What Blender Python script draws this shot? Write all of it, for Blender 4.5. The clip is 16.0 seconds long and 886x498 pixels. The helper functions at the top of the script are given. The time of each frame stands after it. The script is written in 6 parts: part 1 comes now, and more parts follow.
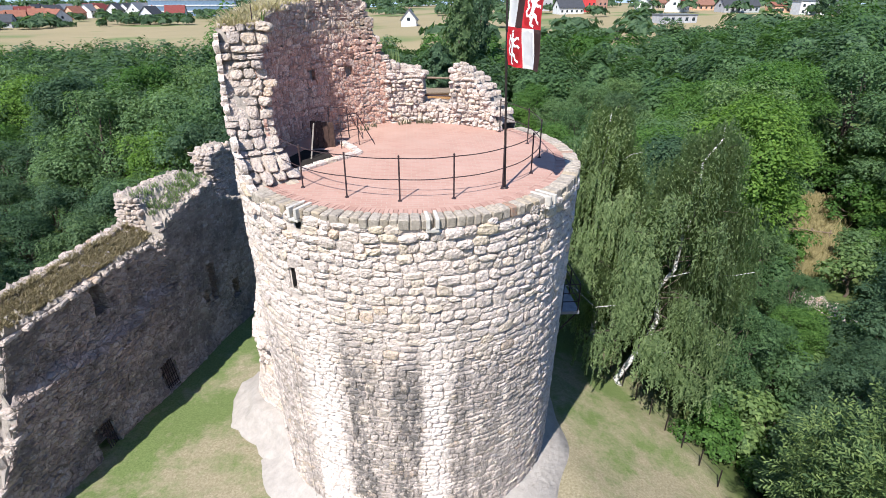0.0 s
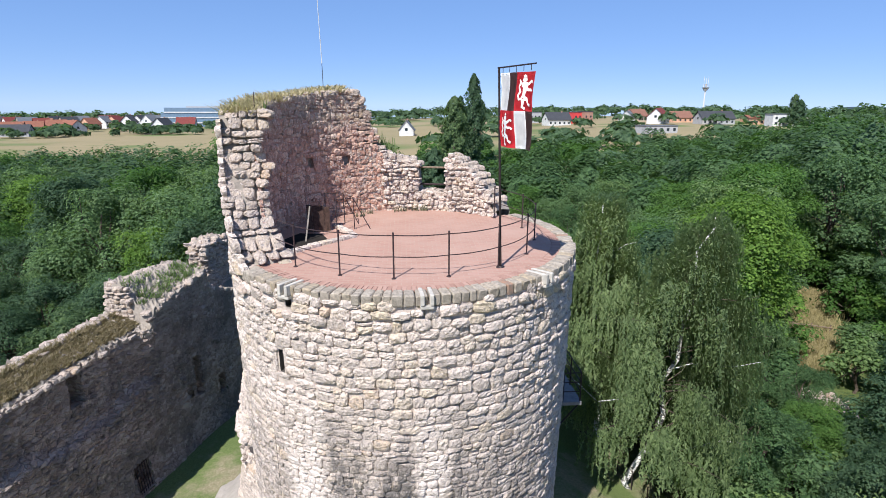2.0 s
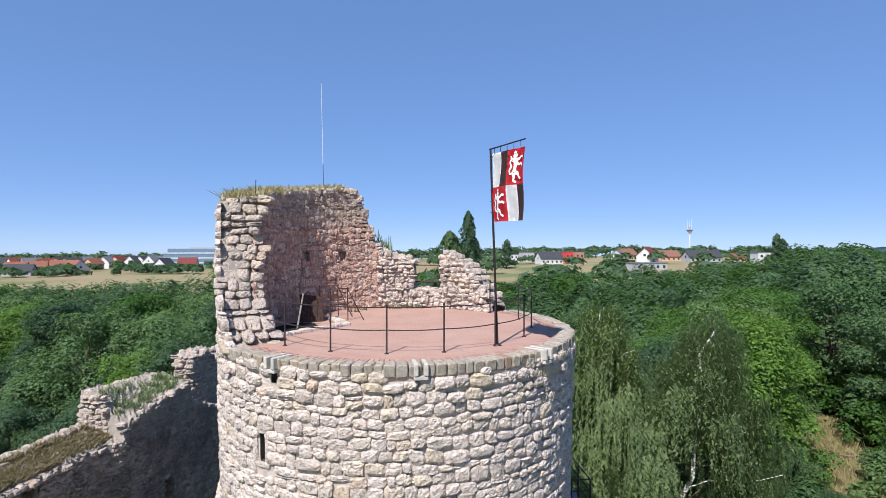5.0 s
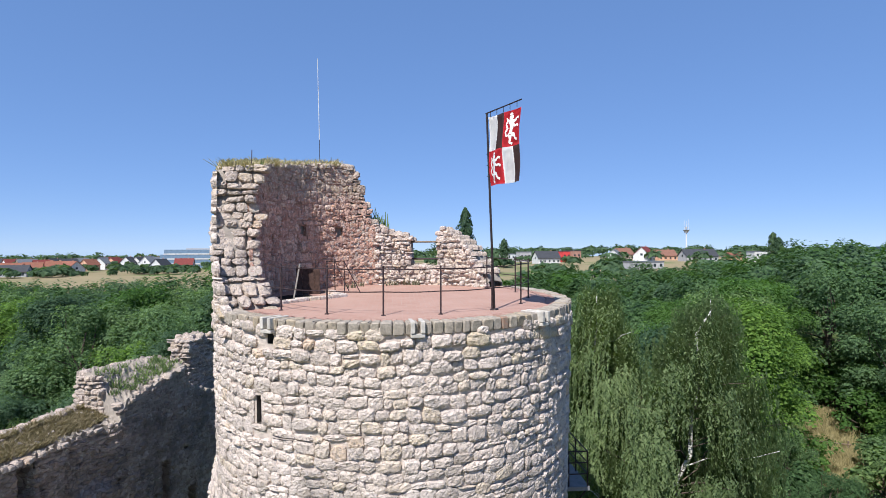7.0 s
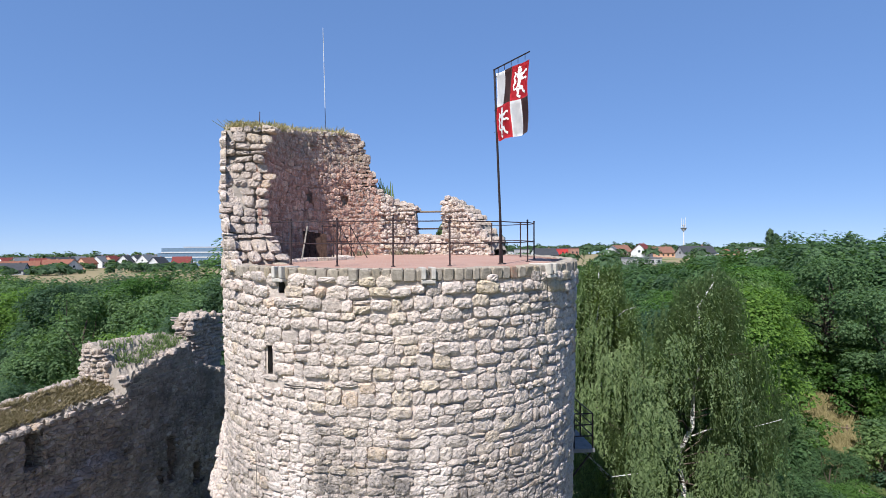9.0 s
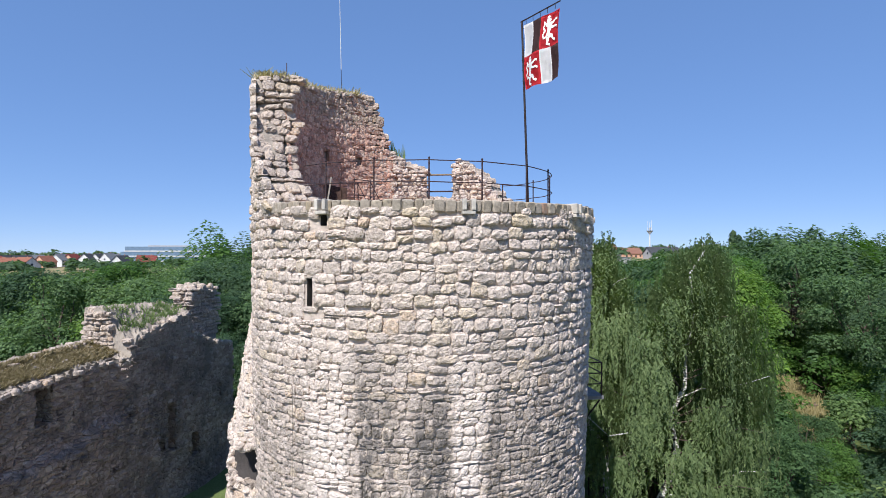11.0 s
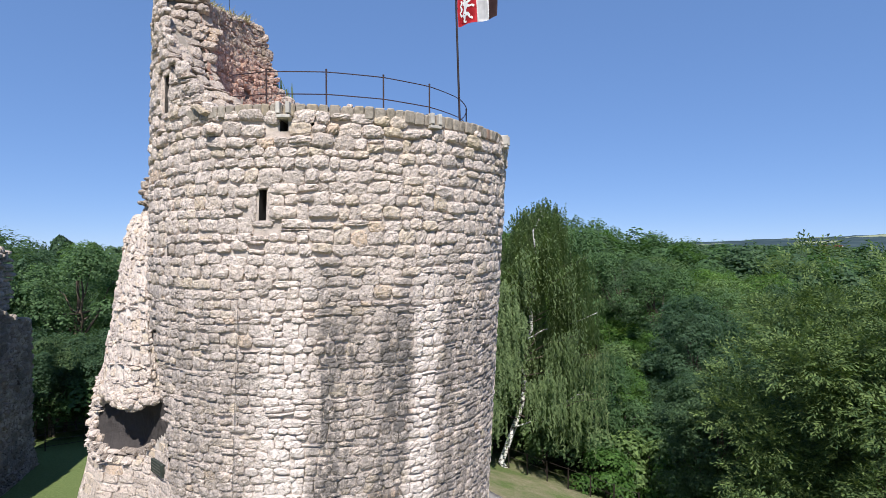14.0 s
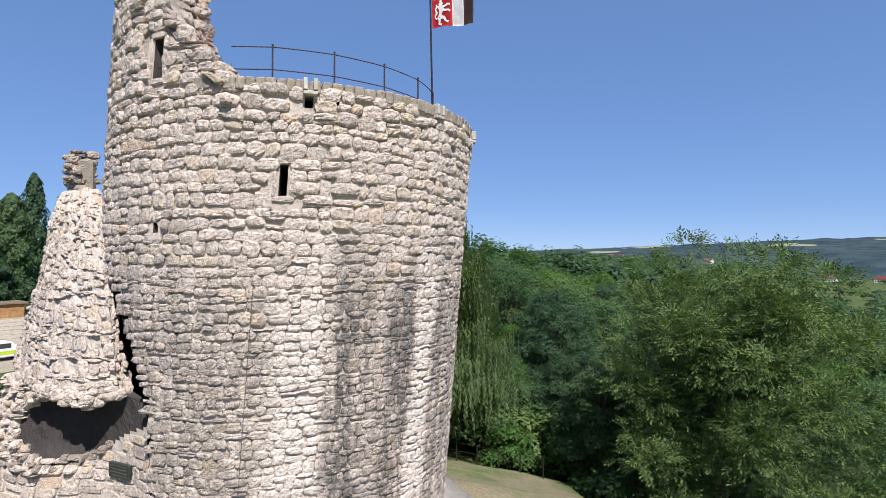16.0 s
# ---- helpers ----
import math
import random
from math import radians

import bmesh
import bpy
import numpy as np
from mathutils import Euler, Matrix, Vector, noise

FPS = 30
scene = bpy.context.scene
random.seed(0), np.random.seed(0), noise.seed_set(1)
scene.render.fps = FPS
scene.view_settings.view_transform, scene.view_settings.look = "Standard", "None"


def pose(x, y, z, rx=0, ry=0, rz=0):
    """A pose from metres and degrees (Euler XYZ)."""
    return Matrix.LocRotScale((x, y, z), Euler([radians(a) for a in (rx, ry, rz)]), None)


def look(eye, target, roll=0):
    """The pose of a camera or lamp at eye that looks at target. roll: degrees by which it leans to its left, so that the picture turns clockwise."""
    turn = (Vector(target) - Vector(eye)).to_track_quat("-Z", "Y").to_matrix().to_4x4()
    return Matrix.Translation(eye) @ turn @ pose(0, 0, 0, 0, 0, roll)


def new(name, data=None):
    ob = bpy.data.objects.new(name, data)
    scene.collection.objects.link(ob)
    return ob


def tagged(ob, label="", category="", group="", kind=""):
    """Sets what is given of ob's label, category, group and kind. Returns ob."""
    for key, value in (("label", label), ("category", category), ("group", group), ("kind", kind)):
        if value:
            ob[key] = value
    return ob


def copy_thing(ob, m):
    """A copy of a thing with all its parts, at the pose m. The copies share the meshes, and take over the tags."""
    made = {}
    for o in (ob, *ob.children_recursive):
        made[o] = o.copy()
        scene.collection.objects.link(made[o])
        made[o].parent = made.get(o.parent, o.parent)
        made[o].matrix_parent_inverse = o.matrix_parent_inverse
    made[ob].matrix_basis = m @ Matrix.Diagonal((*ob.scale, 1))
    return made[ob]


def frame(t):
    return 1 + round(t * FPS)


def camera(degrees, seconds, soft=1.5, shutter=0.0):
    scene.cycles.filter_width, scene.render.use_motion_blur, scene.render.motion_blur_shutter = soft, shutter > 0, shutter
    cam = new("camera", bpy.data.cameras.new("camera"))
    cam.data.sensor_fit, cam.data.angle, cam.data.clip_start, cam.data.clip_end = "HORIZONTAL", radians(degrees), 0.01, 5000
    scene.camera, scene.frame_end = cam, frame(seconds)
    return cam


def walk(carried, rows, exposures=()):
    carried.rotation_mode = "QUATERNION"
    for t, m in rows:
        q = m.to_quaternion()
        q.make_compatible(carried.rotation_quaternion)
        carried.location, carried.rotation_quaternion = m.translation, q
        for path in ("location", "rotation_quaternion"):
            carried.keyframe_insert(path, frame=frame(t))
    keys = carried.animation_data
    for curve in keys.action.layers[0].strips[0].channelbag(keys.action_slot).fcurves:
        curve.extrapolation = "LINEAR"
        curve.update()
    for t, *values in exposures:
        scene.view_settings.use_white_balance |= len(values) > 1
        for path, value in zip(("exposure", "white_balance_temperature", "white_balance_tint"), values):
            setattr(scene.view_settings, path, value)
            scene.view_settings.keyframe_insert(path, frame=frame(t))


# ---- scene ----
# seconds, x, y, z, yaw, pitch, roll in degrees
PATH = [
    (0, -0.066, -16.250, 17.595, -3.70, -25.43, 0.05),
    (0.5, -0.047, -16.227, 17.439, -3.82, -22.65, 0.09),
    (1, -0.043, -16.186, 17.289, -3.94, -19.62, 0.16),
    (1.5, -0.035, -16.181, 17.129, -4.06, -17.07, 0.13),
    (2, -0.037, -16.162, 16.969, -4.15, -14.77, 0.16),
    (2.5, -0.041, -16.156, 16.718, -4.25, -11.74, 0.10),
    (3, -0.038, -16.176, 16.484, -4.28, -8.29, 0.10),
    (3.5, -0.024, -16.194, 16.212, -4.34, -4.49, 0.13),
    (3.7, -0.014, -16.157, 16.089, -4.33, -3.12, 0.17),
    (5.8, -0.011, -16.279, 15.013, -4.68, 0.09, -0.09),
    (6, -0.000, -16.238, 14.917, -4.68, 0.07, -0.14),
    (6.5, -0.009, -16.241, 14.711, -4.79, 0.04, -0.15),
    (7, 0.002, -16.232, 14.492, -4.85, 0.05, -0.13),
    (7.5, -0.004, -16.230, 14.269, -4.87, 0.00, -0.16),
    (8, -0.032, -16.247, 14.002, -4.96, -0.03, -0.18),
    (8.5, -0.105, -16.268, 13.671, -5.03, 0.00, -0.21),
    (9, -0.273, -16.337, 13.406, -5.09, -0.05, -0.25),
    (9.2, -0.387, -16.368, 13.285, -5.10, -0.03, -0.25),
    (11.3, -2.045, -16.763, 11.659, -10.05, 0.21, 0.25),
    (11.5, -2.187, -16.777, 11.518, -13.28, 0.00, 0.15),
    (12, -2.789, -16.744, 11.073, -20.66, 0.01, 0.15),
    (12.5, -3.402, -16.589, 10.708, -25.05, -0.05, 0.03),
    (13, -4.238, -16.348, 10.378, -28.20, -0.07, -0.02),
    (13.5, -4.963, -16.060, 10.141, -29.89, -0.04, -0.12),
    (14, -5.825, -15.713, 9.933, -31.09, -0.00, -0.17),
    (14.5, -6.639, -15.343, 9.817, -32.34, -0.08, -0.12),
    (15, -7.600, -14.924, 9.600, -36.56, 0.23, -0.01),
    (15.5, -8.590, -14.464, 9.435, -42.17, 0.51, -0.01),
    (16, -9.652, -13.818, 9.254, -49.26, 0.86, 0.04),
]
cam = camera(78.39, 16.0, 0.4)
walk(cam, [(t, pose(x, y, z, 0, 0, yaw) @ pose(0, 0, 0, 90 + pitch) @ pose(0, 0, 0, 0, 0, roll))
           for t, x, y, z, yaw, pitch, roll in PATH],
     [(0.0, 0.92, 6300, 10), (1.0, 0.77, 6300, 10), (2.0, 0.67, 6300, 10), (3.5, 0.62, 6300, 10), (7.0, 0.60, 6300, 10), (11.5, 0.60, 6300, 10), (14.0, 0.55, 6400, 10), (16.0, 0.52, 6500, 10)])

# ---- world, sun ----
SUN_ELEVATION, SUN_TURN = radians(51.0), radians(210.5)
world = bpy.data.worlds.new("world")
scene.world = world
world.use_nodes = True
wn = world.node_tree.nodes
sky = wn.new("ShaderNodeTexSky")
sky.sky_type, sky.sun_disc = "NISHITA", False
sky.sun_elevation, sky.sun_rotation = SUN_ELEVATION, SUN_TURN
sky.air_density, sky.dust_density, sky.ozone_density, sky.altitude = 0.6, 0.0, 4.0, 1500.0
wn["Background"].inputs["Strength"].default_value = 0.228
soft_sky, deep_sky = wn.new("ShaderNodeGamma"), wn.new("ShaderNodeHueSaturation")
soft_sky.inputs["Gamma"].default_value, deep_sky.inputs["Saturation"].default_value = 0.36, 1.58
world.node_tree.links.new(sky.outputs["Color"], soft_sky.inputs["Color"])
world.node_tree.links.new(soft_sky.outputs["Color"], deep_sky.inputs["Color"])
clear_sky = wn.new("ShaderNodeMix")
clear_sky.data_type, clear_sky.blend_type = "RGBA", "MULTIPLY"
clear_sky.inputs[0].default_value, clear_sky.inputs[7].default_value = 1.0, (0.84, 0.98, 1.3, 1)
world.node_tree.links.new(deep_sky.outputs["Color"], clear_sky.inputs[6])
world.node_tree.links.new(clear_sky.outputs[2], wn["Background"].inputs["Color"])
sun = new("sun", bpy.data.lights.new("sun", "SUN"))
sun.data.energy, sun.data.angle, sun.data.color = 5.0, radians(0.53), (1.0, 0.955, 0.90)
SUN_DIR = Vector((math.sin(SUN_TURN) * math.cos(SUN_ELEVATION), math.cos(SUN_TURN) * math.cos(SUN_ELEVATION), math.sin(SUN_ELEVATION)))
sun.matrix_world = look(SUN_DIR * 200, (0, 0, 0))

# ---- materials ----


class Mat:
    """A small builder of node materials, textured by world position in metres."""

    def __init__(self, name, rough=0.85, metal=0.0, spec=0.3):
        self.m = bpy.data.materials.new(name)
        self.m.use_nodes = True
        self.t = self.m.node_tree
        self.b = self.t.nodes["Principled BSDF"]
        self.b.inputs["Roughness"].default_value = rough
        self.b.inputs["Metallic"].default_value = metal
        self.b.inputs["Specular IOR Level"].default_value = spec
        self.geo = self.t.nodes.new("ShaderNodeNewGeometry")
        self.pos = self.geo.outputs["Position"]

    def link(self, a, b):
        self.t.links.new(a, b)

    def scaled(self, x, y, z):
        n = self.t.nodes.new("ShaderNodeMapping")
        n.inputs["Scale"].default_value = (x, y, z)
        self.link(self.pos, n.inputs["Vector"])
        return n.outputs["Vector"]

    def noise(self, scale, detail=4, vec=None, rough=0.55):
        n = self.t.nodes.new("ShaderNodeTexNoise")
        n.inputs["Scale"].default_value, n.inputs["Detail"].default_value = scale, detail
        n.inputs["Roughness"].default_value = rough
        self.link(vec or self.pos, n.inputs["Vector"])
        return n.outputs["Fac"]

    def voronoi(self, scale, vec=None, out="Distance", feature="F1"):
        n = self.t.nodes.new("ShaderNodeTexVoronoi")
        n.feature = feature
        n.inputs["Scale"].default_value = scale
        self.link(vec or self.pos, n.inputs["Vector"])
        return n.outputs[out]

    def ramp(self, fac, *stops):
        n = self.t.nodes.new("ShaderNodeValToRGB")
        e = n.color_ramp.elements
        while len(e) < len(stops):
            e.new(0.5)
        for el, (p, c) in zip(e, stops):
            el.position, el.color = p, (*c, 1) if len(c) == 3 else c
        self.link(fac, n.inputs["Fac"])
        return n.outputs["Color"]

    def grey(self, fac, lo, hi):
        n = self.t.nodes.new("ShaderNodeMapRange")
        n.inputs["From Min"].default_value, n.inputs["From Max"].default_value = lo, hi
        self.link(fac, n.inputs["Value"])
        return n.outputs["Result"]

    def mix(self, fac, a, b, mode="MIX"):
        n = self.t.nodes.new("ShaderNodeMix")
        n.data_type, n.blend_type = "RGBA", mode
        for v, s in ((fac, n.inputs[0]), (a, n.inputs[6]), (b, n.inputs[7])):
            if isinstance(v, (int, float)):
                s.default_value = v
            elif isinstance(v, tuple):
                s.default_value = (*v, 1)
            else:
                self.link(v, s)
        return n.outputs[2]

    def math(self, op, a, b=0.0):
        n = self.t.nodes.new("ShaderNodeMath")
        n.operation = op
        for v, s in ((a, n.inputs[0]), (b, n.inputs[1])):
            if isinstance(v, (int, float)):
                s.default_value = v
            else:
                self.link(v, s)
        return n.outputs[0]

    def axis(self, k):
        n = self.t.nodes.new("ShaderNodeSeparateXYZ")
        self.link(self.pos, n.inputs[0])
        return n.outputs[k]

    def island(self):
        return self.geo.outputs["Random Per Island"]

    def thing(self):
        return self.t.nodes.new("ShaderNodeObjectInfo").outputs["Random"]

    def colour(self, c):
        if isinstance(c, tuple):
            self.b.inputs["Base Color"].default_value = (*c, 1)
        else:
            self.link(c, self.b.inputs["Base Color"])
        return self

    def bump(self, h, strength=0.5, dist=0.02):
        n = self.t.nodes.new("ShaderNodeBump")
        n.inputs["Strength"].default_value, n.inputs["Distance"].default_value = strength, dist
        self.link(h, n.inputs["Height"])
        self.link(n.outputs["Normal"], self.b.inputs["Normal"])
        return self


def simple(name, c, rough=0.7, metal=0.0, vary=0.12, scale=6.0, spec=0.3, bump=0.0):
    """A plain surface with grain and slight stains."""
    m = Mat(name, rough, metal, spec)
    dark = tuple(v * (1 - 2 * vary) for v in c)
    light = tuple(min(1, v * (1 + vary)) for v in c)
    n = m.noise(scale, 6)
    m.colour(m.ramp(n, (0.3, dark), (0.7, light)))
    if bump:
        m.bump(m.noise(scale * 6, 5), bump, 0.01)
    return m.m


LEAN_MAT = -0.12


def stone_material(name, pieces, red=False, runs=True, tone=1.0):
    """Weathered limestone; pieces: each is an object, else an island. red: the burnt inner face."""
    m = Mat(name, 0.92, 0, 0.2)
    r = m.thing() if pieces else m.island()
    base = m.ramp(r, (0.0, (0.47, 0.395, 0.34)), (0.18, (0.60, 0.51, 0.45)), (0.5, (0.715, 0.605, 0.535)), (0.8, (0.69, 0.575, 0.495)), (0.95, (0.64, 0.53, 0.41)), (1.0, (0.64, 0.47, 0.35)))
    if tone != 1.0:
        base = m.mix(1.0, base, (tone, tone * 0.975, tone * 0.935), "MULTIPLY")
    if red:
        rbase = m.ramp(r, (0.0, (0.32, 0.17, 0.125)), (0.35, (0.55, 0.325, 0.245)), (0.7, (0.66, 0.415, 0.315)), (1.0, (0.74, 0.55, 0.435)))
        zone = m.noise(0.55, 3)
        zone = m.math("MULTIPLY", m.grey(zone, 0.90, 0.66), m.grey(m.axis(2), 16.6, 16.0))
        base = m.mix(zone, m.mix(1.0, base, (0.72, 0.66, 0.60), "MULTIPLY"), rbase)
    lump = m.noise(9, 5, rough=0.6)
    c = m.mix(m.math("MULTIPLY", m.grey(lump, 0.50, 0.38), 0.55), base, (0.36, 0.31, 0.28))
    c = m.mix(m.math("MULTIPLY", m.grey(m.noise(13, 4, rough=0.6), 0.52, 0.60), 0.5), c, (0.79, 0.69, 0.63))
    c = m.mix(m.math("MULTIPLY", m.grey(m.noise(15, 4, rough=0.62), 0.56, 0.63), 0.6), c, (0.24, 0.195, 0.17))
    # lichen and soot, in blotches
    patch = m.noise(1.3, 5, rough=0.65)
    c = m.mix(m.math("MULTIPLY", m.grey(patch, 0.54, 0.72), 0.4), c, (0.25, 0.23, 0.21))
    ochre = m.noise(2.1, 3, m.scaled(1, 1, 1.4))
    c = m.mix(m.math("MULTIPLY", m.grey(ochre, 0.60, 0.72), 0.16), c, (0.50, 0.41, 0.25))
    if not red:
        # a few yellow sandstones under the rim
        rim = m.math("MULTIPLY", m.grey(m.axis(2), 11.9, 12.3), m.grey(m.axis(2), 13.2, 13.0))
        c = m.mix(m.math("MULTIPLY", m.math("MULTIPLY", m.grey(r, 0.80, 0.82), m.grey(r, 0.955, 0.95)), m.math("MULTIPLY", rim, 0.3)), c, (0.50, 0.41, 0.25))
    if runs and not red:
        # lime runs and dark algae down the weather side, by the angle round the shaft
        th = m.math("ARCTAN2", m.axis(0), m.math("SUBTRACT", m.math("MULTIPLY", m.math("SUBTRACT", m.axis(2), 13.0), LEAN_MAT), m.axis(1)))
        th = m.math("ADD", m.math("MULTIPLY", th, 57.2958), m.math("MULTIPLY", m.math("SUBTRACT", m.noise(0.8, 4, m.scaled(1, 1, 0.22)), 0.5), 9.0))
        turn = m.grey(th, -60.0, 60.0)
        algae = m.ramp(turn, (0.0, (0.55, 0.55, 0.55)), (0.15, (0.5, 0.5, 0.5)), (0.20, (0, 0, 0)), (0.28, (0, 0, 0)), (0.305, (1, 1, 1)), (0.37, (1, 1, 1)), (0.39, (0.5, 0.5, 0.5)), (0.42, (0.55, 0.55, 0.55)), (0.44, (1, 1, 1)), (0.505, (1, 1, 1)), (0.525, (0, 0, 0)), (0.58, (0, 0, 0)), (0.605, (0.8, 0.8, 0.8)), (0.80, (0.65, 0.65, 0.65)), (0.92, (0.2, 0.2, 0.2)))
        lime = m.ramp(turn, (0.16, (0, 0, 0)), (0.20, (1, 1, 1)), (0.275, (1, 1, 1)), (0.30, (0, 0, 0)), (0.51, (0, 0, 0)), (0.53, (1, 1, 1)), (0.575, (1, 1, 1)), (0.60, (0, 0, 0)))
        low = m.grey(m.math("ADD", m.axis(2), m.math("MULTIPLY", m.noise(0.9, 3, m.scaled(1, 1, 0.15)), 4.0)), 11.9, 9.6)
        speck = m.math("MULTIPLY", m.grey(m.noise(5.0, 6, m.scaled(1, 1, 0.6), 0.75), 0.36, 0.50), m.grey(m.noise(2.2, 4, m.scaled(1, 1, 0.12), 0.65), 0.32, 0.50))
        c = m.mix(m.math("MULTIPLY", m.math("MULTIPLY", lime, low), 0.85), c, (0.745, 0.655, 0.60))
        c = m.mix(m.math("MULTIPLY", m.math("MULTIPLY", m.math("MULTIPLY", algae, low), speck), 0.92), c, (0.14, 0.128, 0.12))
    m.colour(c)
    crag = m.math("ABSOLUTE", m.math("SUBTRACT", m.noise(13, 6, rough=0.7), 0.5))
    h = m.math("ADD", m.noise(26, 4, rough=0.6), m.math("ADD", m.math("MULTIPLY", lump, 1.8), m.math("MULTIPLY", crag, 1.4)))
    m.bump(h, 1.0, 0.045)
    return m.m


def mortar_material(name, c, scale=5.0):
    m = Mat(name, 0.95, 0, 0.15)
    n = m.noise(scale, 7, rough=0.7)
    c1 = m.ramp(n, (0.3, tuple(v * 0.72 for v in c)), (0.7, c))
    m.colour(m.mix(m.math("MULTIPLY", m.grey(m.noise(0.7, 4), 0.5, 0.75), 0.4), c1, tuple(v * 0.6 for v in c)))
    m.bump(m.math("ADD", m.noise(18, 7, rough=0.75), m.math("MULTIPLY", m.voronoi(4.5), 0.8)), 0.9, 0.035)
    return m.m


def shade_wall_material(name):
    """Dark weathered rubble with soot, remains of plaster and pale stones."""
    m = Mat(name, 0.95, 0, 0.15)
    v = m.voronoi(3.4, m.scaled(1, 1, 1.7), "Color")
    c = m.ramp(v, (0.0, (0.26, 0.197, 0.168)), (0.5, (0.40, 0.318, 0.275)), (1.0, (0.55, 0.46, 0.41)))
    c = m.mix(m.math("MULTIPLY", m.grey(m.noise(0.6, 6, rough=0.65), 0.44, 0.60), 0.7), c, (0.16, 0.14, 0.13))
    c = m.mix(m.math("MULTIPLY", m.grey(m.noise(2.6, 7, rough=0.75), 0.55, 0.66), 0.75), c, (0.56, 0.50, 0.44))
    m.colour(c)
    e = m.voronoi(3.4, m.scaled(1, 1, 1.7), "Distance", "DISTANCE_TO_EDGE")
    h = m.math("ADD", m.math("MULTIPLY", m.grey(e, 0.0, 0.12), 0.7), m.noise(9, 7, rough=0.75))
    m.bump(h, 1.0, 0.10)
    return m.m


def grass_material():
    m = Mat("lawn", 0.95, 0, 0.1)
    green = m.ramp(m.noise(14, 6, rough=0.7), (0.3, (0.075, 0.108, 0.034)), (0.7, (0.165, 0.208, 0.078)))
    dry = m.ramp(m.noise(11, 6, rough=0.7), (0.3, (0.17, 0.15, 0.09)), (0.7, (0.33, 0.285, 0.195)))
    place = m.math("ADD", m.noise(0.30, 5, rough=0.65), m.math("MULTIPLY", m.axis(0), 0.003))
    place = m.math("SUBTRACT", place, m.math("MULTIPLY", m.axis(1), 0.008))
    worn = m.math("ADD", m.math("POWER", m.axis(0), 2.0), m.math("POWER", m.math("SUBTRACT", m.axis(1), 1.5), 2.0))
    place = m.math("ADD", place, m.math("MULTIPLY", m.grey(worn, 130.0, 45.0), 0.10))
    place = m.math("ADD", place, m.math("MULTIPLY", m.math("SUBTRACT", m.noise(2.2, 5, rough=0.7), 0.5), 0.35))
    c = m.mix(m.grey(place, 0.46, 0.66), green, dry)
    wild = m.ramp(m.noise(1.6, 6, rough=0.7), (0.35, (0.042, 0.062, 0.020)), (0.6, (0.10, 0.13, 0.045)), (0.8, (0.22, 0.19, 0.10)))
    side = m.math("MAXIMUM", m.grey(m.axis(0), 12.0, 13.2), m.grey(m.axis(0), -14.5, -15.5))
    side = m.math("MAXIMUM", side, m.grey(m.axis(1), 17.5, 19.0))
    off = m.math("SUBTRACT", m.math("MULTIPLY", m.math("SUBTRACT", m.axis(0), 29.5), 0.797), m.math("MULTIPLY", m.math("SUBTRACT", m.axis(1), 17.5), 0.604))
    glade = m.math("MULTIPLY", m.grey(m.math("ABSOLUTE", off), 2.4, 1.2), m.math("MULTIPLY", m.grey(m.axis(1), 15, 18), m.grey(m.axis(1), 38, 34)))
    side = m.math("MULTIPLY", side, m.math("SUBTRACT", 1.0, m.math("MULTIPLY", glade, m.grey(m.noise(0.6, 3), 0.35, 0.55))))
    c = m.mix(side, c, wild)
    # farther land: dry stubble fields and green meadows
    far = m.grey(m.math("ABSOLUTE", m.math("SUBTRACT", m.axis(1), 40.0)), 60, 120)
    land = m.ramp(m.noise(0.011, 3), (0.40, (0.11, 0.15, 0.055)), (0.47, (0.24, 0.20, 0.115)), (0.60, (0.27, 0.22, 0.13)), (0.66, (0.12, 0.16, 0.06)))
    land = m.mix(m.math("MULTIPLY", m.noise(0.15, 5), 0.3), land, (0.16, 0.15, 0.08))
    valley = m.ramp(m.noise(0.006, 4, m.scaled(1, 1, 1), 0.6), (0.45, (0.030, 0.050, 0.022)), (0.58, (0.055, 0.080, 0.032)), (0.64, (0.17, 0.21, 0.09)), (0.72, (0.05, 0.07, 0.03)))
    east = m.math("MULTIPLY", m.grey(m.axis(0), 14, 24), m.grey(m.math("SUBTRACT", m.axis(0), m.math("MULTIPLY", m.axis(1), 0.95)), -10, 20))
    land = m.mix(east, land, valley)
    m.colour(m.mix(far, c, land))
    m.bump(m.noise(30, 5, rough=0.7), 0.8, 0.04)
    return m.m


def leaf_material(name, dark, light, glow=0.45, spread=1.0):
    m = Mat(name, 0.65, 0, 0.2)
    c = m.ramp(m.island(), (0.0, dark), (0.6, tuple((a + b) / 2 for a, b in zip(dark, light))), (1.0, light))
    t = m.ramp(m.thing(), (0.0, (0.62, 0.72, 0.66)), (0.35, (0.9, 0.95, 0.95)), (0.7, (1.05, 1.05, 1.0)), (1.0, (1.32, 1.22, 0.95)))
    c = m.mix(spread, c, m.mix(1.0, c, t, "MULTIPLY"))
    m.colour(c)
    tr = m.t.nodes.new("ShaderNodeBsdfTranslucent")
    m.link(m.mix(1.0, c, (1.3, 1.4, 0.65), "MULTIPLY"), tr.inputs["Color"])
    mx = m.t.nodes.new("ShaderNodeMixShader")
    mx.inputs[0].default_value = glow
    m.link(m.b.outputs[0], mx.inputs[1])
    m.link(tr.outputs[0], mx.inputs[2])
    m.link(mx.outputs[0], m.t.nodes["Material Output"].inputs["Surface"])
    return m.m


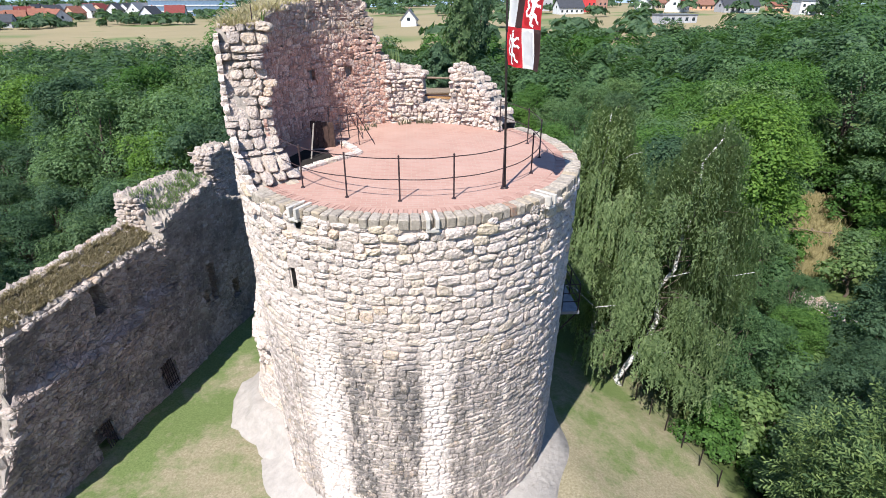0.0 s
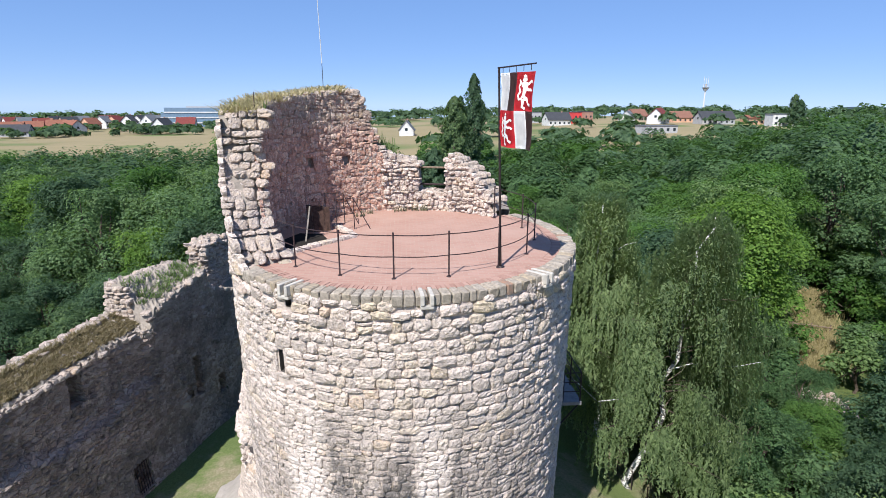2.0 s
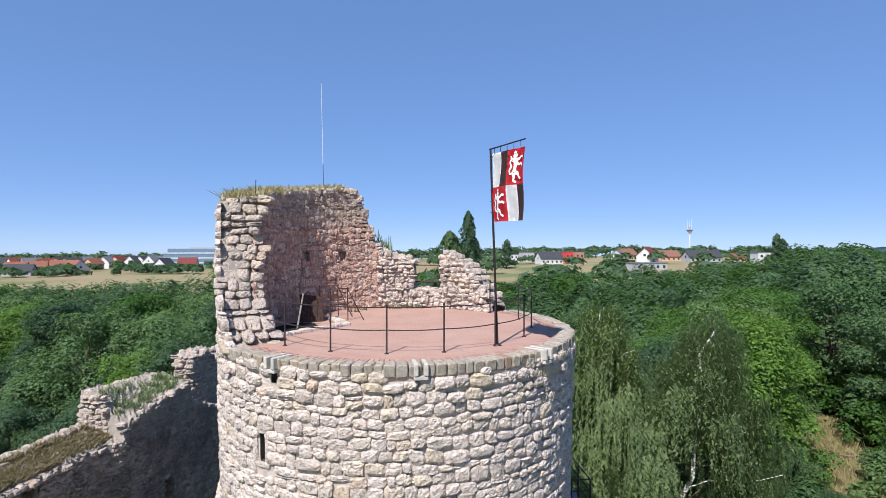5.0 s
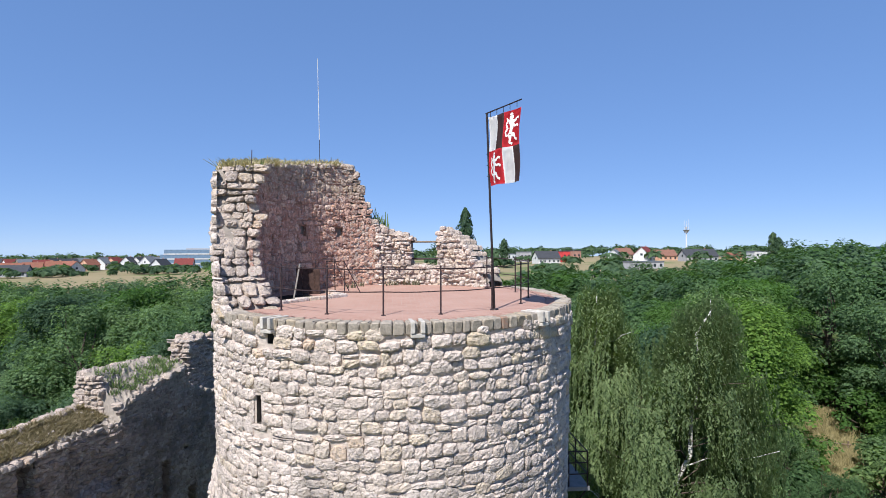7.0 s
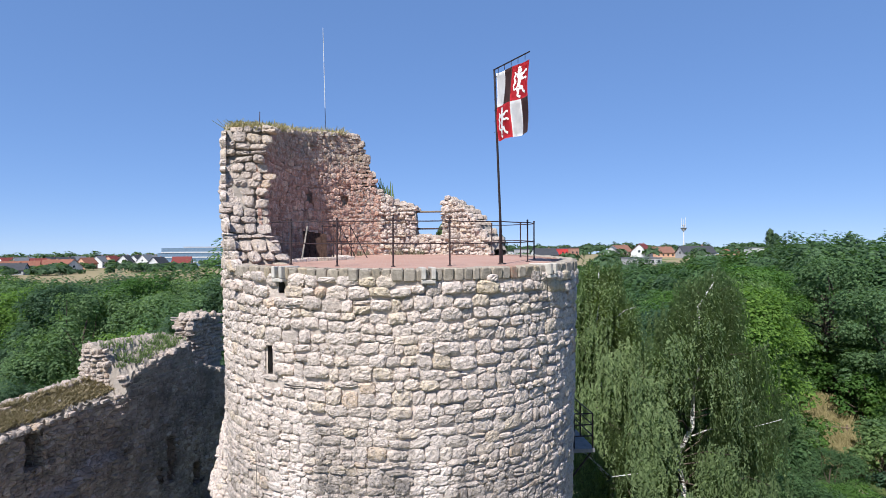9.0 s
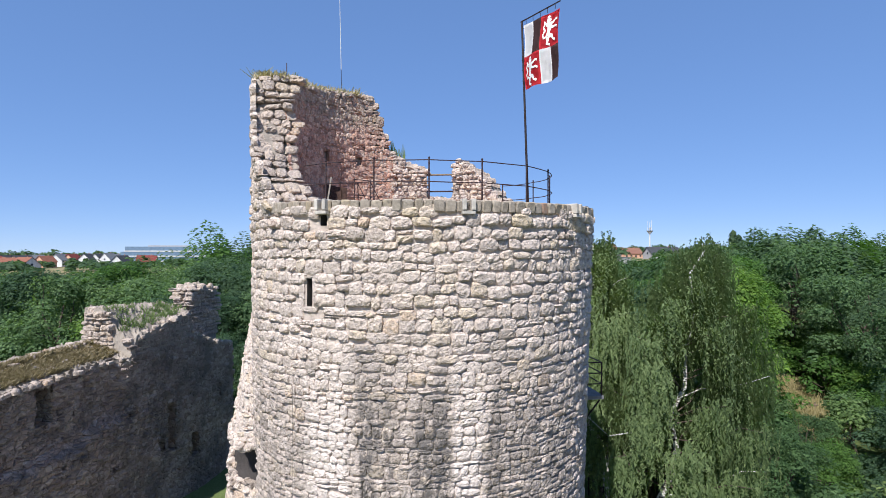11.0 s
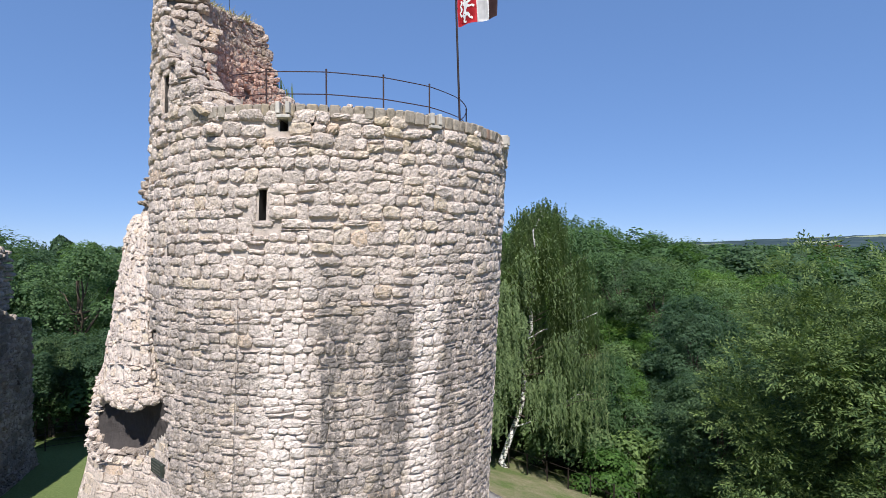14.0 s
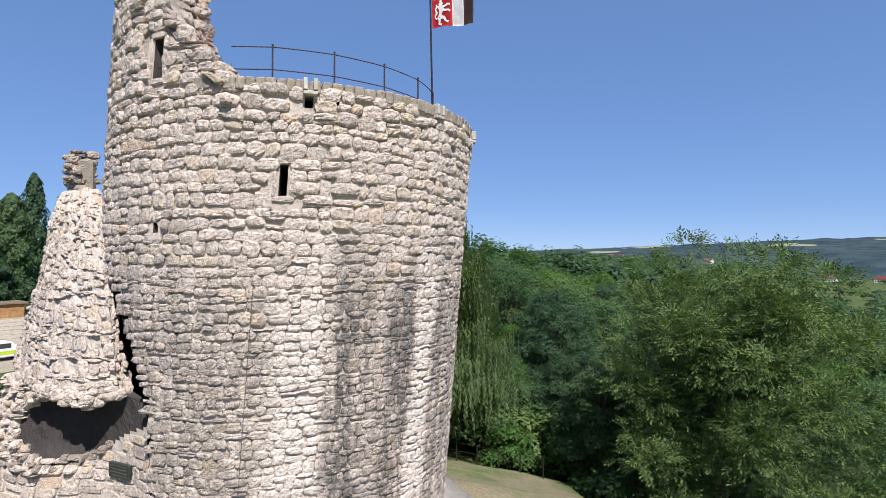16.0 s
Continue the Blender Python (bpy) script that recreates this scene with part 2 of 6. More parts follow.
def brick_floor_material():
    """Salmon clay pavers with pale joints, sun-bleached in blotches."""
    m = Mat("clay_pavers", 0.9, 0, 0.2)
    b = m.t.nodes.new("ShaderNodeTexBrick")
    b.inputs["Scale"].default_value = 1.0
    b.inputs["Brick Width"].default_value, b.inputs["Row Height"].default_value = 0.25, 0.125
    b.inputs["Mortar Size"].default_value = 0.008
    b.inputs["Color1"].default_value, b.inputs["Color2"].default_value = (0.325, 0.19, 0.148, 1), (0.365, 0.22, 0.175, 1)
    b.inputs["Mortar"].default_value = (0.35, 0.26, 0.215, 1)
    m.link(m.pos, b.inputs["Vector"])
    c = m.mix(m.math("MULTIPLY", m.grey(m.noise(0.9, 5), 0.4, 0.7), 0.35), b.outputs["Color"], (0.42, 0.29, 0.238))
    c = m.mix(m.math("MULTIPLY", m.grey(m.noise(4, 6, rough=0.7), 0.55, 0.75), 0.25), c, (0.33, 0.20, 0.16))
    m.colour(c).bump(b.outputs["Fac"], -0.4, 0.006)
    return m.m


STONE = stone_material("limestone", False)
STONE_PIECE = stone_material("limestone_piece", True)
REMNANT_STONE, REMNANT_PIECE = stone_material("remnant_stone", False, False, False), stone_material("remnant_stone_piece", True, False, False)
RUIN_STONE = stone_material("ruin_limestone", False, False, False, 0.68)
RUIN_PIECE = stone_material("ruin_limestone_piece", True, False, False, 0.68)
# limestone copy at 0.42 of its tone, painting the hollow's shade
SHADE_STONE = stone_material("sooty_stone", False, False, False, 0.42)
RED_STONE = stone_material("burnt_stone", False, True)
RED_PIECE = stone_material("burnt_stone_piece", True, True)
MORTAR = mortar_material("lime_mortar", (0.60, 0.515, 0.45))
RED_MORTAR = mortar_material("red_mortar", (0.52, 0.335, 0.27))
EARTH_MORTAR = mortar_material("earthy_mortar", (0.36, 0.315, 0.27))
PLASTER = mortar_material("pale_plaster", (0.40, 0.365, 0.33), 3.0)
RUBBLE = shade_wall_material("sooty_rubble")
LAWN = grass_material()
PAVERS = brick_floor_material()
_bp = Mat("rim_brick_piece", 0.9, 0, 0.2)
_bp.colour(_bp.mix(_bp.math("MULTIPLY", _bp.noise(12, 6, rough=0.7), 0.5), _bp.ramp(_bp.thing(), (0.0, (0.29, 0.16, 0.125)), (0.5, (0.35, 0.205, 0.16)), (1.0, (0.41, 0.26, 0.21))), (0.33, 0.22, 0.18)))
_bp.bump(_bp.noise(40, 5), 0.4, 0.006)
BRICK_PIECE = _bp.m
IRON = simple("rusty_iron", (0.050, 0.031, 0.033), 0.75, 0.3, 0.3, 20, 0.4)
STEEL = simple("painted_steel", (0.045, 0.034, 0.032), 0.5, 0.5, 0.2, 10)
_cp = Mat("coping_block", 0.92, 0, 0.2)
_cp.colour(_cp.mix(_cp.grey(_cp.noise(10, 7, rough=0.7), 0.35, 0.7), (0.22, 0.19, 0.155), _cp.ramp(_cp.thing(), (0.0, (0.34, 0.295, 0.245)), (0.5, (0.47, 0.415, 0.35)), (0.78, (0.47, 0.40, 0.315)), (0.95, (0.45, 0.36, 0.24)), (0.965, (0.36, 0.19, 0.12)), (1.0, (0.33, 0.17, 0.11)))))
_cp.bump(_cp.noise(30, 6, rough=0.7), 0.8, 0.02)
COPING = _cp.m
CONCRETE = simple("pale_concrete", (0.46, 0.43, 0.385), 0.9, 0, 0.15, 7, 0.2, 0.4)
WOOD = simple("grey_wood", (0.21, 0.16, 0.115), 0.85, 0, 0.2, 9, 0.2, 0.3)
DARK = simple("well_shade", (0.03, 0.027, 0.025), 1.0, 0, 0.1, 4, 0.0)
HATCH_WOOD = simple("tarred_wood", (0.075, 0.045, 0.035), 0.85, 0, 0.3, 12, 0.2, 0.4)
BARK = simple("bark", (0.12, 0.095, 0.075), 0.95, 0, 0.3, 9, 0.1, 0.6)
DRY_GRASS = leaf_material("dry_grass", (0.20, 0.155, 0.095), (0.33, 0.265, 0.17), 0.2)
CREST_GRASS = leaf_material("straw", (0.33, 0.285, 0.185), (0.54, 0.47, 0.32), 0.3, 0.0)
DRY_WEED = leaf_material("dry_weed", (0.10, 0.095, 0.06), (0.22, 0.20, 0.14), 0.2, 0.0)
GLADE_GRASS = leaf_material("glade_straw", (0.24, 0.205, 0.105), (0.40, 0.345, 0.185), 0.3, 0.0)
LEAF_A = leaf_material("leaves_mid", (0.060, 0.110, 0.049), (0.168, 0.255, 0.112))
LEAF_B = leaf_material("leaves_dark", (0.040, 0.078, 0.042), (0.108, 0.172, 0.092))
LEAF_C = leaf_material("leaves_bright", (0.050, 0.110, 0.025), (0.129, 0.230, 0.056))
LEAF_D = leaf_material("leaves_birch", (0.110, 0.158, 0.070), (0.240, 0.308, 0.147), 0.5, 0.25)
LEAF_E = leaf_material("leaves_ash", (0.036, 0.072, 0.026), (0.172, 0.235, 0.078), 0.32, 0.0)

# ---- helpers for building ----


def mesh_of(name, verts, faces, mat, smooth=True):
    me = bpy.data.meshes.new(name)
    me.from_pydata([tuple(v) for v in verts], [], [tuple(f) for f in faces])
    for m in (mat if isinstance(mat, (list, tuple)) else [mat]):
        me.materials.append(m)
    if smooth:
        me.polygons.foreach_set("use_smooth", [True] * len(me.polygons))
    me.update()
    return me


def quads_mesh(name, v, mat, smooth=False):
    """A mesh of loose faces from an (n, 3 or 4, 3) array."""
    n, k = v.shape[:2]
    me = bpy.data.meshes.new(name)
    me.vertices.add(k * n)
    me.vertices.foreach_set("co", v.reshape(-1).astype(np.float32))
    me.loops.add(k * n)
    me.loops.foreach_set("vertex_index", np.arange(k * n, dtype=np.int32))
    me.polygons.add(n)
    me.polygons.foreach_set("loop_start", np.arange(0, k * n, k, dtype=np.int32))
    me.materials.append(mat)
    me.update(calc_edges=True)
    return me


def thing_at(name, x, y, z, label, category, group="", kind=""):
    ob = new(name)
    ob.empty_display_size = 0.2
    ob.location = (x, y, z)
    return tagged(ob, label, category, group, kind)


def under(ob, parent, label=""):
    """Makes ob, whose mesh is in world metres, a part of parent."""
    ob.parent = parent
    p = parent
    while p.parent:
        p = p.parent
    ob.matrix_parent_inverse = Matrix.Translation(-p.location) if p.type == "EMPTY" and parent is p else Matrix()
    return tagged(ob, label) if label else ob


def part(name, bm, material, parent, label="", smooth=False):
    me = bpy.data.meshes.new(name)
    bm.to_mesh(me)
    bm.free()
    me.materials.append(material)
    if smooth:
        me.polygons.foreach_set("use_smooth", [True] * len(me.polygons))
    return under(new(name, me), parent, label)


def part_mesh(name, me, parent, label=""):
    return under(new(name, me), parent, label)


def box(bm, x0, x1, y0, y1, z0, z1, m=None, bevel=0.0):
    r = bmesh.ops.create_cube(bm, size=1.0, matrix=Matrix.Translation(((x0 + x1) / 2, (y0 + y1) / 2, (z0 + z1) / 2)) @ Matrix.Diagonal((x1 - x0, y1 - y0, z1 - z0, 1)))
    vs = r["verts"]
    if bevel:
        es = list({e for v in vs for e in v.link_edges})
        vs = list({v for f in bmesh.ops.bevel(bm, geom=es, offset=bevel, segments=1, affect="EDGES")["faces"] for v in f.verts} | {v for v in vs if v.is_valid})
    if m is not None:
        bmesh.ops.transform(bm, matrix=m, verts=vs)
    return bm


def rod(bm, a, b, r0, r1=None, seg=8):
    a, b = Vector(a), Vector(b)
    d = b - a
    m = Matrix.Translation((a + b) / 2) @ d.to_track_quat("Z", "Y").to_matrix().to_4x4()
    bmesh.ops.create_cone(bm, cap_ends=True, segments=seg, radius1=r0, radius2=r0 if r1 is None else r1, depth=d.length, matrix=m)
    return bm


def polyrod(bm, pts, r, seg=6):
    for a, b in zip(pts, pts[1:]):
        rod(bm, a, b, r, r, seg)
    return bm


def smoothstep(a, b, x):
    t = np.clip((x - a) / (b - a), 0, 1)
    return t * t * (3 - 2 * t)


# ---- ground ----


def lawn_edge(y):
    """Where the lawn ends on the slope side."""
    return np.interp(y, [-14, -5, -1.5, 7, 10], [6.5, 8.3, 12.3, 10.0, 9.2])


def ground_z(x, y):
    """The castle mound, the wooded slopes round it and the plain beyond."""
    x, y = np.asarray(x, float), np.asarray(y, float)
    mound = 0.95 - 0.05 * y - 0.30 * np.maximum(0, x - 6.0)
    mound = np.where(y > 18, 0.05 - 0.02 * (y - 18) - 0.3 * np.maximum(0, x - 6.0), mound)
    mound = np.maximum(mound, -3.0)
    edge = np.maximum.reduce([x - lawn_edge(y), -(x + 13.0), (y - 60) * 0.5, -(y + 11) * 0.8])
    drop = smoothstep(0.3, 8, edge)
    side = smoothstep(-9, 9, x)
    low = (-1.8 - 6.5 * smoothstep(6, -12, y)) * side - 4.5 * (1 - side)
    z = mound * (1 - drop) + low * drop
    r = np.hypot(x, y)
    north = smoothstep(70, 230, y) * smoothstep(-0.3, 0.5, y / np.maximum(r, 1))
    z = z * (1 - north) + (2.6 + 0.028 * np.clip(x, -120, 150)) * north
    z = z - 0.035 * np.maximum(0, r - 640) * smoothstep(0.60, 0.74, y / np.maximum(r, 1))
    east = smoothstep(40, 260, x) * (1 - smoothstep(0.35, 0.75, y / np.maximum(r, 1)))
    z = z - 22 * east * (1 - north)
    return z


def build_ground():
    a = np.concatenate([np.arange(-20, 20, 0.5), 20 * 1.11 ** np.arange(0, 52)])
    line = np.sort(np.concatenate([a, -20 * 1.11 ** np.arange(1, 52)]))
    line = line[np.abs(line) < 4000]
    xs, ys = np.meshgrid(line, line)
    zs = ground_z(xs, ys)
    near = np.exp(-(np.hypot(xs, ys) / 30) ** 2)
    zs = zs + near * 0.05 * (np.sin(xs * 1.7) * np.cos(ys * 1.3) + np.sin(xs * 0.6 + ys * 0.9))
    n = len(line)
    v = np.stack([xs, ys, zs], -1).reshape(-1, 3)
    i = np.arange(n * n).reshape(n, n)
    f = np.stack([i[:-1, :-1], i[:-1, 1:], i[1:, 1:], i[1:, :-1]], -1).reshape(-1, 4)
    return tagged(new("ground", mesh_of("ground", v, f, LAWN)), "sunburnt castle lawn, wooded slopes and dry fields", "ground", kind="structure")


build_ground()

# ---- masonry ----
TOP, LEAN, ROUND = 13.0, -0.12, False
rng = np.random.default_rng(7)


def tower_map(r_top):
    """Maps arc length u (at radius 5) and height v to the leaning shaft, h metres off its face. Angle 0 faces -y."""
    def at(u, v, h):
        th = u / 5.0
        r = r_top + 0.0164 * (TOP - v) + h
        return np.stack([r * np.sin(th), LEAN * (v - TOP) - r * np.cos(th), v + 0 * u], -1)
    return at


def inner_map(r_in):
    def at(u, v, h):
        th = u / 5.0
        r = r_in - h
        return np.stack([r * np.sin(th), LEAN * (v - TOP) - r * np.cos(th), v + 0 * u], -1)
    return at


def flat_map(p0, along, normal):
    p0, along, normal = np.array(p0, float), np.array(along, float), np.array(normal, float)
    def at(u, v, h):
        u, v, h = np.broadcast_arrays(u, v, h)
        return p0 + u[..., None] * along + v[..., None] * np.array([0, 0, 1.0]) + h[..., None] * normal
    return at


def stone_grid(na, nb):
    """Grid of one stone over -1..1 with its quads."""
    def steps(n):
        return np.concatenate([[-1, -0.93], np.linspace(-0.64, 0.64, n - 4), [0.93, 1]])
    i = np.arange(na * nb).reshape(nb, na)
    return steps(na), steps(nb), np.stack([i[:-1, :-1], i[:-1, 1:], i[1:, 1:], i[1:, :-1]], -1).reshape(-1, 4)


FINE, COARSE = stone_grid(9, 8), stone_grid(6, 6)
STONE_FACES = FINE[2]


def stone_verts(at, u0, u1, v0, v1, proud, grid=FINE):
    """One rough-hewn rubble stone over a patch of a surface: a rounded, uneven outline and a face broken into facets."""
    a, b = np.meshgrid(grid[0], grid[1])
    ring = (np.abs(a) > 0.99) | (np.abs(b) > 0.99)
    mid = ~ring & ((np.abs(a) > 0.8) | (np.abs(b) > 0.8))
    k = rng.uniform(0.4, 0.9)
    ang, ph = np.arctan2(b, a), rng.uniform(0, 6.28, 3)
    wob = 1.06 + 0.02 * np.sin(2 * ang + ph[0]) + 0.035 * np.sin(3 * ang + ph[1]) + 0.025 * np.sin(5 * ang + ph[2])
    skew = rng.normal(0, 0.07, 2)
    aa = a * np.sqrt(1 - k * b * b * 0.5) * wob + skew[0] * b + rng.normal(0, 0.02, a.shape)
    bb = b * np.sqrt(1 - k * a * a * 0.5) * wob + skew[1] * a + rng.normal(0, 0.028, a.shape)
    top = proud * rng.uniform(0.45, 1.45)
    tilt = rng.normal(0, 0.10, 2)
    h = 1.0 + tilt[0] * a + tilt[1] * b - 0.30 * (a * a + b * b)
    for _ in range(3):
        t, c, q = rng.uniform(0, 6.28), rng.uniform(0.85, 1.15), rng.uniform(0.05, 0.32)
        h = np.minimum(h, c - q * (a * math.cos(t) + b * math.sin(t)))
    h = top * h + rng.normal(0, 0.003 + 0.07 * proud, a.shape)
    h = np.where(mid, h * rng.uniform(0.3, 0.7, a.shape), h)
    h = np.where(ring, -0.085, h)
    u = (u0 + u1) / 2 + aa * (u1 - u0) / 2
    v = (v0[0] + v0[1] + v1[0] + v1[1]) / 4 + bb * ((v1[0] + v1[1]) - (v0[0] + v0[1])) / 4
    v = v + aa * ((v0[1] - v0[0]) + (v1[1] - v1[0])) / 4
    return at(u, v, h).reshape(-1, 3)


def lay_stones(at, u0, u1, v0, v1, course, width, keep, proud=0.07, gap=0.022, wave=0.05, grid=FINE):
    """Rough rubble from v0 up to v1 in wavering courses, with stones of uneven length and now and then two thin ones in a course."""
    out, v, k = [], v0, 0
    ph = rng.uniform(0, 6.28, 400)
    wav = lambda u, k: wave * (np.sin(u * 0.9 + ph[k]) * 0.5 + np.sin(u * 2.3 + ph[k + 1]) * 0.3 + np.sin(u * 5.1 + ph[k + 2]) * 0.2)
    while v < v1:
        H = (course(v) if callable(course) else course) * rng.uniform(0.86, 1.16)
        W = width(v) if callable(width) else width
        u = u0 - rng.uniform(0, W)
        line = lambda q, f: v + f * H + wav(q, k) * (1 - f) + wav(q, k + 1) * f
        while u < u1:
            w = W * min(1.7, max(0.5, math.exp(rng.normal(0, 0.27))))
            c = rng.uniform(0.4, 0.6)
            for lo, hi in ((0, c), (c, 1)) if rng.random() < 0.035 else ((0, 1),):
                p, q = u, u + w
                cu, cv = (p + q) / 2, float(line((p + q) / 2, (lo + hi) / 2))
                d = rng.normal(0, 0.026, 2)
                if not keep(cu, cv):
                    continue
                g = gap * rng.uniform(0.4, 1.6) / 2
                pr = proud(cu, cv) if callable(proud) else proud
                out.append((cu, cv, stone_verts(at, p + g, q - g, (line(p, lo) + g + d[0], line(q, lo) + g + d[0]), (line(p, hi) - g + d[1], line(q, hi) - g + d[1]), pr, grid)))
            u += w
        v += H
        k += 1
    return out


def set_stones(stones, parent, mat, piece_mat, chosen, name="stone", flip=False, joined="masonry"):
    """The chosen stones as pieces of their own, the rest joined."""
    count = len(stones[0][2])
    quads = FINE[2] if count == 72 else COARSE[2]
    faces = quads[:, ::-1] if flip else quads
    picked = [s for s in stones if chosen(s[0], s[1])][:290]
    ids = {id(s[2]) for s in picked}
    rest = [s for s in stones if id(s[2]) not in ids]
    for s in picked:
        part_mesh(name, mesh_of(name, s[2], faces, piece_mat, ROUND), parent)
    if rest:
        v = np.concatenate([s[2] for s in rest])
        f = np.concatenate([faces + count * n for n in range(len(rest))])
        tagged(part_mesh(joined, mesh_of(joined, v, f, mat, ROUND), parent), kind="stuff")


def wall_face(at, us, vs, holes, depth, rough=0.03, flip=False, lined=True):
    """The mortar face behind stones, with holes (u0, u1, v0, v1) that go depth metres in. Returns verts, faces."""
    us = np.unique(np.round(np.concatenate([us, *[[h[0], h[1]] for h in holes]]) if holes else us, 4))
    vs = np.unique(np.round(np.concatenate([vs, *[[h[2], h[3]] for h in holes]]) if holes else vs, 4))
    U, V = np.meshgrid(us, vs)
    H = rng.normal(0, rough, U.shape)
    verts = at(U, V, H).reshape(-1, 3).tolist()
    n = len(us)
    faces = []
    for j in range(len(vs) - 1):
        for i in range(n - 1):
            cu, cv = (us[i] + us[i + 1]) / 2, (vs[j] + vs[j + 1]) / 2
            if any(a < cu < b and c < cv < d for a, b, c, d in holes):
                continue
            q = [j * n + i, j * n + i + 1, (j + 1) * n + i + 1, (j + 1) * n + i]
            faces.append(q[::-1] if flip else q)
    for a, b, c, d in holes if lined else ():
        k = len(verts)
        for hh in (0.0, -depth):
            for u, v in ((a, c), (b, c), (b, d), (a, d)):
                verts.append(at(np.array(u), np.array(v), np.array(hh)).reshape(3).tolist())
        for e in range(4):
            g = (e + 1) % 4
            faces.append([k + e, k + 4 + e, k + 4 + g, k + g])
        faces.append([k + 4, k + 5, k + 6, k + 7])
    return verts, faces


deg = lambda a: radians(a) * 5.0

# ---- tower ----
tower = thing_at("tower", 0, 1.5, 0.5, "leaning round keep of pale rubble stone with a ruined upper wall", "tower")
FACE = tower_map(5.0)
INNER = inner_map(4.02)


def platform_z(y):
    return 13.0 + 0.026 * (y + 3.5)


# openings in the shaft: arc from, to, height from, to
SHAFT_HOLES = [(deg(-39.3), deg(-37.3), 10.56, 11.22), (deg(-71.7), deg(-70.2), 9.75, 10.0), (deg(-75.8), deg(-72.6), 13.15, 14.0),
               (deg(-34.6), deg(-32.6), 12.44, 12.74), (deg(-27.4), deg(-26.2), 12.45, 12.66)]


def torn(u, v):
    """Where the face of the keep has been torn away behind the wall remnant."""
    return deg(-118) < u < deg(np.interp(v, [3.9, 4.6, 5.7, 6.3, 6.85, 7.4, 8.0, 8.6, 8.61], [-66.2, -67.7, -69, -71.3, -74.5, -78, -83, -88, -130]))


def ruin_top(a):
    """Height of the ruined upper wall against the angle in degrees, going round behind."""
    return np.interp(-a, [62, 63.5, 75, 85.5, 88, 110, 150, 156, 160.5, 164, 166.5, 169, 172, 176, 184, 187.4, 187.8, 201, 201.4, 204, 207, 214, 221, 228, 231],
                     [12.8, 13.0, 15.0, 16.75, 16.82, 17.15, 17.5, 17.45, 17.15, 16.4, 15.9, 15.5, 15.35, 15.25, 15.1, 14.95, 13.95, 13.85, 15.1, 15.3, 15.25, 14.9, 14.4, 13.7, 13.3])


def rim_z(u):
    """Top of the parapet masonry below the coping."""
    return platform_z(-5 * math.cos(u / 5)) - 0.2


v, f = wall_face(tower_map(4.972), np.linspace(deg(-240), deg(125), 180), np.linspace(-0.6, 12.86, 56), SHAFT_HOLES, 0.8, 0.012, False, False)
v = np.array(v)
f = [q for q in f if max(v[i][2] for i in q) < 12.88 or max(v[i][0] for i in q) < -4.38]
turn = np.arctan2(v[:, 0], LEAN * (v[:, 2] - TOP) - v[:, 1]) * 5
f = [q for q in f if not torn(turn[q[0]], v[q[0]][2])]
part_mesh("shaft", mesh_of("shaft", v, f, MORTAR), tower, "lime mortar core of the shaft")
# torn core: mortar coloured near black to paint the deep crack's shade
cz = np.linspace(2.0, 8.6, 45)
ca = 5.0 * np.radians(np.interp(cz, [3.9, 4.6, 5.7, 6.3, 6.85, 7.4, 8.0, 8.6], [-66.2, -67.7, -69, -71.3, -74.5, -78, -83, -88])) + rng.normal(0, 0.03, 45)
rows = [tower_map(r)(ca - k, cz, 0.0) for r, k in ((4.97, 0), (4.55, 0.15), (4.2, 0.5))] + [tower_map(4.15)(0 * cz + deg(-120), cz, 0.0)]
part_mesh("torn_core", mesh_of("torn_core", np.concatenate(rows), [(k * 45 + i, k * 45 + i + 1, (k + 1) * 45 + i + 1, (k + 1) * 45 + i) for k in range(3) for i in range(44)], mortar_material("crack_shade_core", (0.10, 0.085, 0.08)), False), tower, "torn core behind the wall remnant, darkened for the crack's shade")
# slot linings: the depth's shade painted as a dark mortar colour
SLOT_SHADE = mortar_material("slot_shade_lining", (0.10, 0.09, 0.08))
for h in SHAFT_HOLES:
    at = tower_map(4.965)
    us, vs = np.linspace(h[0], h[1], 6), np.linspace(h[2], h[3], 6)
    loop = [(u, h[2]) for u in us] + [(h[1], v) for v in vs[1:]] + [(u, h[3]) for u in us[::-1][1:]] + [(h[0], v) for v in vs[::-1][1:-1]]
    n = len(loop)
    lv = [at(np.array(u), np.array(v), np.array(d)).reshape(3) for d in (0.0, -0.8 if h[3] > 12 else -2.2) for u, v in loop]
    part_mesh("lining", mesh_of("lining", lv, [(i, (i + 1) % n, n + (i + 1) % n, n + i) for i in range(n)] + [tuple(range(n, 2 * n))], SLOT_SHADE, False), tower, "mortar lining of a window slot, coloured dark for its shade")


def shaft_keep(u, v):
    if torn(u, v):
        return False
    if v > rim_z(u) and u > deg(np.interp(v, [12.9, 13.3, 13.8, 14.3, 16.75], [-50, -54, -60, -70.5, -84.5])):
        return False
    if v > (ruin_top(math.degrees(u / 5)) - 0.05 if u < deg(-86) else 16.65):
        return False
    wide = lambda d: 0.2 if 10.6 < d < 11.5 or d > 13.5 else 0.05
    return not any(a - wide(d) - 0.04 < u < b + wide(d) and c - 0.05 - wide(d) * 0.4 < v < d + 0.05 + wide(d) * 0.4 for a, b, c, d in SHAFT_HOLES)


def shaft_proud(u, v):
    """Flusher pointing below, chunky stones under the rim."""
    return 0.075 if v > 12.1 else 0.058 if v > 9.5 else 0.050


shaft_stones = lay_stones(FACE, deg(-150), deg(98), 0.1, 17.5, lambda v: 0.19 if v < 8.8 else 0.25, lambda v: 0.28 if v < 8.8 else 0.37, shaft_keep, shaft_proud, 0.004, 0.085)
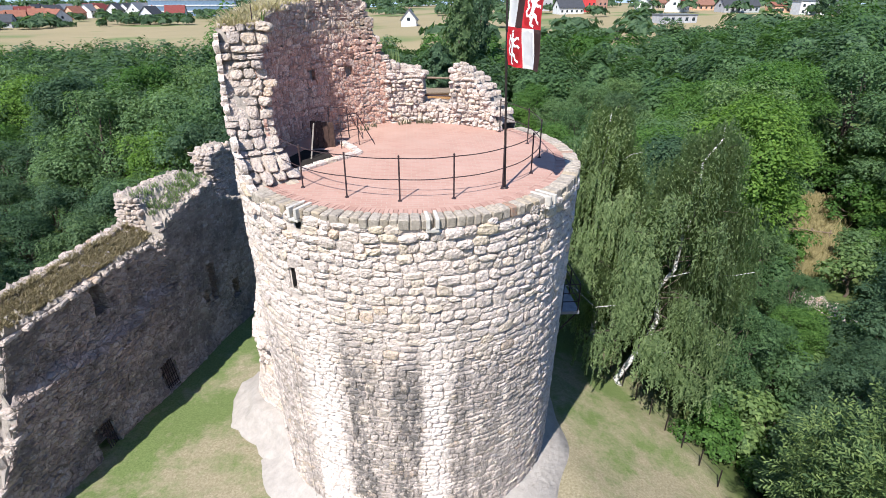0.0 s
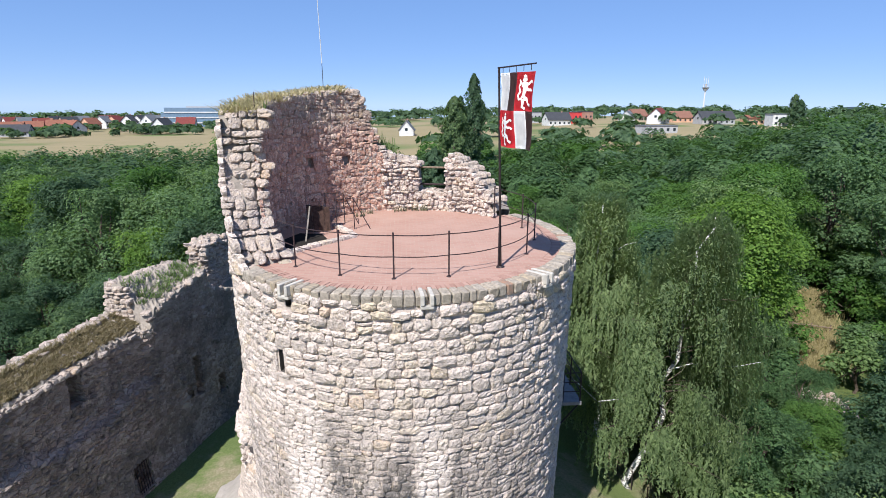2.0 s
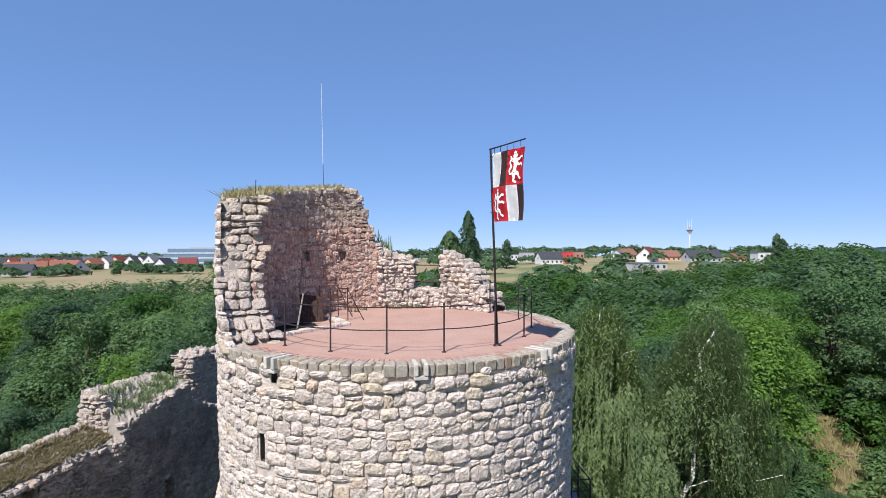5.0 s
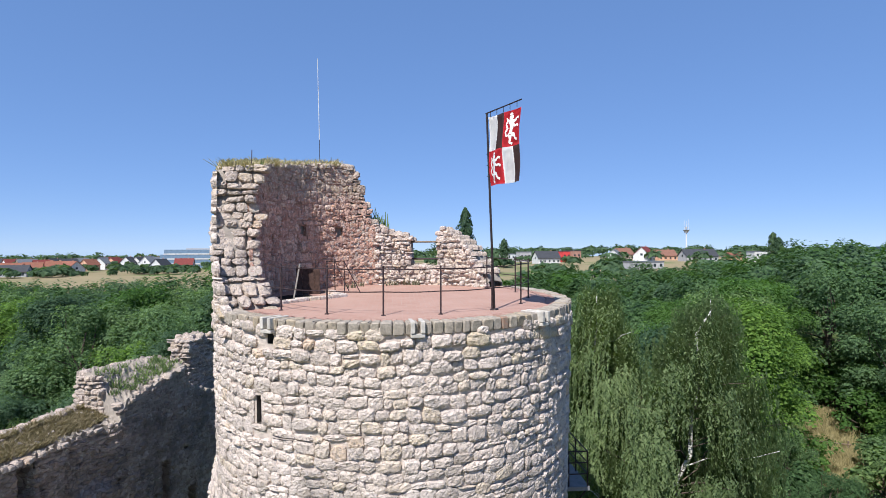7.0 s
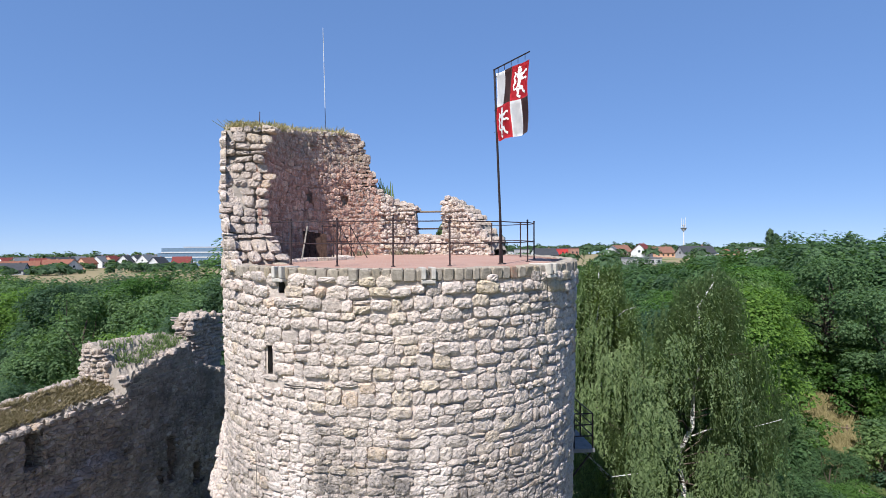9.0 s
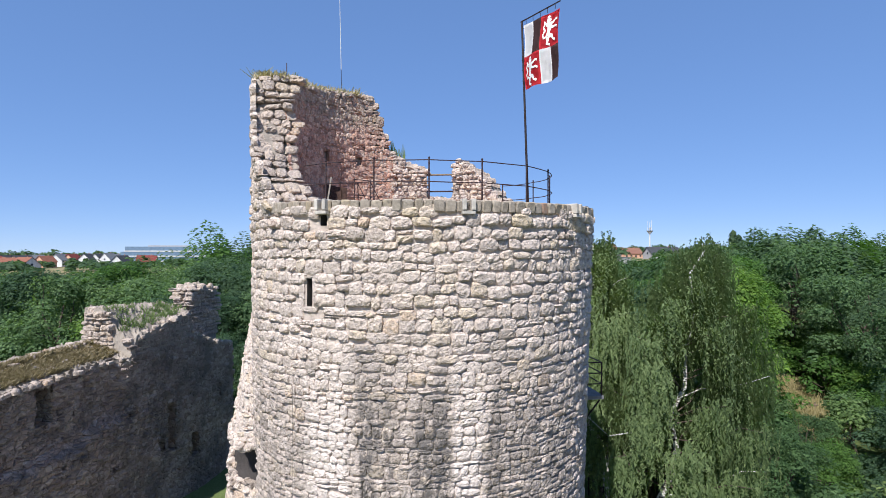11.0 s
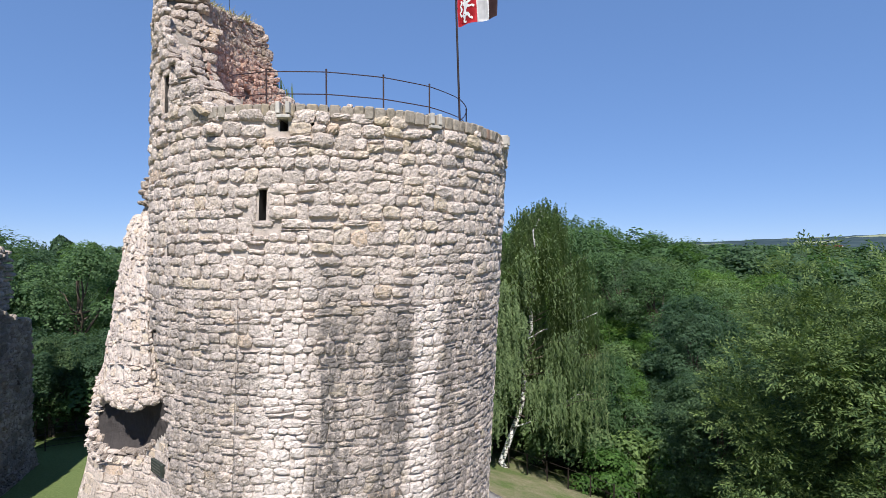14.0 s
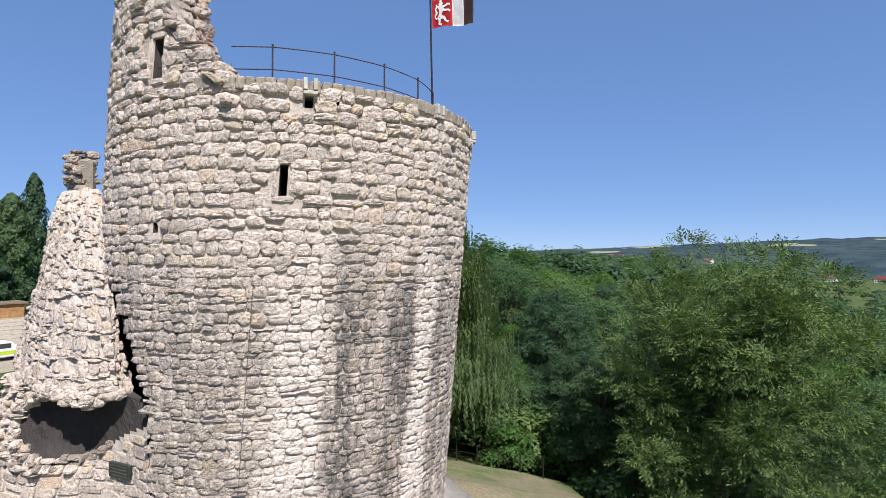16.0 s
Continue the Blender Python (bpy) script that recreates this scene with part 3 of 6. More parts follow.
set_stones(shaft_stones, tower, STONE, STONE_PIECE, lambda u, v: deg(-38) < u < deg(22) and 8.8 < v < 12.9)

# ruined upper wall: core ring, burnt inner face, rubble end
angs = np.linspace(-64, -230, 260)
rows = []
for r, dz in ((5.0 - 0.05, None), (5.0 - 0.05, 0.0), (4.5, 0.03), (4.2, 0.0), (4.2, None)):
    tz = np.array([ruin_top(a) for a in angs])
    z = 12.6 + 0 * tz if dz is None else np.maximum(tz - 0.10 + dz + rng.normal(0, 0.03, len(tz)), 12.7)
    rows.append(tower_map(r)(np.radians(angs) * 5, z, 0.0 * z))
v = np.concatenate(rows)
n = len(angs)
f = [[k * n + i, k * n + i + 1, (k + 1) * n + i + 1, (k + 1) * n + i] for k in range(1, 4) for i in range(n - 1)]
me = mesh_of("ruin_core", v, f, EARTH_MORTAR)
part_mesh("ruin_core", me, tower, "broken mortar core of the upper wall")
v, f = wall_face(tower_map(4.955), np.radians(angs[::-1]) * 5, np.linspace(12.6, 17.6, 50), [SHAFT_HOLES[2]], 0.6, 0.01, False, False)
v = np.array(v)
rise = ruin_top(np.degrees(np.arctan2(v[:, 0], LEAN * (v[:, 2] - TOP) - v[:, 1])) - np.where(v[:, 0] > 0, 360, 0)) - 0.08
f = [q for q in f if max(v[i][2] - rise[i] for i in q) < 0.06]
part_mesh("ruin_face", mesh_of("ruin_face", v, f, EARTH_MORTAR), tower, "mortar face of the upper wall")

IN_HOLES = [(deg(-151.5), deg(-148), 14.95, 15.25), (deg(-131), deg(-127.5), 14.95, 15.28)]
v, f = wall_face(inner_map(4.04), np.linspace(deg(-156), deg(-64), 90), np.linspace(12.8, 17.4, 60), IN_HOLES, 0.7, 0.03, True)
v = np.array(v)
rise = ruin_top(np.degrees(np.arctan2(v[:, 0], LEAN * (v[:, 2] - TOP) - v[:, 1])) - np.where(v[:, 0] > 0, 360, 0)) - 0.08
f = [q for q in f if max(v[i][2] - rise[i] for i in q) < 0.1]
part_mesh("inner_face", mesh_of("inner_face", v, f, RED_MORTAR), tower, "burnt red mortar of the inner face")
v, f = wall_face(inner_map(4.04), np.linspace(deg(-231), deg(-155.9), 80), np.linspace(12.9, 15.6, 36), [], 0.7, 0.03, True)
v = np.array(v)
rise = ruin_top(np.degrees(np.arctan2(v[:, 0], LEAN * (v[:, 2] - TOP) - v[:, 1])) - np.where(v[:, 0] > 0, 360, 0)) - 0.08
f = [q for q in f if max(v[i][2] - rise[i] for i in q) < 0.1]
part_mesh("parapet_face", mesh_of("parapet_face", v, f, MORTAR), tower, "pale mortar of the far parapet")


def inner_keep(u, v):
    return v < ruin_top(math.degrees(u / 5)) - 0.06 and not any(a - 0.05 < u < b + 0.05 and c - 0.05 < v < d + 0.05 for a, b, c, d in IN_HOLES)


craggy = np.random.default_rng(66)
inner_stones = lay_stones(INNER, deg(-170), deg(-66.5), 12.95, 17.5, 0.15, 0.23, inner_keep, lambda u, v: craggy.uniform(0.0, 0.05), 0.004, 0.13)
set_stones(inner_stones, tower, RED_STONE, RED_PIECE, lambda u, v: deg(-160) < u < deg(-118) and 14.6 < v < 16.6, "inner_stone", True, "inner_masonry")
far_stones = lay_stones(INNER, deg(-230), deg(-170), 13.1, 15.4, 0.17, 0.27, inner_keep, lambda u, v: craggy.uniform(0.04, 0.15), 0.016, 0.09)
set_stones(far_stones, tower, REMNANT_STONE, REMNANT_PIECE, lambda u, v: True, "parapet_stone", True, "parapet_masonry")

# stones lying on the broken tops
top_stones = []
for a in np.arange(-66, -229, -3.1):
    for r in (4.2, 4.55, 4.85):
        z = float(ruin_top(a)) - 0.06
        if z < 13.4 or a > -87:
            continue
        s = rng.uniform(0.10, 0.2)
        c = tower_map(r)(np.array(deg(a)), np.array(z), np.array(0.0))
        vv = stone_verts(lambda u, v, h: np.stack([c[0] + u, c[1] + v, c[2] + h], -1), -s, s, (-s * 0.8, -s * 0.8), (s * 0.8, s * 0.8), 0.09)
        top_stones.append((0, 0, vv))
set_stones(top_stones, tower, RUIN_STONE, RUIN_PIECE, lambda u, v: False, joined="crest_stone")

# broken end of the upper wall, raking back as it rises: rubble in courses over its thickness
def end_map(u, v, h):
    u, v, h = np.broadcast_arrays(np.asarray(u, float), np.asarray(v, float), np.asarray(h, float))
    th = np.radians(np.interp(v, [12.0, 13.0, 16.75], [-60.0, -63.5, -85.0]))
    foot = 0.8 * np.clip((14.1 - v) / 1.2, 0, 1) ** 1.2 + 0.06 * np.sin(v * 2.3 + u * 3) + 0.03 * np.sin(v * 5.1 - u * 5)
    r = 5.0 + 0.0164 * (TOP - v) - u
    return np.stack([r * np.sin(th) + (h + foot) * np.cos(th), LEAN * (v - TOP) - r * np.cos(th) + (h + foot) * np.sin(th), v], -1)


v, f = wall_face(lambda u, v, h: end_map(u, v, h - 0.09), np.linspace(0, 1.05, 14), np.linspace(12.3, 16.7, 44), [], 0.1, 0.02)
part_mesh("broken_end", mesh_of("broken_end", v, f, EARTH_MORTAR), tower, "rubble core of the broken wall end")
end_stones = lay_stones(end_map, 0.0, 1.3, 12.4, 16.65, 0.23, 0.34, lambda u, v: 0 <= u <= (1.24 if v > 13.9 else 1.35), lambda u, v: craggy.uniform(0.10, 0.24) if v < 13.7 else craggy.choice([0.02, 0.07, 0.15], p=[0.3, 0.4, 0.3]), 0.025, 0.08)
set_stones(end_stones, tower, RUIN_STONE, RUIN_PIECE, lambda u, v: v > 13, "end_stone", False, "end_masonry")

# coping blocks round the parapet
a = -62.0
while a < 128:
    step = rng.uniform(2.0, 3.4)
    w = step * rng.uniform(0.90, 0.97)
    a, a_next = a, a + step
    bm = bmesh.new()
    u = np.array([deg(a), deg(a + w)])
    pts = []
    for zz in (-0.24, 0.03):
        for r in (4.60, 5.03 + rng.uniform(-0.03, 0.04)):
            for uu in u:
                zt = platform_z(-5 * math.cos(uu / 5)) + zz + rng.normal(0, 0.008)
                th = uu / 5
                pts.append(bm.verts.new((r * math.sin(th), LEAN * (zt - TOP) - r * math.cos(th), zt)))
    bmesh.ops.convex_hull(bm, input=pts)
    bmesh.ops.bevel(bm, geom=bm.edges[:], offset=0.025, segments=1, affect="EDGES")
    part("coping_stone", bm, COPING, tower, smooth=False)
    a = a_next

# brick floor with a ring of radial bricks
bm = bmesh.new()
c = bm.verts.new((0, 0, platform_z(0)))
ring = [bm.verts.new((4.35 * math.sin(t), -4.35 * math.cos(t), platform_z(-4.35 * math.cos(t)))) for t in np.linspace(0, 2 * math.pi, 97)[:-1]]
low = [bm.verts.new((v.co.x, v.co.y, v.co.z - 0.3)) for v in ring]
for i in range(96):
    j = (i + 1) % 96
    bm.faces.new((c, ring[i], ring[j]))
    bm.faces.new((ring[j], ring[i], low[i], low[j]))
part("platform_floor", bm, PAVERS, tower, "salmon clay paver floor of the viewing platform")
bm = bmesh.new()
ra = [bm.verts.new((r * math.sin(t), -r * math.cos(t), platform_z(-r * math.cos(t)) - 0.02)) for t in np.linspace(deg(-64) / 5, deg(130) / 5, 80) for r in (4.33, 4.64)]
for i in range(0, len(ra) - 2, 2):
    bm.faces.new((ra[i], ra[i + 1], ra[i + 3], ra[i + 2]))
part("brick_bed", bm, mortar_material("joint_mortar", (0.50, 0.40, 0.34)), tower)
for a in np.arange(-64, 128, 1.42):
    bm = bmesh.new()
    box(bm, -0.05, 0.05, -0.135, 0.135, -0.05, 0.004 + rng.uniform(0, 0.008), None)
    t = radians(a + 0.71)
    me = bpy.data.meshes.new("paver")
    bm.to_mesh(me)
    bm.free()
    me.materials.append(BRICK_PIECE)
    ob = part_mesh("paver", me, tower)
    ob.matrix_basis = Matrix.Translation((4.495 * math.sin(t), -4.495 * math.cos(t), platform_z(-4.495 * math.cos(t)))) @ Matrix.Rotation(t, 4, "Z")

# pale frame stones round the window slots
for (a, b, c, d), wid in ((SHAFT_HOLES[0], 0.17), (SHAFT_HOLES[2], 0.10)):
    for u0, u1, v0, v1 in ((a - wid - 0.06, a - 0.05, c - 0.02, d + 0.02), (b + 0.05, b + wid + 0.06, c - 0.02, d + 0.02), (a - wid, b + wid, d + 0.005, d + 0.14), (a - wid, b + wid, c - 0.13, c - 0.005)):
        vv = stone_verts(FACE, u0, u1, (v0, v0), (v1, v1), 0.03)
        part_mesh("frame_stone", mesh_of("frame_stone", vv, STONE_FACES, STONE_PIECE, ROUND), tower, "dressed stone of the window frame")

# water spouts: a slab on two cheeks, jutting from the rim
for a, out in ((-33.6, 0.16), (4.9, 0.14), (42.2, 0.20)):
    t = radians(a)
    z = platform_z(-5 * math.cos(t))
    m = Matrix.Translation((4.95 * math.sin(t), -4.95 * math.cos(t), z)) @ Matrix.Rotation(t, 4, "Z")
    bm = bmesh.new()
    box(bm, -0.15, -0.06, -out - 0.02, 0.4, -0.20, 0.05, m, 0.012)
    box(bm, 0.06, 0.15, -out - 0.02, 0.4, -0.20, 0.05, m, 0.012)
    box(bm, -0.15, 0.15, -out, 0.4, -0.29, -0.21, m, 0.012)
    part("water_spout", bm, CONCRETE, tower, "pale concrete water spout")

# ---- curtain wall ----
WO, WD, WN = np.array([-11.57, 4.43, 0.0]), np.array([0.2334, 0.9724, 0.0]), np.array([0.9724, -0.2334, 0.0])
curtain = tagged(new("wall_curtain"), "long ruined curtain wall of sooty rubble, grassy on top", "wall", kind="structure")
curtain.location = (-12.0, 4.0, 0.3)
CURTAIN_PLANE = flat_map(WO, WD, WN)


def setback(s, z):
    """How far the upper wall stands back behind a worn ledge, on its nearer half."""
    ledge = 5.15 + 0.25 * np.sin(s * 0.9) + 0.12 * np.sin(s * 2.7)
    return 0.34 * smoothstep(ledge - 0.12, ledge + 0.22, z) * smoothstep(2.2, 1.4, s)


def CURTAIN(u, v, h):
    u, v, h = np.broadcast_arrays(np.asarray(u, float), np.asarray(v, float), np.asarray(h, float))
    foot = 0.22 * smoothstep(2.2, 0.2, v)
    return CURTAIN_PLANE(u, v, h + foot - setback(u, v))




def curtain_top(s, w):
    """Height of the wall's broken top at s along it and w in from its inner face."""
    s, w = np.broadcast_arrays(np.asarray(s, float), np.asarray(w, float))
    z = np.interp(s, [-12, -8.4, -7.6, -6.6, -6.2, -5.9, -5.7, 2.3], [1.5, 2.6, 3.1, 4.4, 5.6, 6.6, 7.45, 7.62])
    z = z + np.where((s > -5.7) & (s < 2.3), 0.34 * np.clip(w - 0.35, 0, 1.4) + np.where(w > 1.6, 0.10, 0), 0)
    edge = np.interp(s, [2.3, 2.9, 5.0, 6.5, 6.75, 9.0, 11], [8.1, 8.36, 8.75, 9.0, 7.95, 7.1, 6.8])
    rise = np.clip(w / 1.3, 0, 1) ** 1.4
    z = np.where((s >= 2.3) & (s <= 6.65), edge + np.maximum(9.5 - 0.05 * (s - 2.3) - edge, 0) * rise, z)
    z = np.where(s > 6.65, edge, z)
    pier = np.interp(s, [7.55, 7.7, 8.2, 9.2, 9.9, 10.2, 10.35], [8.0, 9.7, 10.1, 10.05, 9.9, 9.3, 8.2])
    z = np.where((s > 7.55) & (s < 10.35) & (w > 0.75) & (w < 1.65), pier, z)
    return z


C_HOLES = [(4.72, 5.28, 2.85, 4.95), (6.62, 7.25, 1.95, 3.1), (4.05, 4.4, 3.1, 3.75), (0.0, 0.95, 0.75, 2.2), (-4.1, -3.1, 0.7, 2.15), (-1.95, -1.35, 6.1, 7.35),
           (2.05, 2.25, 5.2, 5.4), (6.3, 6.5, 5.0, 5.2), (-1.3, -1.1, 4.4, 4.6), (1.2, 1.4, 3.4, 3.6), (9.2, 9.4, 4.2, 4.4)]
ss = np.linspace(-12, 10.7, 150)
U, V = ss, np.linspace(-1.2, 7.6, 60)
v, f = wall_face(CURTAIN, U, V, C_HOLES, 0.9, 0.05, False, False)
v = np.array(v)
cut = curtain_top((v - WO) @ WD, 0.0)
f = [q for q in f if min(v[i][2] - cut[i] for i in q) < 0.02]
v[:, 2] = np.minimum(v[:, 2], np.maximum(cut - 0.05, -1.2))
part_mesh("inner_face", mesh_of("inner_face", v, f, RUBBLE, False), curtain, "sooty mortar face of the curtain wall")
for a, b, c, d in C_HOLES:
    box_pts = [CURTAIN(np.array(u), np.array(z), np.array(h)).reshape(3) for h in (-0.03, -0.75) for u, z in ((a, c), (b, c), (b, d), (a, d))]
    part_mesh("recess", mesh_of("recess", box_pts, [(0, 1, 5, 4), (1, 2, 6, 5), (2, 3, 7, 6), (3, 0, 4, 7), (4, 5, 6, 7)], RUBBLE, False), curtain, "shaded recess in the wall")
ws = np.linspace(0.0, 2.1, 21)
S, W = np.meshgrid(np.linspace(-12, 10.7, 210), ws)
Zt = curtain_top(S, W) + rng.normal(0, 0.07, S.shape) * np.where(S < -5.1, 2.4, 1.0)
W = np.maximum(W, setback(S, Zt))
top = WO + S[..., None] * WD - W[..., None] * WN + np.stack([0 * Zt, 0 * Zt, Zt], -1)
skirt = top[-1:].copy()
skirt[..., 2] = -6
front = top[:1].copy()
front[..., 2] = np.minimum(7.4, front[..., 2] - 0.2)
v = np.concatenate([front, top, skirt])
nr, nc = v.shape[:2]
i = np.arange(nr * nc).reshape(nr, nc)
f = np.stack([i[:-1, :-1], i[1:, :-1], i[1:, 1:], i[:-1, 1:]], -1).reshape(-1, 4)
far = v[:, -1].copy()
far[:, 2] = -1.5
nv = nr * nc
endf = [[i[k, -1], i[k + 1, -1], nv + k + 1, nv + k] for k in range(nr - 1)]
part_mesh("broken_top", mesh_of("broken_top", np.concatenate([v.reshape(-1, 3), far]), f.tolist() + endf, EARTH_MORTAR, False), curtain, "pale broken top of the curtain wall")


rough = np.random.default_rng(404)


def curtain_keep(u, v):
    return v < float(curtain_top(u, 0.0)) - 0.1 and not any(a - 0.1 < u < b + 0.1 and c - 0.08 < v < d + 0.08 for a, b, c, d in C_HOLES)


st = lay_stones(CURTAIN, -11.5, 10.6, 0.0, 9.5, 0.21, 0.34, curtain_keep, lambda u, v: rough.uniform(0.01, 0.075), 0.03, 0.06, COARSE)
set_stones(st, curtain, RUBBLE, RUBBLE, lambda u, v: -0.8 < u < 4.2 and 0.2 < v < 4.6)
# loose pale stones along the broken crest
crest = []
for s0 in np.arange(-11.5, 10.5, 0.17):
    for w0 in (0.12, 1.9) if s0 > -5.2 else (0.15, 0.6, 1.1, 1.6, 2.1):
        s, w = s0 + rng.normal(0, 0.1), w0 + rng.normal(0, 0.10)
        if rng.random() < 0.35:
            continue
        if w > 1 and s > 2.2 and s < 2.5:
            continue
        zc = float(curtain_top(s, w))
        w = max(w, float(setback(s, zc)) + 0.08)
        c = WO + s * WD - w * WN + np.array([0, 0, zc - 0.02])
        k = rng.uniform(0.10, 0.24)
        crest.append((0, 0, stone_verts(lambda u, v, h, c=c: np.stack([c[0] + u, c[1] + v, c[2] + h], -1), -k, k, (-k, -k), (k, k), rng.uniform(0.04, 0.10))))
# courses on the standing stumps
for p0, along, nrm, wid, z0, z1 in ((WO + 2.26 * WD - 0.85 * WN, -WN, -WD, 1.2, 7.8, 9.35), (WO + 7.6 * WD - 0.75 * WN, -WN, -WD, 0.9, 7.8, 9.9),
                                    (WO + 7.6 * WD - 0.72 * WN, WD, WN, 2.75, 7.4, 9.8)):
    mp = flat_map(p0, along, nrm)
    crest += [(0, 0, s[2]) for s in lay_stones(mp, 0.1, wid - 0.1, z0, z1, 0.19, 0.3, lambda u, v: True, lambda u, v: rough.uniform(0.05, 0.2), 0.02)]
# tumbled stones over the tall stump
for _ in range(130):
    s, w = rough.uniform(7.6, 10.3), rough.uniform(0.72, 1.68)
    zc = float(curtain_top(min(10.2, max(7.7, s)), min(1.6, max(0.8, w))))
    c = WO + s * WD - w * WN + np.array([0, 0, zc - rough.uniform(0.02, 0.25)])
    k = rough.uniform(0.10, 0.22)
    crest.append((0, 0, stone_verts(lambda u, v, h, c=c: np.stack([c[0] + u, c[1] + v, c[2] + h], -1), -k, k, (-k, -k), (k, k), rough.uniform(0.06, 0.16))))
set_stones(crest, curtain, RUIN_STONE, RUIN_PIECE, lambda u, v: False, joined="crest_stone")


def grille(s0, s1, z0, z1, label, nv, nh, arched):
    g = thing_at("iron_grille", *(WO + (s0 + s1) / 2 * WD + np.array([0, 0, z0])), label, "grille", "grilles in the curtain wall")
    d = -0.12
    P = lambda s, z: Vector(CURTAIN(s, z, d).tolist())
    for k in range(nv):
        s = s0 + (k + 0.5) / nv * (s1 - s0)
        zt = z1 - (0.35 * (2 * (s - s0) / (s1 - s0) - 1) ** 2 if arched else 0)
        part("upright_bar", rod(bmesh.new(), P(s, z0), P(s, zt), 0.018, seg=6), IRON, g)
    for k in range(nh):
        z = z0 + (k + 0.6) / (nh + 0.2) * (z1 - z0)
        part("cross_bar", rod(bmesh.new(), P(s0, z), P(s1, z), 0.02, seg=6), IRON, g)


grille(0.0, 0.95, 0.7, 2.2, "rusty iron bars in a low window of the curtain wall", 7, 4, False)
grille(-3.6, -3.1, 0.65, 2.15, "half-open arched iron gate in the curtain wall", 5, 4, True)


def tufts(name, pts, mat, size, label, per=9, droop=0.3, seed=1):
    """Clumps of thin blades over given points, as one object."""
    r = np.random.default_rng(seed)
    p = np.repeat(np.asarray(pts), per, 0)
    n = len(p)
    ang = r.uniform(0, 6.283, n)
    hgt = size * r.uniform(0.5, 1.3, n)
    side = np.stack([np.cos(ang), np.sin(ang), 0 * ang], -1)
    lean = r.normal(0, droop, (n, 2)) * hgt[:, None]
    base = p + np.stack([r.normal(0, size * 0.35, n), r.normal(0, size * 0.35, n), 0 * ang - 0.03], -1)
    tip = base + np.stack([lean[:, 0], lean[:, 1], hgt], -1)
    w = 0.018 + 0.03 * size
    q = np.stack([base - side * w, base + side * w, tip + side * w * 0.3, tip - side * w * 0.3], 1)
    return tagged(new(name, quads_mesh(name, q, mat)), label, "grass", kind="stuff")


r2 = np.random.default_rng(5)
sw = np.stack([r2.uniform(-5.6, 2.25, 2100), r2.uniform(0.62, 1.68, 2100)], -1)
tufts("wall_grass", WO + sw[:, :1] * WD - sw[:, 1:] * WN + np.stack([0 * sw[:, 0], 0 * sw[:, 0], curtain_top(sw[:, 0], sw[:, 1])], -1), DRY_GRASS, 0.15, "dry brown grass on top of the curtain wall", 14, 0.6)
sw = np.stack([r2.uniform(2.4, 6.6, 150), r2.uniform(0.3, 1.3, 150)], -1)
tufts("wall_weeds", WO + sw[:, :1] * WD - sw[:, 1:] * WN + np.stack([0 * sw[:, 0], 0 * sw[:, 0], curtain_top(sw[:, 0], sw[:, 1])], -1), LEAF_D, 0.22, "green weeds on the curtain wall", 7, 0.5, 3)
ga = -87 - 66 * r2.random(300) ** 1.5
gp = np.concatenate([tower_map(r)(np.radians([a]) * 5, np.array([ruin_top(a) - 0.06]), np.array([0.0])) for a, r in zip(ga, r2.uniform(4.15, 4.95, 300))])
tufts("tower_grass", gp, CREST_GRASS, 0.21, "dry straw-coloured grass on the broken crest of the keep", 14, 0.7, 4)

# ---- wall remnant leaning on the keep ----
remnant = thing_at("wall_remnant", -6.0, 2.0, 0.5, "broken stump of wall leaning on the keep, with a dark hollow", "wall remnant")
# seven edges of the stump, from the keep round to its far side, at rising heights; between 4.3 and 6 it is undercut
RZ = [-0.5, 2.0, 4.1, 4.7, 5.6, 5.97, 6.1, 6.6, 7.5, 8.7, 10.3, 11.0]
R0 = [(-4.55, -1.4), (-4.65, -1.1), (-4.70, -0.98), (-4.70, -0.9), (-4.70, -0.75), (-4.66, -0.4), (-4.68, 0.15), (-4.80, 0.25), (-4.94, 0.30), (-5.03, 0.65), (-4.98, 1.3), (-4.9, 2.0)]
R1 = [(-4.8, -0.5), (-4.76, -0.33), (-4.74, -0.21), (-4.76, -0.15), (-4.8, 0.0), (-4.85, 0.05), (-5.0, 0.10), (-5.04, 0.18), (-5.10, 0.22), (-5.17, 0.55), (-5.1, 1.5), (-5.0, 2.2)]
R2 = [(-5.2, 0.5), (-5.05, 0.55), (-4.98, 0.62), (-4.98, 0.62), (-5.0, 0.7), (-5.08, 0.72), (-5.62, 0.5), (-5.6, 0.6), (-5.55, 0.75), (-5.46, 1.2), (-5.27, 1.8), (-5.1, 2.4)]
R3 = [(-6.0, 1.5), (-5.65, 1.5), (-5.5, 1.45), (-5.25, 1.5), (-5.25, 1.5), (-5.4, 1.4), (-5.97, 1.2), (-5.9, 1.25), (-5.76, 1.4), (-5.62, 1.7), (-5.4, 2.2), (-5.2, 2.7)]
R4 = [(-6.9, 2.4), (-6.4, 2.3), (-6.2, 2.1), (-5.95, 2.2), (-5.7, 2.0), (-5.85, 1.85), (-6.15, 2.0), (-6.07, 2.05), (-5.92, 2.15), (-5.75, 2.2), (-5.5, 2.55), (-5.3, 2.95)]
R5 = [(-7.4, 3.2), (-6.9, 3.2), (-6.5, 3.2), (-6.45, 3.1), (-6.3, 3.0), (-6.25, 3.0), (-6.23, 3.0), (-6.12, 3.0), (-5.97, 3.0), (-5.8, 2.8), (-5.57, 2.9), (-5.35, 3.2)]
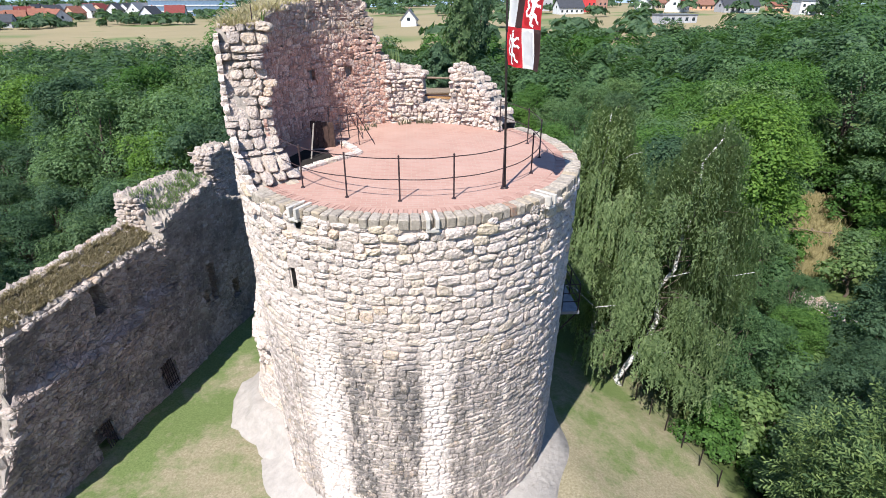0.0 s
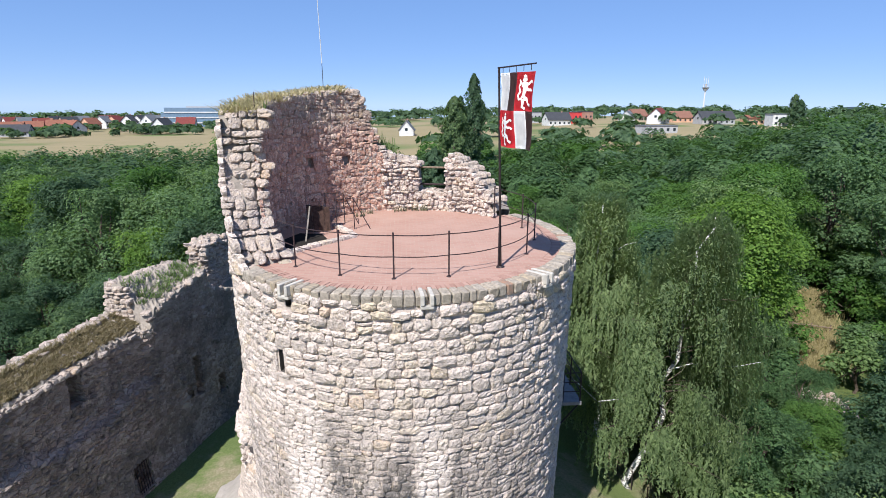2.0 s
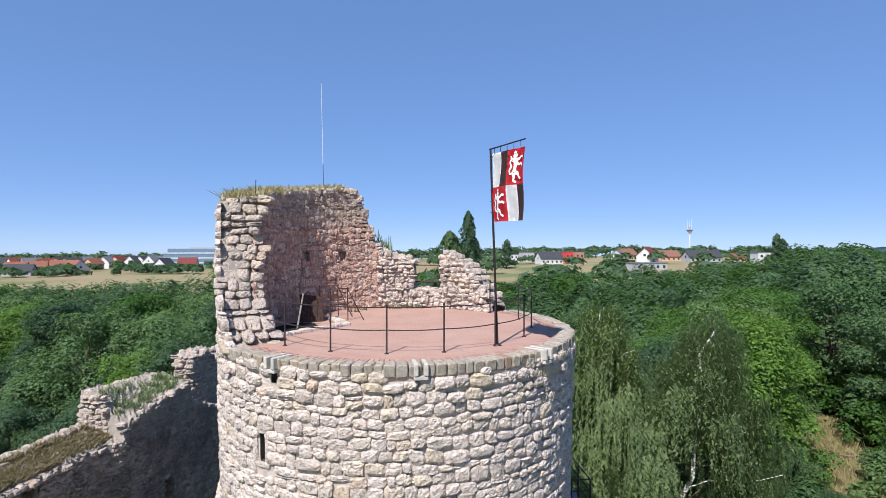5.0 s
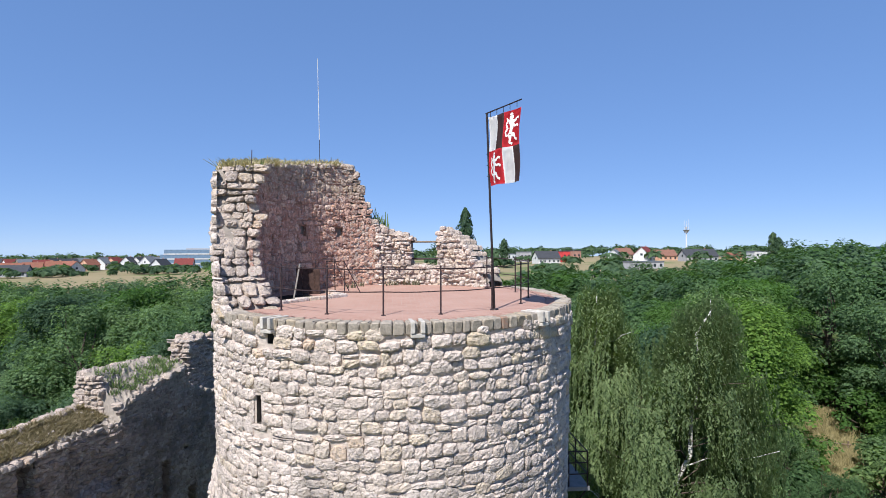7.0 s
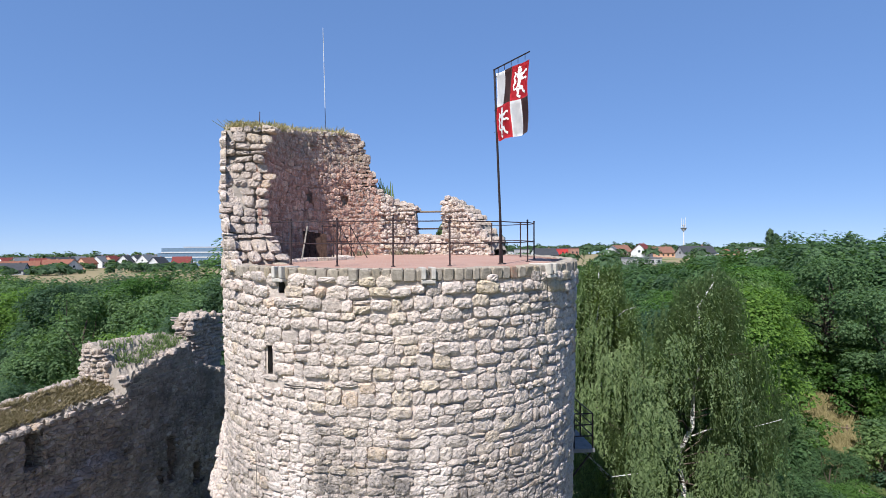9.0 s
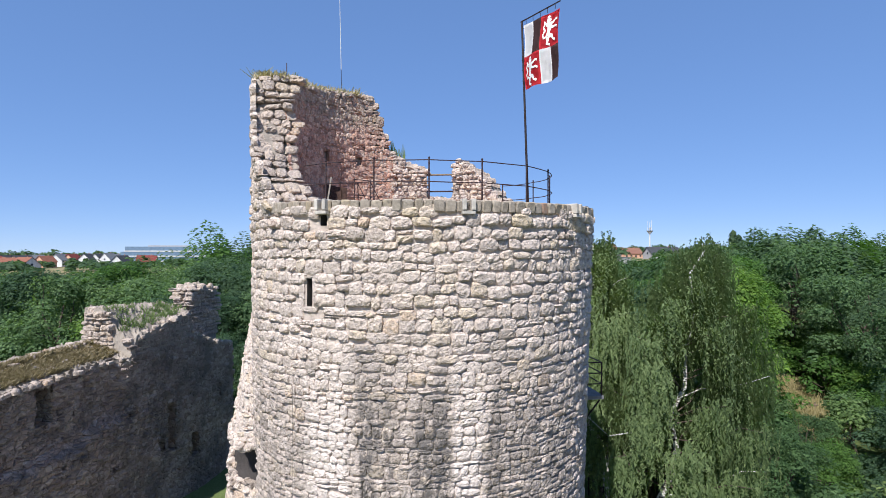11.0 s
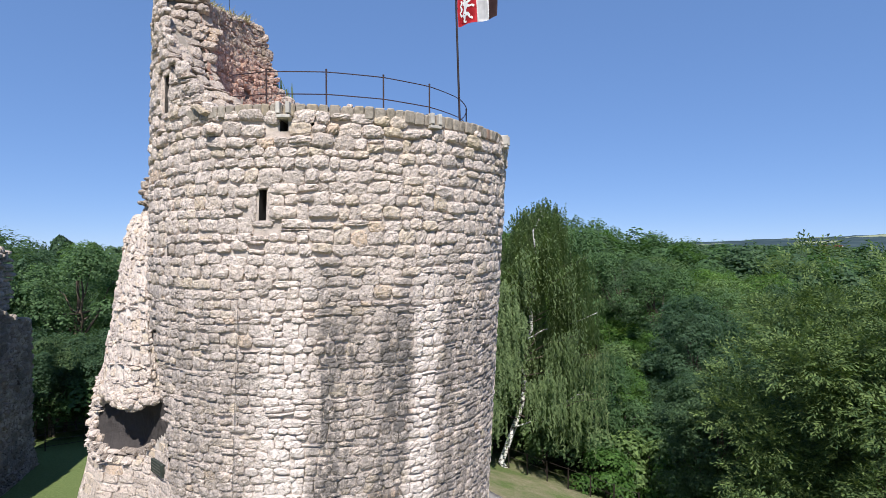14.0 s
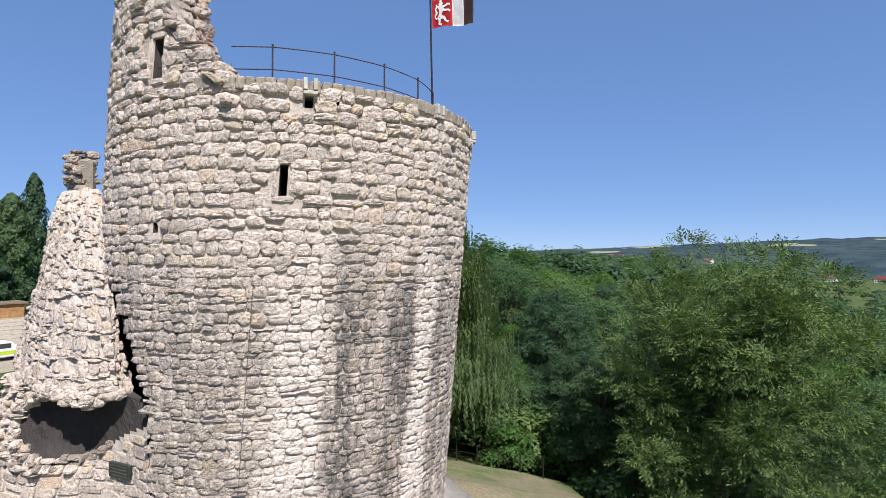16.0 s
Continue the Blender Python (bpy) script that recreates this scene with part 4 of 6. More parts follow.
R6 = [(-7.4, 5.0), (-6.9, 5.0), (-6.4, 4.8), (-6.35, 4.8), (-6.2, 4.7), (-6.15, 4.7), (-6.1, 4.7), (-6.0, 4.6), (-5.85, 4.5), (-5.6, 4.2), (-5.4, 3.9), (-5.2, 3.7)]
RU = [0.0, 0.65, 1.5, 2.4, 3.2, 4.2, 6.0]


def remnant_map(u, v, h):
    """u runs round the stump, v up, h off its face."""
    u, v, h = np.broadcast_arrays(np.asarray(u, float), np.asarray(v, float), np.asarray(h, float))
    P = np.stack([np.stack([np.interp(v, RZ, [p[j] for p in k]) for j in (0, 1)], -1) for k in (R0, R1, R2, R3, R4, R5, R6)], -2)
    def at(q):
        out = np.zeros(v.shape + (2,))
        for n in range(6):
            t = (q - RU[n]) / (RU[n + 1] - RU[n])
            on = ((q >= RU[n]) | (n == 0)) & ((q < RU[n + 1]) | (n == 5))
            out = np.where(on[..., None], P[..., n, :] * (1 - t[..., None]) + P[..., n + 1, :] * t[..., None], out)
        return out
    p, d = at(u), at(u + 0.25) - at(u - 0.25)
    nrm = np.stack([-d[..., 1], d[..., 0]], -1)
    nrm = nrm / np.maximum(np.linalg.norm(nrm, axis=-1, keepdims=True), 1e-6)
    return np.concatenate([p + nrm * h[..., None], v[..., None]], -1)


def lip(u):
    """Height of the ragged upper lip of the undercut."""
    return 6.05 + 0.10 * math.sin(u * 3.1) + 0.06 * math.sin(u * 7.7 + 1) - 0.45 * max(0.0, u - 3.1)


def sill(u):
    """Height of the foot of the undercut."""
    return float(np.interp(u, [0, 0.65, 1.5, 2.4, 3.2, 4.0], [5.35, 5.15, 4.75, 4.25, 3.95, 4.05]))


def undercut(u, v):
    return u < 4.0 and sill(u) < v < lip(u)


shaggy = np.random.default_rng(91)
us, vs = np.linspace(0, 6.0, 110), np.unique(np.concatenate([np.linspace(-0.5, 11, 120), np.linspace(5.9, 6.2, 8)]))
U, V = np.meshgrid(us, vs)
H = 0.04 * np.sin(U * 5 + V * 2.1) * np.sin(V * 4.3 - U) + 0.02 * np.sin(U * 11 - V * 7) + shaggy.normal(0, 0.014, U.shape)
H = np.where(V > 6.05, H, H * 0.3)
grid = np.arange(U.size).reshape(U.shape)
f = np.stack([grid[:-1, :-1], grid[1:, :-1], grid[1:, 1:], grid[:-1, 1:]], -1).reshape(-1, 4)
v = remnant_map(U, V, H - 0.05).reshape(-1, 3)
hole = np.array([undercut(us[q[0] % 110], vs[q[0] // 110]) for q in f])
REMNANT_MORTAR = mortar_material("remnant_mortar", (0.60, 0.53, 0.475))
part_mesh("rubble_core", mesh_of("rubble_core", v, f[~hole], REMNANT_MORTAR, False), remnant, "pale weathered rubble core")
# back of the hollow: the overhang's shade is painted as near-black plaster
part_mesh("hollow", mesh_of("hollow", v, f[hole], mortar_material("shade_dark_plaster", (0.07, 0.062, 0.06)), False), remnant, "back of the undercut hollow, its shade put into the colour")
st = lay_stones(remnant_map, 0.05, 6.0, 6.05, 10.9, 0.14, 0.27, lambda u, v: v > lip(u) - 0.03 and shaggy.random() < 0.82, lambda u, v: shaggy.uniform(-0.005, 0.06), 0.004, 0.16)
set_stones(st, remnant, REMNANT_STONE, REMNANT_PIECE, lambda u, v: u < 3.6 and v < 9.0, "stone", True)
# rubble round the left end of the hollow and in its foot
st = lay_stones(remnant_map, 2.0, 6.0, 4.1, 6.05, 0.14, 0.24, lambda u, v: u > 3.9 or v < 4.2 + 0.22 * (u - 2.0), lambda u, v: shaggy.uniform(0.03, 0.16), 0.014, 0.1)
set_stones(st, remnant, REMNANT_STONE, REMNANT_PIECE, lambda u, v: False, "stone", True, "ragged_stone")
st = lay_stones(remnant_map, 0.02, 6.0, 1.6, 5.3, 0.24, 0.42, lambda u, v: v < sill(u) - 0.05, 0.004, 0.012, 0.05, COARSE)
set_stones(st, remnant, REMNANT_STONE, REMNANT_PIECE, lambda u, v: u < 4.4 and v > 2.0, "foot_stone", True, "foot_masonry")
# stones in the foot of the hollow, shade put into their colour
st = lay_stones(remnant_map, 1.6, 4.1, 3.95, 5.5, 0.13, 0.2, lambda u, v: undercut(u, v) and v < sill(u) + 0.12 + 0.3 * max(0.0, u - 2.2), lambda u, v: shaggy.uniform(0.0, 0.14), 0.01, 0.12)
set_stones(st, remnant, SHADE_STONE, SHADE_STONE, lambda u, v: False, "stone", True, "sooty_stone")
# ragged stones along the overhanging lip
rag = []
for _ in range(90):
    uu, k = shaggy.uniform(0.05, 3.6), shaggy.uniform(0.06, 0.13)
    vv = lip(uu) + shaggy.uniform(-0.12, 0.16)
    dd = shaggy.uniform(-0.10, 0.06)
    rag.append((0, 0, stone_verts(lambda u, v, h: remnant_map(u, np.maximum(v, 6.1), h + dd) * [1, 1, 0] + np.stack([0 * v, 0 * v, v], -1), uu - k * 1.5, uu + k * 1.5, (vv - k * 0.8,) * 2, (vv + k * 0.8,) * 2, 0.08)))
set_stones(rag, remnant, REMNANT_STONE, REMNANT_PIECE, lambda u, v: False, "stone", True, "lip_stone")
# torn edge towards the keep, beside a deep crack; roof of the undercut
ez = np.linspace(6.1, 11, 50)
e0 = remnant_map(0.0, ez, -0.03)
e1 = e0 + np.stack([0.22 + 0.05 * np.sin(ez * 5), 0.55 + 0 * ez, 0 * ez], -1) + shaggy.normal(0, 0.03, e0.shape)
n = len(ez)
part_mesh("torn_edge", mesh_of("torn_edge", np.concatenate([e0 + shaggy.normal(0, 0.02, e0.shape), e1]), [(k, k + 1, n + k + 1, n + k) for k in range(n - 1)], REMNANT_MORTAR, False), remnant, "broken edge of the remnant beside a deep crack")
# thin stump on its crest
stump = []
for p0, al, nr, wd in (((-4.95, 3.65, 0), (1, 0.25, 0), (0.24, -0.97, 0), 0.5), ((-4.95, 4.2, 0), (0, -1, 0), (-1, 0, 0), 0.5)):
    stump += [(0, 0, s[2]) for s in lay_stones(flat_map(p0, al, nr), 0, wd, 10.3, 12.1, 0.2, 0.33, lambda u, v: True, 0.1, 0.02)]
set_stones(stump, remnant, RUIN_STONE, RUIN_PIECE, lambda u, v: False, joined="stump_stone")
bm = bmesh.new()
box(bm, -4.98, -4.40, 3.62, 4.3, 9.5, 12.05, None, 0.12)
part("stump_core", bm, EARTH_MORTAR, remnant)
bm = bmesh.new()
P0, P1 = remnant_map(0.72, 4.27, 0.03).reshape(3), remnant_map(1.45, 4.27, 0.03).reshape(3)
pm = Matrix.Translation((P0 + P1) / 2) @ Matrix.Rotation(math.atan2(P1[1] - P0[1], P1[0] - P0[0]), 4, "Z")
plaque = thing_at("plaque", *((P0 + P1) / 2), "dark green bronze plaque on the foot of the wall remnant", "plaque")
box(bm, -0.36, 0.36, -0.05, 0.05, -0.17, 0.17, pm, 0.012)
part("plate", bm, simple("bronze_patina", (0.07, 0.085, 0.075), 0.55, 0.6, 0.15, 12), plaque)
for k in range(4):
    bm = bmesh.new()
    box(bm, -0.3, 0.3 - 0.1 * (k == 3), 0.05, 0.056, 0.10 - 0.075 * k, 0.125 - 0.075 * k, pm)
    box(bm, -0.3, 0.3 - 0.1 * (k == 3), -0.056, -0.05, 0.10 - 0.075 * k, 0.125 - 0.075 * k, pm)
    part("text_bar", bm, simple("worn_bronze", (0.16, 0.17, 0.14), 0.5, 0.6), plaque)

# plastered foot and concrete apron round the keep
bm = bmesh.new()
prev = None
for a in np.linspace(-75, 150, 60):
    t = radians(a)
    ro = 6.35 + 0.25 * math.sin(3 * t) + 0.12 * math.sin(11 * t)
    q = []
    for r, dz in ((4.9, 0.75), (5.45, 0.42), (ro, 0.05), (ro + 0.05, -0.3)):
        x, y = r * math.sin(t), 1.45 - r * math.cos(t)
        q.append(bm.verts.new((x, y, float(ground_z(x, y)) + dz)))
    if prev:
        for k in range(3):
            bm.faces.new((prev[k], prev[k + 1], q[k + 1], q[k]))
    prev = q
tagged(part("apron", bm, PLASTER, tower, "pale plaster apron round the foot", True))
bm = bmesh.new()
prev = None
for x, y, h in ((-4.4, -2.2, 0.6), (-5.4, -1.0, 0.8), (-6.6, 0.6, 0.95), (-7.9, 1.9, 0.9), (-8.3, 3.6, 0.8), (-8.2, 5.4, 0.7)):
    g = float(ground_z(x, y))
    q = [bm.verts.new((x * 0.62, 1.5 + (y - 1.5) * 0.62, g + h + 0.45)), bm.verts.new((x * 0.86, 1.5 + (y - 1.5) * 0.86, g + h)), bm.verts.new((x * 0.93, 1.5 + (y - 1.5) * 0.93, g + 0.35)), bm.verts.new((x, y, g + 0.02)), bm.verts.new((x, y, g - 0.4))]
    if prev:
        for k in range(4):
            bm.faces.new((prev[k], prev[k + 1], q[k + 1], q[k]))
    prev = q
bmesh.ops.subdivide_edges(bm, edges=bm.edges[:], cuts=3, use_grid_fill=True)
for vv in bm.verts:
    vv.co += Vector(noise.noise_vector(vv.co * 2.3)) * 0.16
part("plaster_foot", bm, PLASTER, remnant, "smooth pale plaster foot", True)

# ---- railing, flag and clutter of the platform ----
RAIL = [(-45.6, 3.92), (-24.8, 3.84), (-4.6, 3.83), (15.1, 3.87), (36.6, 3.88), (59.0, 3.84), (81.9, 3.88), (104, 3.9), (128, 3.95)]
railing = thing_at("railing", 0, -3.6, 13.0, "thin dark iron railing round the platform edge", "railing")
foot = []
for a, r in RAIL:
    x, y = r * math.sin(radians(a)), -r * math.cos(radians(a))
    foot.append(Vector((x, y, platform_z(y))))
    bm = rod(bmesh.new(), foot[-1] - Vector((0, 0, 0.02)), foot[-1] + Vector((0, 0, 1.11)), 0.020, seg=8)
    bmesh.ops.create_uvsphere(bm, u_segments=8, v_segments=5, radius=0.028, matrix=Matrix.Translation(foot[-1] + Vector((0, 0, 1.11))))
    bmesh.ops.create_cone(bm, cap_ends=True, segments=10, radius1=0.06, radius2=0.05, depth=0.02, matrix=Matrix.Translation(foot[-1] + Vector((0, 0, 0.01))))
    part("post", bm, IRON, railing)


def arc(z, sag=0.0):
    pts = [Vector((-3.42, -2.02, platform_z(-2.0) + z))]
    for (a, r), (b, s) in zip(RAIL, RAIL[1:]):
        for t in np.linspace(0, 1, 6)[:-1]:
            aa, rr = radians(a + (b - a) * t), r + (s - r) * t
            y = -rr * math.cos(aa)
            pts.append(Vector((rr * math.sin(aa), y, platform_z(y) + z - sag * math.sin(math.pi * t))))
    return pts + [foot[-1] + Vector((0, 0, z))]


for z in (1.06, 0.54):
    part("rail", polyrod(bmesh.new(), arc(z, 0.012), 0.013), IRON, railing)

pole_foot, pole_top = Vector((2.38, -3.05, platform_z(-3.05))), Vector((2.20, -3.08, 17.82))
flagpole = thing_at("flagpole", *pole_foot, "thin dark steel flagpole with a quartered red and white banner", "flagpole")
part("pole", rod(bmesh.new(), pole_foot, pole_top, 0.032, 0.026, 10), STEEL, flagpole)
ARM = Vector((0.58, -1.23, 0.02))
part("arm", rod(bmesh.new(), pole_top - ARM * 0.03, pole_top + ARM, 0.018, 0.016, 8), STEEL, flagpole)
bm = bmesh.new()
bmesh.ops.create_cone(bm, cap_ends=True, segments=12, radius1=0.11, radius2=0.09, depth=0.03, matrix=Matrix.Translation(pole_foot + Vector((0, 0, 0.015))))
part("base_plate", bm, STEEL, flagpole)
RED_CLOTH = simple("red_cloth", (0.55, 0.025, 0.035), 0.8, 0, 0.1, 5)
WHITE_CLOTH = simple("white_cloth", (0.78, 0.76, 0.74), 0.8, 0, 0.06, 5)
BLACK_CLOTH = simple("brown_black_cloth", (0.075, 0.04, 0.038), 0.8, 0, 0.1, 5)


def cloth(u, v, off=0.0):
    """A place on the banner, u across from the pole and v down, both in metres."""
    fold = 0.05 * math.sin(u * 7.5 + v * 0.9) * (0.4 + 0.5 * v) + 0.03 * math.sin(v * 4 + u * 2)
    ax = ARM.normalized()
    side = Vector((-ax.y, ax.x, 0))
    return pole_top + ax * (0.07 + u) + side * (fold + off) + Vector((0, 0, -0.12 - v - 0.03 * u))


def cloth_patch(u0, u1, v0, v1, off=0.0):
    bm = bmesh.new()
    g = [[bm.verts.new(cloth(u0 + (u1 - u0) * i / 8, v0 + (v1 - v0) * j / 10, off)) for i in range(9)] for j in range(11)]
    for j in range(10):
        for i in range(8):
            bm.faces.new((g[j][i], g[j][i + 1], g[j + 1][i + 1], g[j + 1][i]))
    bmesh.ops.solidify(bm, geom=bm.faces[:], thickness=0.003)
    return bm


FW, FH = 1.26, 1.66
for u0, u1, v0, v1, mat, lab in ((0, 0.32, 0, 0.83, WHITE_CLOTH, "white cloth"), (0.32, 0.63, 0, 0.83, BLACK_CLOTH, "brown-black cloth"), (0.63, FW, 0, 0.83, RED_CLOTH, "red cloth"),
                                 (0, 0.63, 0.83, FH, RED_CLOTH, "red cloth"), (0.63, 0.95, 0.83, FH, WHITE_CLOTH, "white cloth"), (0.95, FW, 0.83, FH, BLACK_CLOTH, "brown-black cloth")):
    part("banner_field", cloth_patch(u0, u1, v0, v1), mat, flagpole, lab, True)
# white heraldic beast as a plain shape, on both sides
BEAST = {"body": ([(0.25, 0.17), (0.25, 0.28), (0.22, 0.40), (0.20, 0.50)], [0.075, 0.075, 0.045, 0.06]), "head": ([(0.16, 0.10), (0.22, 0.12), (0.29, 0.10)], [0.035, 0.055, 0.03]),
         "crown": ([(0.17, 0.045), (0.22, 0.03), (0.27, 0.045)], [0.012, 0.03, 0.012]), "upper_arm": ([(0.28, 0.22), (0.38, 0.20), (0.46, 0.15), (0.52, 0.17)], [0.035, 0.03, 0.022, 0.03]),
         "lower_arm": ([(0.27, 0.29), (0.38, 0.33), (0.47, 0.32), (0.52, 0.36)], [0.035, 0.028, 0.022, 0.03]), "front_leg": ([(0.22, 0.50), (0.34, 0.53), (0.38, 0.62), (0.47, 0.66)], [0.055, 0.04, 0.024, 0.03]),
         "rear_leg": ([(0.19, 0.52), (0.20, 0.62), (0.17, 0.69), (0.27, 0.73)], [0.055, 0.035, 0.024, 0.03]), "tail": ([(0.17, 0.50), (0.08, 0.54), (0.05, 0.44), (0.11, 0.36), (0.06, 0.26), (0.11, 0.18), (0.07, 0.11)], [0.02, 0.018, 0.018, 0.03, 0.016, 0.03, 0.012]),
         "mane": ([(0.15, 0.17), (0.19, 0.21), (0.15, 0.26)], [0.02, 0.05, 0.02])}


def stroke(bm, pts, wid, u0, v0, off):
    """A brush stroke of changing width, laid on the banner."""
    n = 4 * (len(pts) - 1) + 1
    t = np.linspace(0, len(pts) - 1, n)
    x, y, w = (np.interp(t, range(len(pts)), q) for q in ([p[0] for p in pts], [p[1] for p in pts], wid))
    dx, dy = np.gradient(x), np.gradient(y)
    q = np.maximum(np.hypot(dx, dy), 1e-6)
    rows = [[bm.verts.new(cloth(u0 + a + e * w_ * -b1 / q_, v0 + b + e * w_ * a1 / q_, off)) for e in (-1, 0, 1)] for a, b, w_, a1, b1, q_ in zip(x, y, w, dx, dy, q)]
    for r0, r1 in zip(rows, rows[1:]):
        for k in range(2):
            bm.faces.new((r0[k], r0[k + 1], r1[k + 1], r1[k]))


for u0, v0 in ((0.68, 0.05), (0.05, 0.88)):
    for off in (0.006, -0.009):
        bm = bmesh.new()
        for n, (pts, wid) in enumerate(BEAST.values()):
            stroke(bm, pts, wid, u0, v0, off + math.copysign(0.0006 * n, off))
        part("banner_charge", bm, WHITE_CLOTH, flagpole, "white beast shape", True)
for k in range(5):
    p = pole_top + ARM * (0.12 + 0.19 * k)
    part("hanging_ring", rod(bmesh.new(), p + Vector((0, 0, 0.01)), p - Vector((0, 0, 0.13)), 0.008, seg=5), STEEL, flagpole)
for k in range(6):
    p = pole_top - Vector((0, 0, 0.2 + 0.27 * k))
    part("tie", rod(bmesh.new(), p, p + ARM.normalized() * 0.09, 0.009, seg=5), STEEL, flagpole)

cable = thing_at("lightning_cable", -3.45, -2.1, 0.6, "thin dark lightning cable down the face of the keep", "cable")
part("wire", polyrod(bmesh.new(), [Vector(p) for p in tower_map(5.09)(np.full(8, deg(-43.3)), np.linspace(0.6, 8.6, 8), np.zeros(8)).tolist()], 0.006, 5), simple("grey_wire", (0.16, 0.15, 0.14), 0.7, 0.3), cable)
antenna = thing_at("antenna", -2.65, 2.86, 17.4, "very thin pale whip antenna on the broken wall crest", "antenna")
PALE = simple("pale_metal", (0.62, 0.62, 0.62), 0.5, 0.2)
part("mast", rod(bmesh.new(), (-2.65, 2.86, 17.2), (-2.66, 2.86, 18.3), 0.010, 0.010, 6), STEEL, antenna)
part("whip", rod(bmesh.new(), (-2.66, 2.86, 18.3), (-2.72, 2.84, 21.1), 0.014, 0.010, 6), PALE, antenna)
weed_rod = thing_at("iron_rod", -4.04, -0.66, 16.8, "short dark iron rod on the wall crest", "rod")
part("shaft", rod(bmesh.new(), (-4.04, -0.68, 16.5), (-4.08, -0.46, 17.32), 0.018, 0.012, 6), IRON, weed_rod)
tufts("crest_weeds", np.array([(-4.6, -0.4, 16.8), (-4.55, -0.5, 16.8), (-3.95, -0.2, 16.85)]), LEAF_D, 0.24, "grey-green weeds on the wall crest", 10, 0.3, 14)

for z, r in ((14.78, 0.035), (14.15, 0.03)):
    a0, a1 = tower_map(4.3)(np.array([deg(-186)]), np.array([z]), np.array([0.0]))[0], tower_map(4.3)(np.array([deg(-201)]), np.array([z]), np.array([0.0]))[0]
    gb = thing_at("guard_bar", *((a0 + a1) / 2), "weathered brown bar across a gap in the parapet", "bar", "bars across the parapet gap")
    part("bar", rod(bmesh.new(), a0, a1, r, seg=8), WOOD if r > 0.032 else IRON, gb)

# stair well by the wall: stone kerb, black sheet for its shade, hatch, handrails
well = thing_at("stair_well", -2.9, 0.2, 13.05, "open stair well with a low stone kerb", "stair well")
KP = [(-3.35, -1.75), (-2.75, -1.05), (-1.95, -0.25), (-1.55, 0.15), (-1.9, 0.75), (-2.3, 1.5)]
for (x0, y0), (x1, y1) in zip(KP, KP[1:]):
    d = math.hypot(x1 - x0, y1 - y0)
    n = max(1, round(d / 0.33))
    for k in range(n):
        t = (k + 0.5) / n
        bm = bmesh.new()
        box(bm, -d / n / 2 + 0.008, d / n / 2 - 0.008, -0.11, 0.11, -0.05, 0.10 + rng.uniform(-0.02, 0.02), None, 0.02)
        ob = part("kerb_stone", bm, STONE_PIECE, well)
        ob.matrix_basis = pose(x0 + (x1 - x0) * t, y0 + (y1 - y0) * t, platform_z(y0), 0, 0, math.degrees(math.atan2(y1 - y0, x1 - x0)) + rng.uniform(-4, 4))
# flat black sheet on the floor, painting the dark of the well
bm = bmesh.new()
fc = [bm.verts.new((x, y, platform_z(y) + 0.012)) for x, y in [(-3.2, -1.35), (-2.75, -0.75), (-2.3, -0.25), (-2.6, 0.5), (-3.3, 0.6), (-3.75, -0.4)]]
bm.faces.new(fc)
part("dark_opening", bm, DARK, well)


def stand(x, y, turn, h, label):
    """A pair of iron uprights with two rails and raking stays."""
    s = thing_at("handrail", x, y, platform_z(y), label, "handrail", "iron handrails by the stair well")
    m = pose(x, y, platform_z(y), 0, 0, turn)
    w = lambda *p: m @ Vector(p)
    for dx in (-0.32, 0.32):
        part("upright", rod(bmesh.new(), w(dx, 0, -0.02), w(dx * 0.92, 0, h), 0.017, seg=6), IRON, s)
    part("stay", rod(bmesh.new(), w(0.75, -0.25, 0), w(0.30, 0, h * 0.95), 0.014, seg=6), IRON, s)
    for z in (0.5, 0.97):
        part("rail", rod(bmesh.new(), w(-0.34, 0, h * z), w(0.34, 0, h * z), 0.013, seg=6), IRON, s)


stand(-1.9, 0.9, 35, 1.05, "iron handrail with a raking stay by the stair well")
stand(-2.35, 1.9, 10, 1.05, "iron handrail standing at the head of the stairs")
hatch = thing_at("hatch", -2.72, 0.82, platform_z(0.82), "dark brown timber hatch standing open over the stair well", "hatch")
hm = pose(-2.72, 0.82, platform_z(0.82), -6, 0, 18)
for k in range(4):
    bm = bmesh.new()
    box(bm, -0.36 + 0.18 * k + 0.004, -0.18 + 0.18 * k - 0.004, -0.02, 0.02, 0.0, 0.86 - 0.03 * k, None, 0.006)
    part("plank", bm, HATCH_WOOD, hatch).matrix_basis = hm
for z in (0.18, 0.62):
    bm = bmesh.new()
    box(bm, -0.34, 0.34, 0.022, 0.05, z, z + 0.09, None, 0.005)
    part("batten", bm, HATCH_WOOD, hatch).matrix_basis = hm
plank = thing_at("plank", -3.0, 0.1, 13.1, "pale weathered board leaning against the inner wall", "board")
bm = bmesh.new()
box(bm, -0.02, 0.02, -0.015, 0.015, 0, 1.05, pose(-2.95, -0.35, 13.08, -12, 12, 20), 0.004)
part("board", bm, simple("bleached_wood", (0.30, 0.27, 0.23), 0.85, 0, 0.2, 9, 0.2, 0.3), plank)
wp = [(-1.6, 2.9), (-1.3, 3.4), (0.0, 3.75), (0.35, 3.8), (0.6, 3.85), (-0.3, 3.7), (0.75, 3.8)]
wp = np.array([(x, y, platform_z(y)) for x, y in wp])
tufts("platform_weeds", wp, DRY_WEED, 0.2, "dry weeds in joints along the inner wall", 16, 0.25, 9)
wa = [(-171, 15.3), (-173, 15.3), (-168.5, 15.55), (-174, 15.25)]
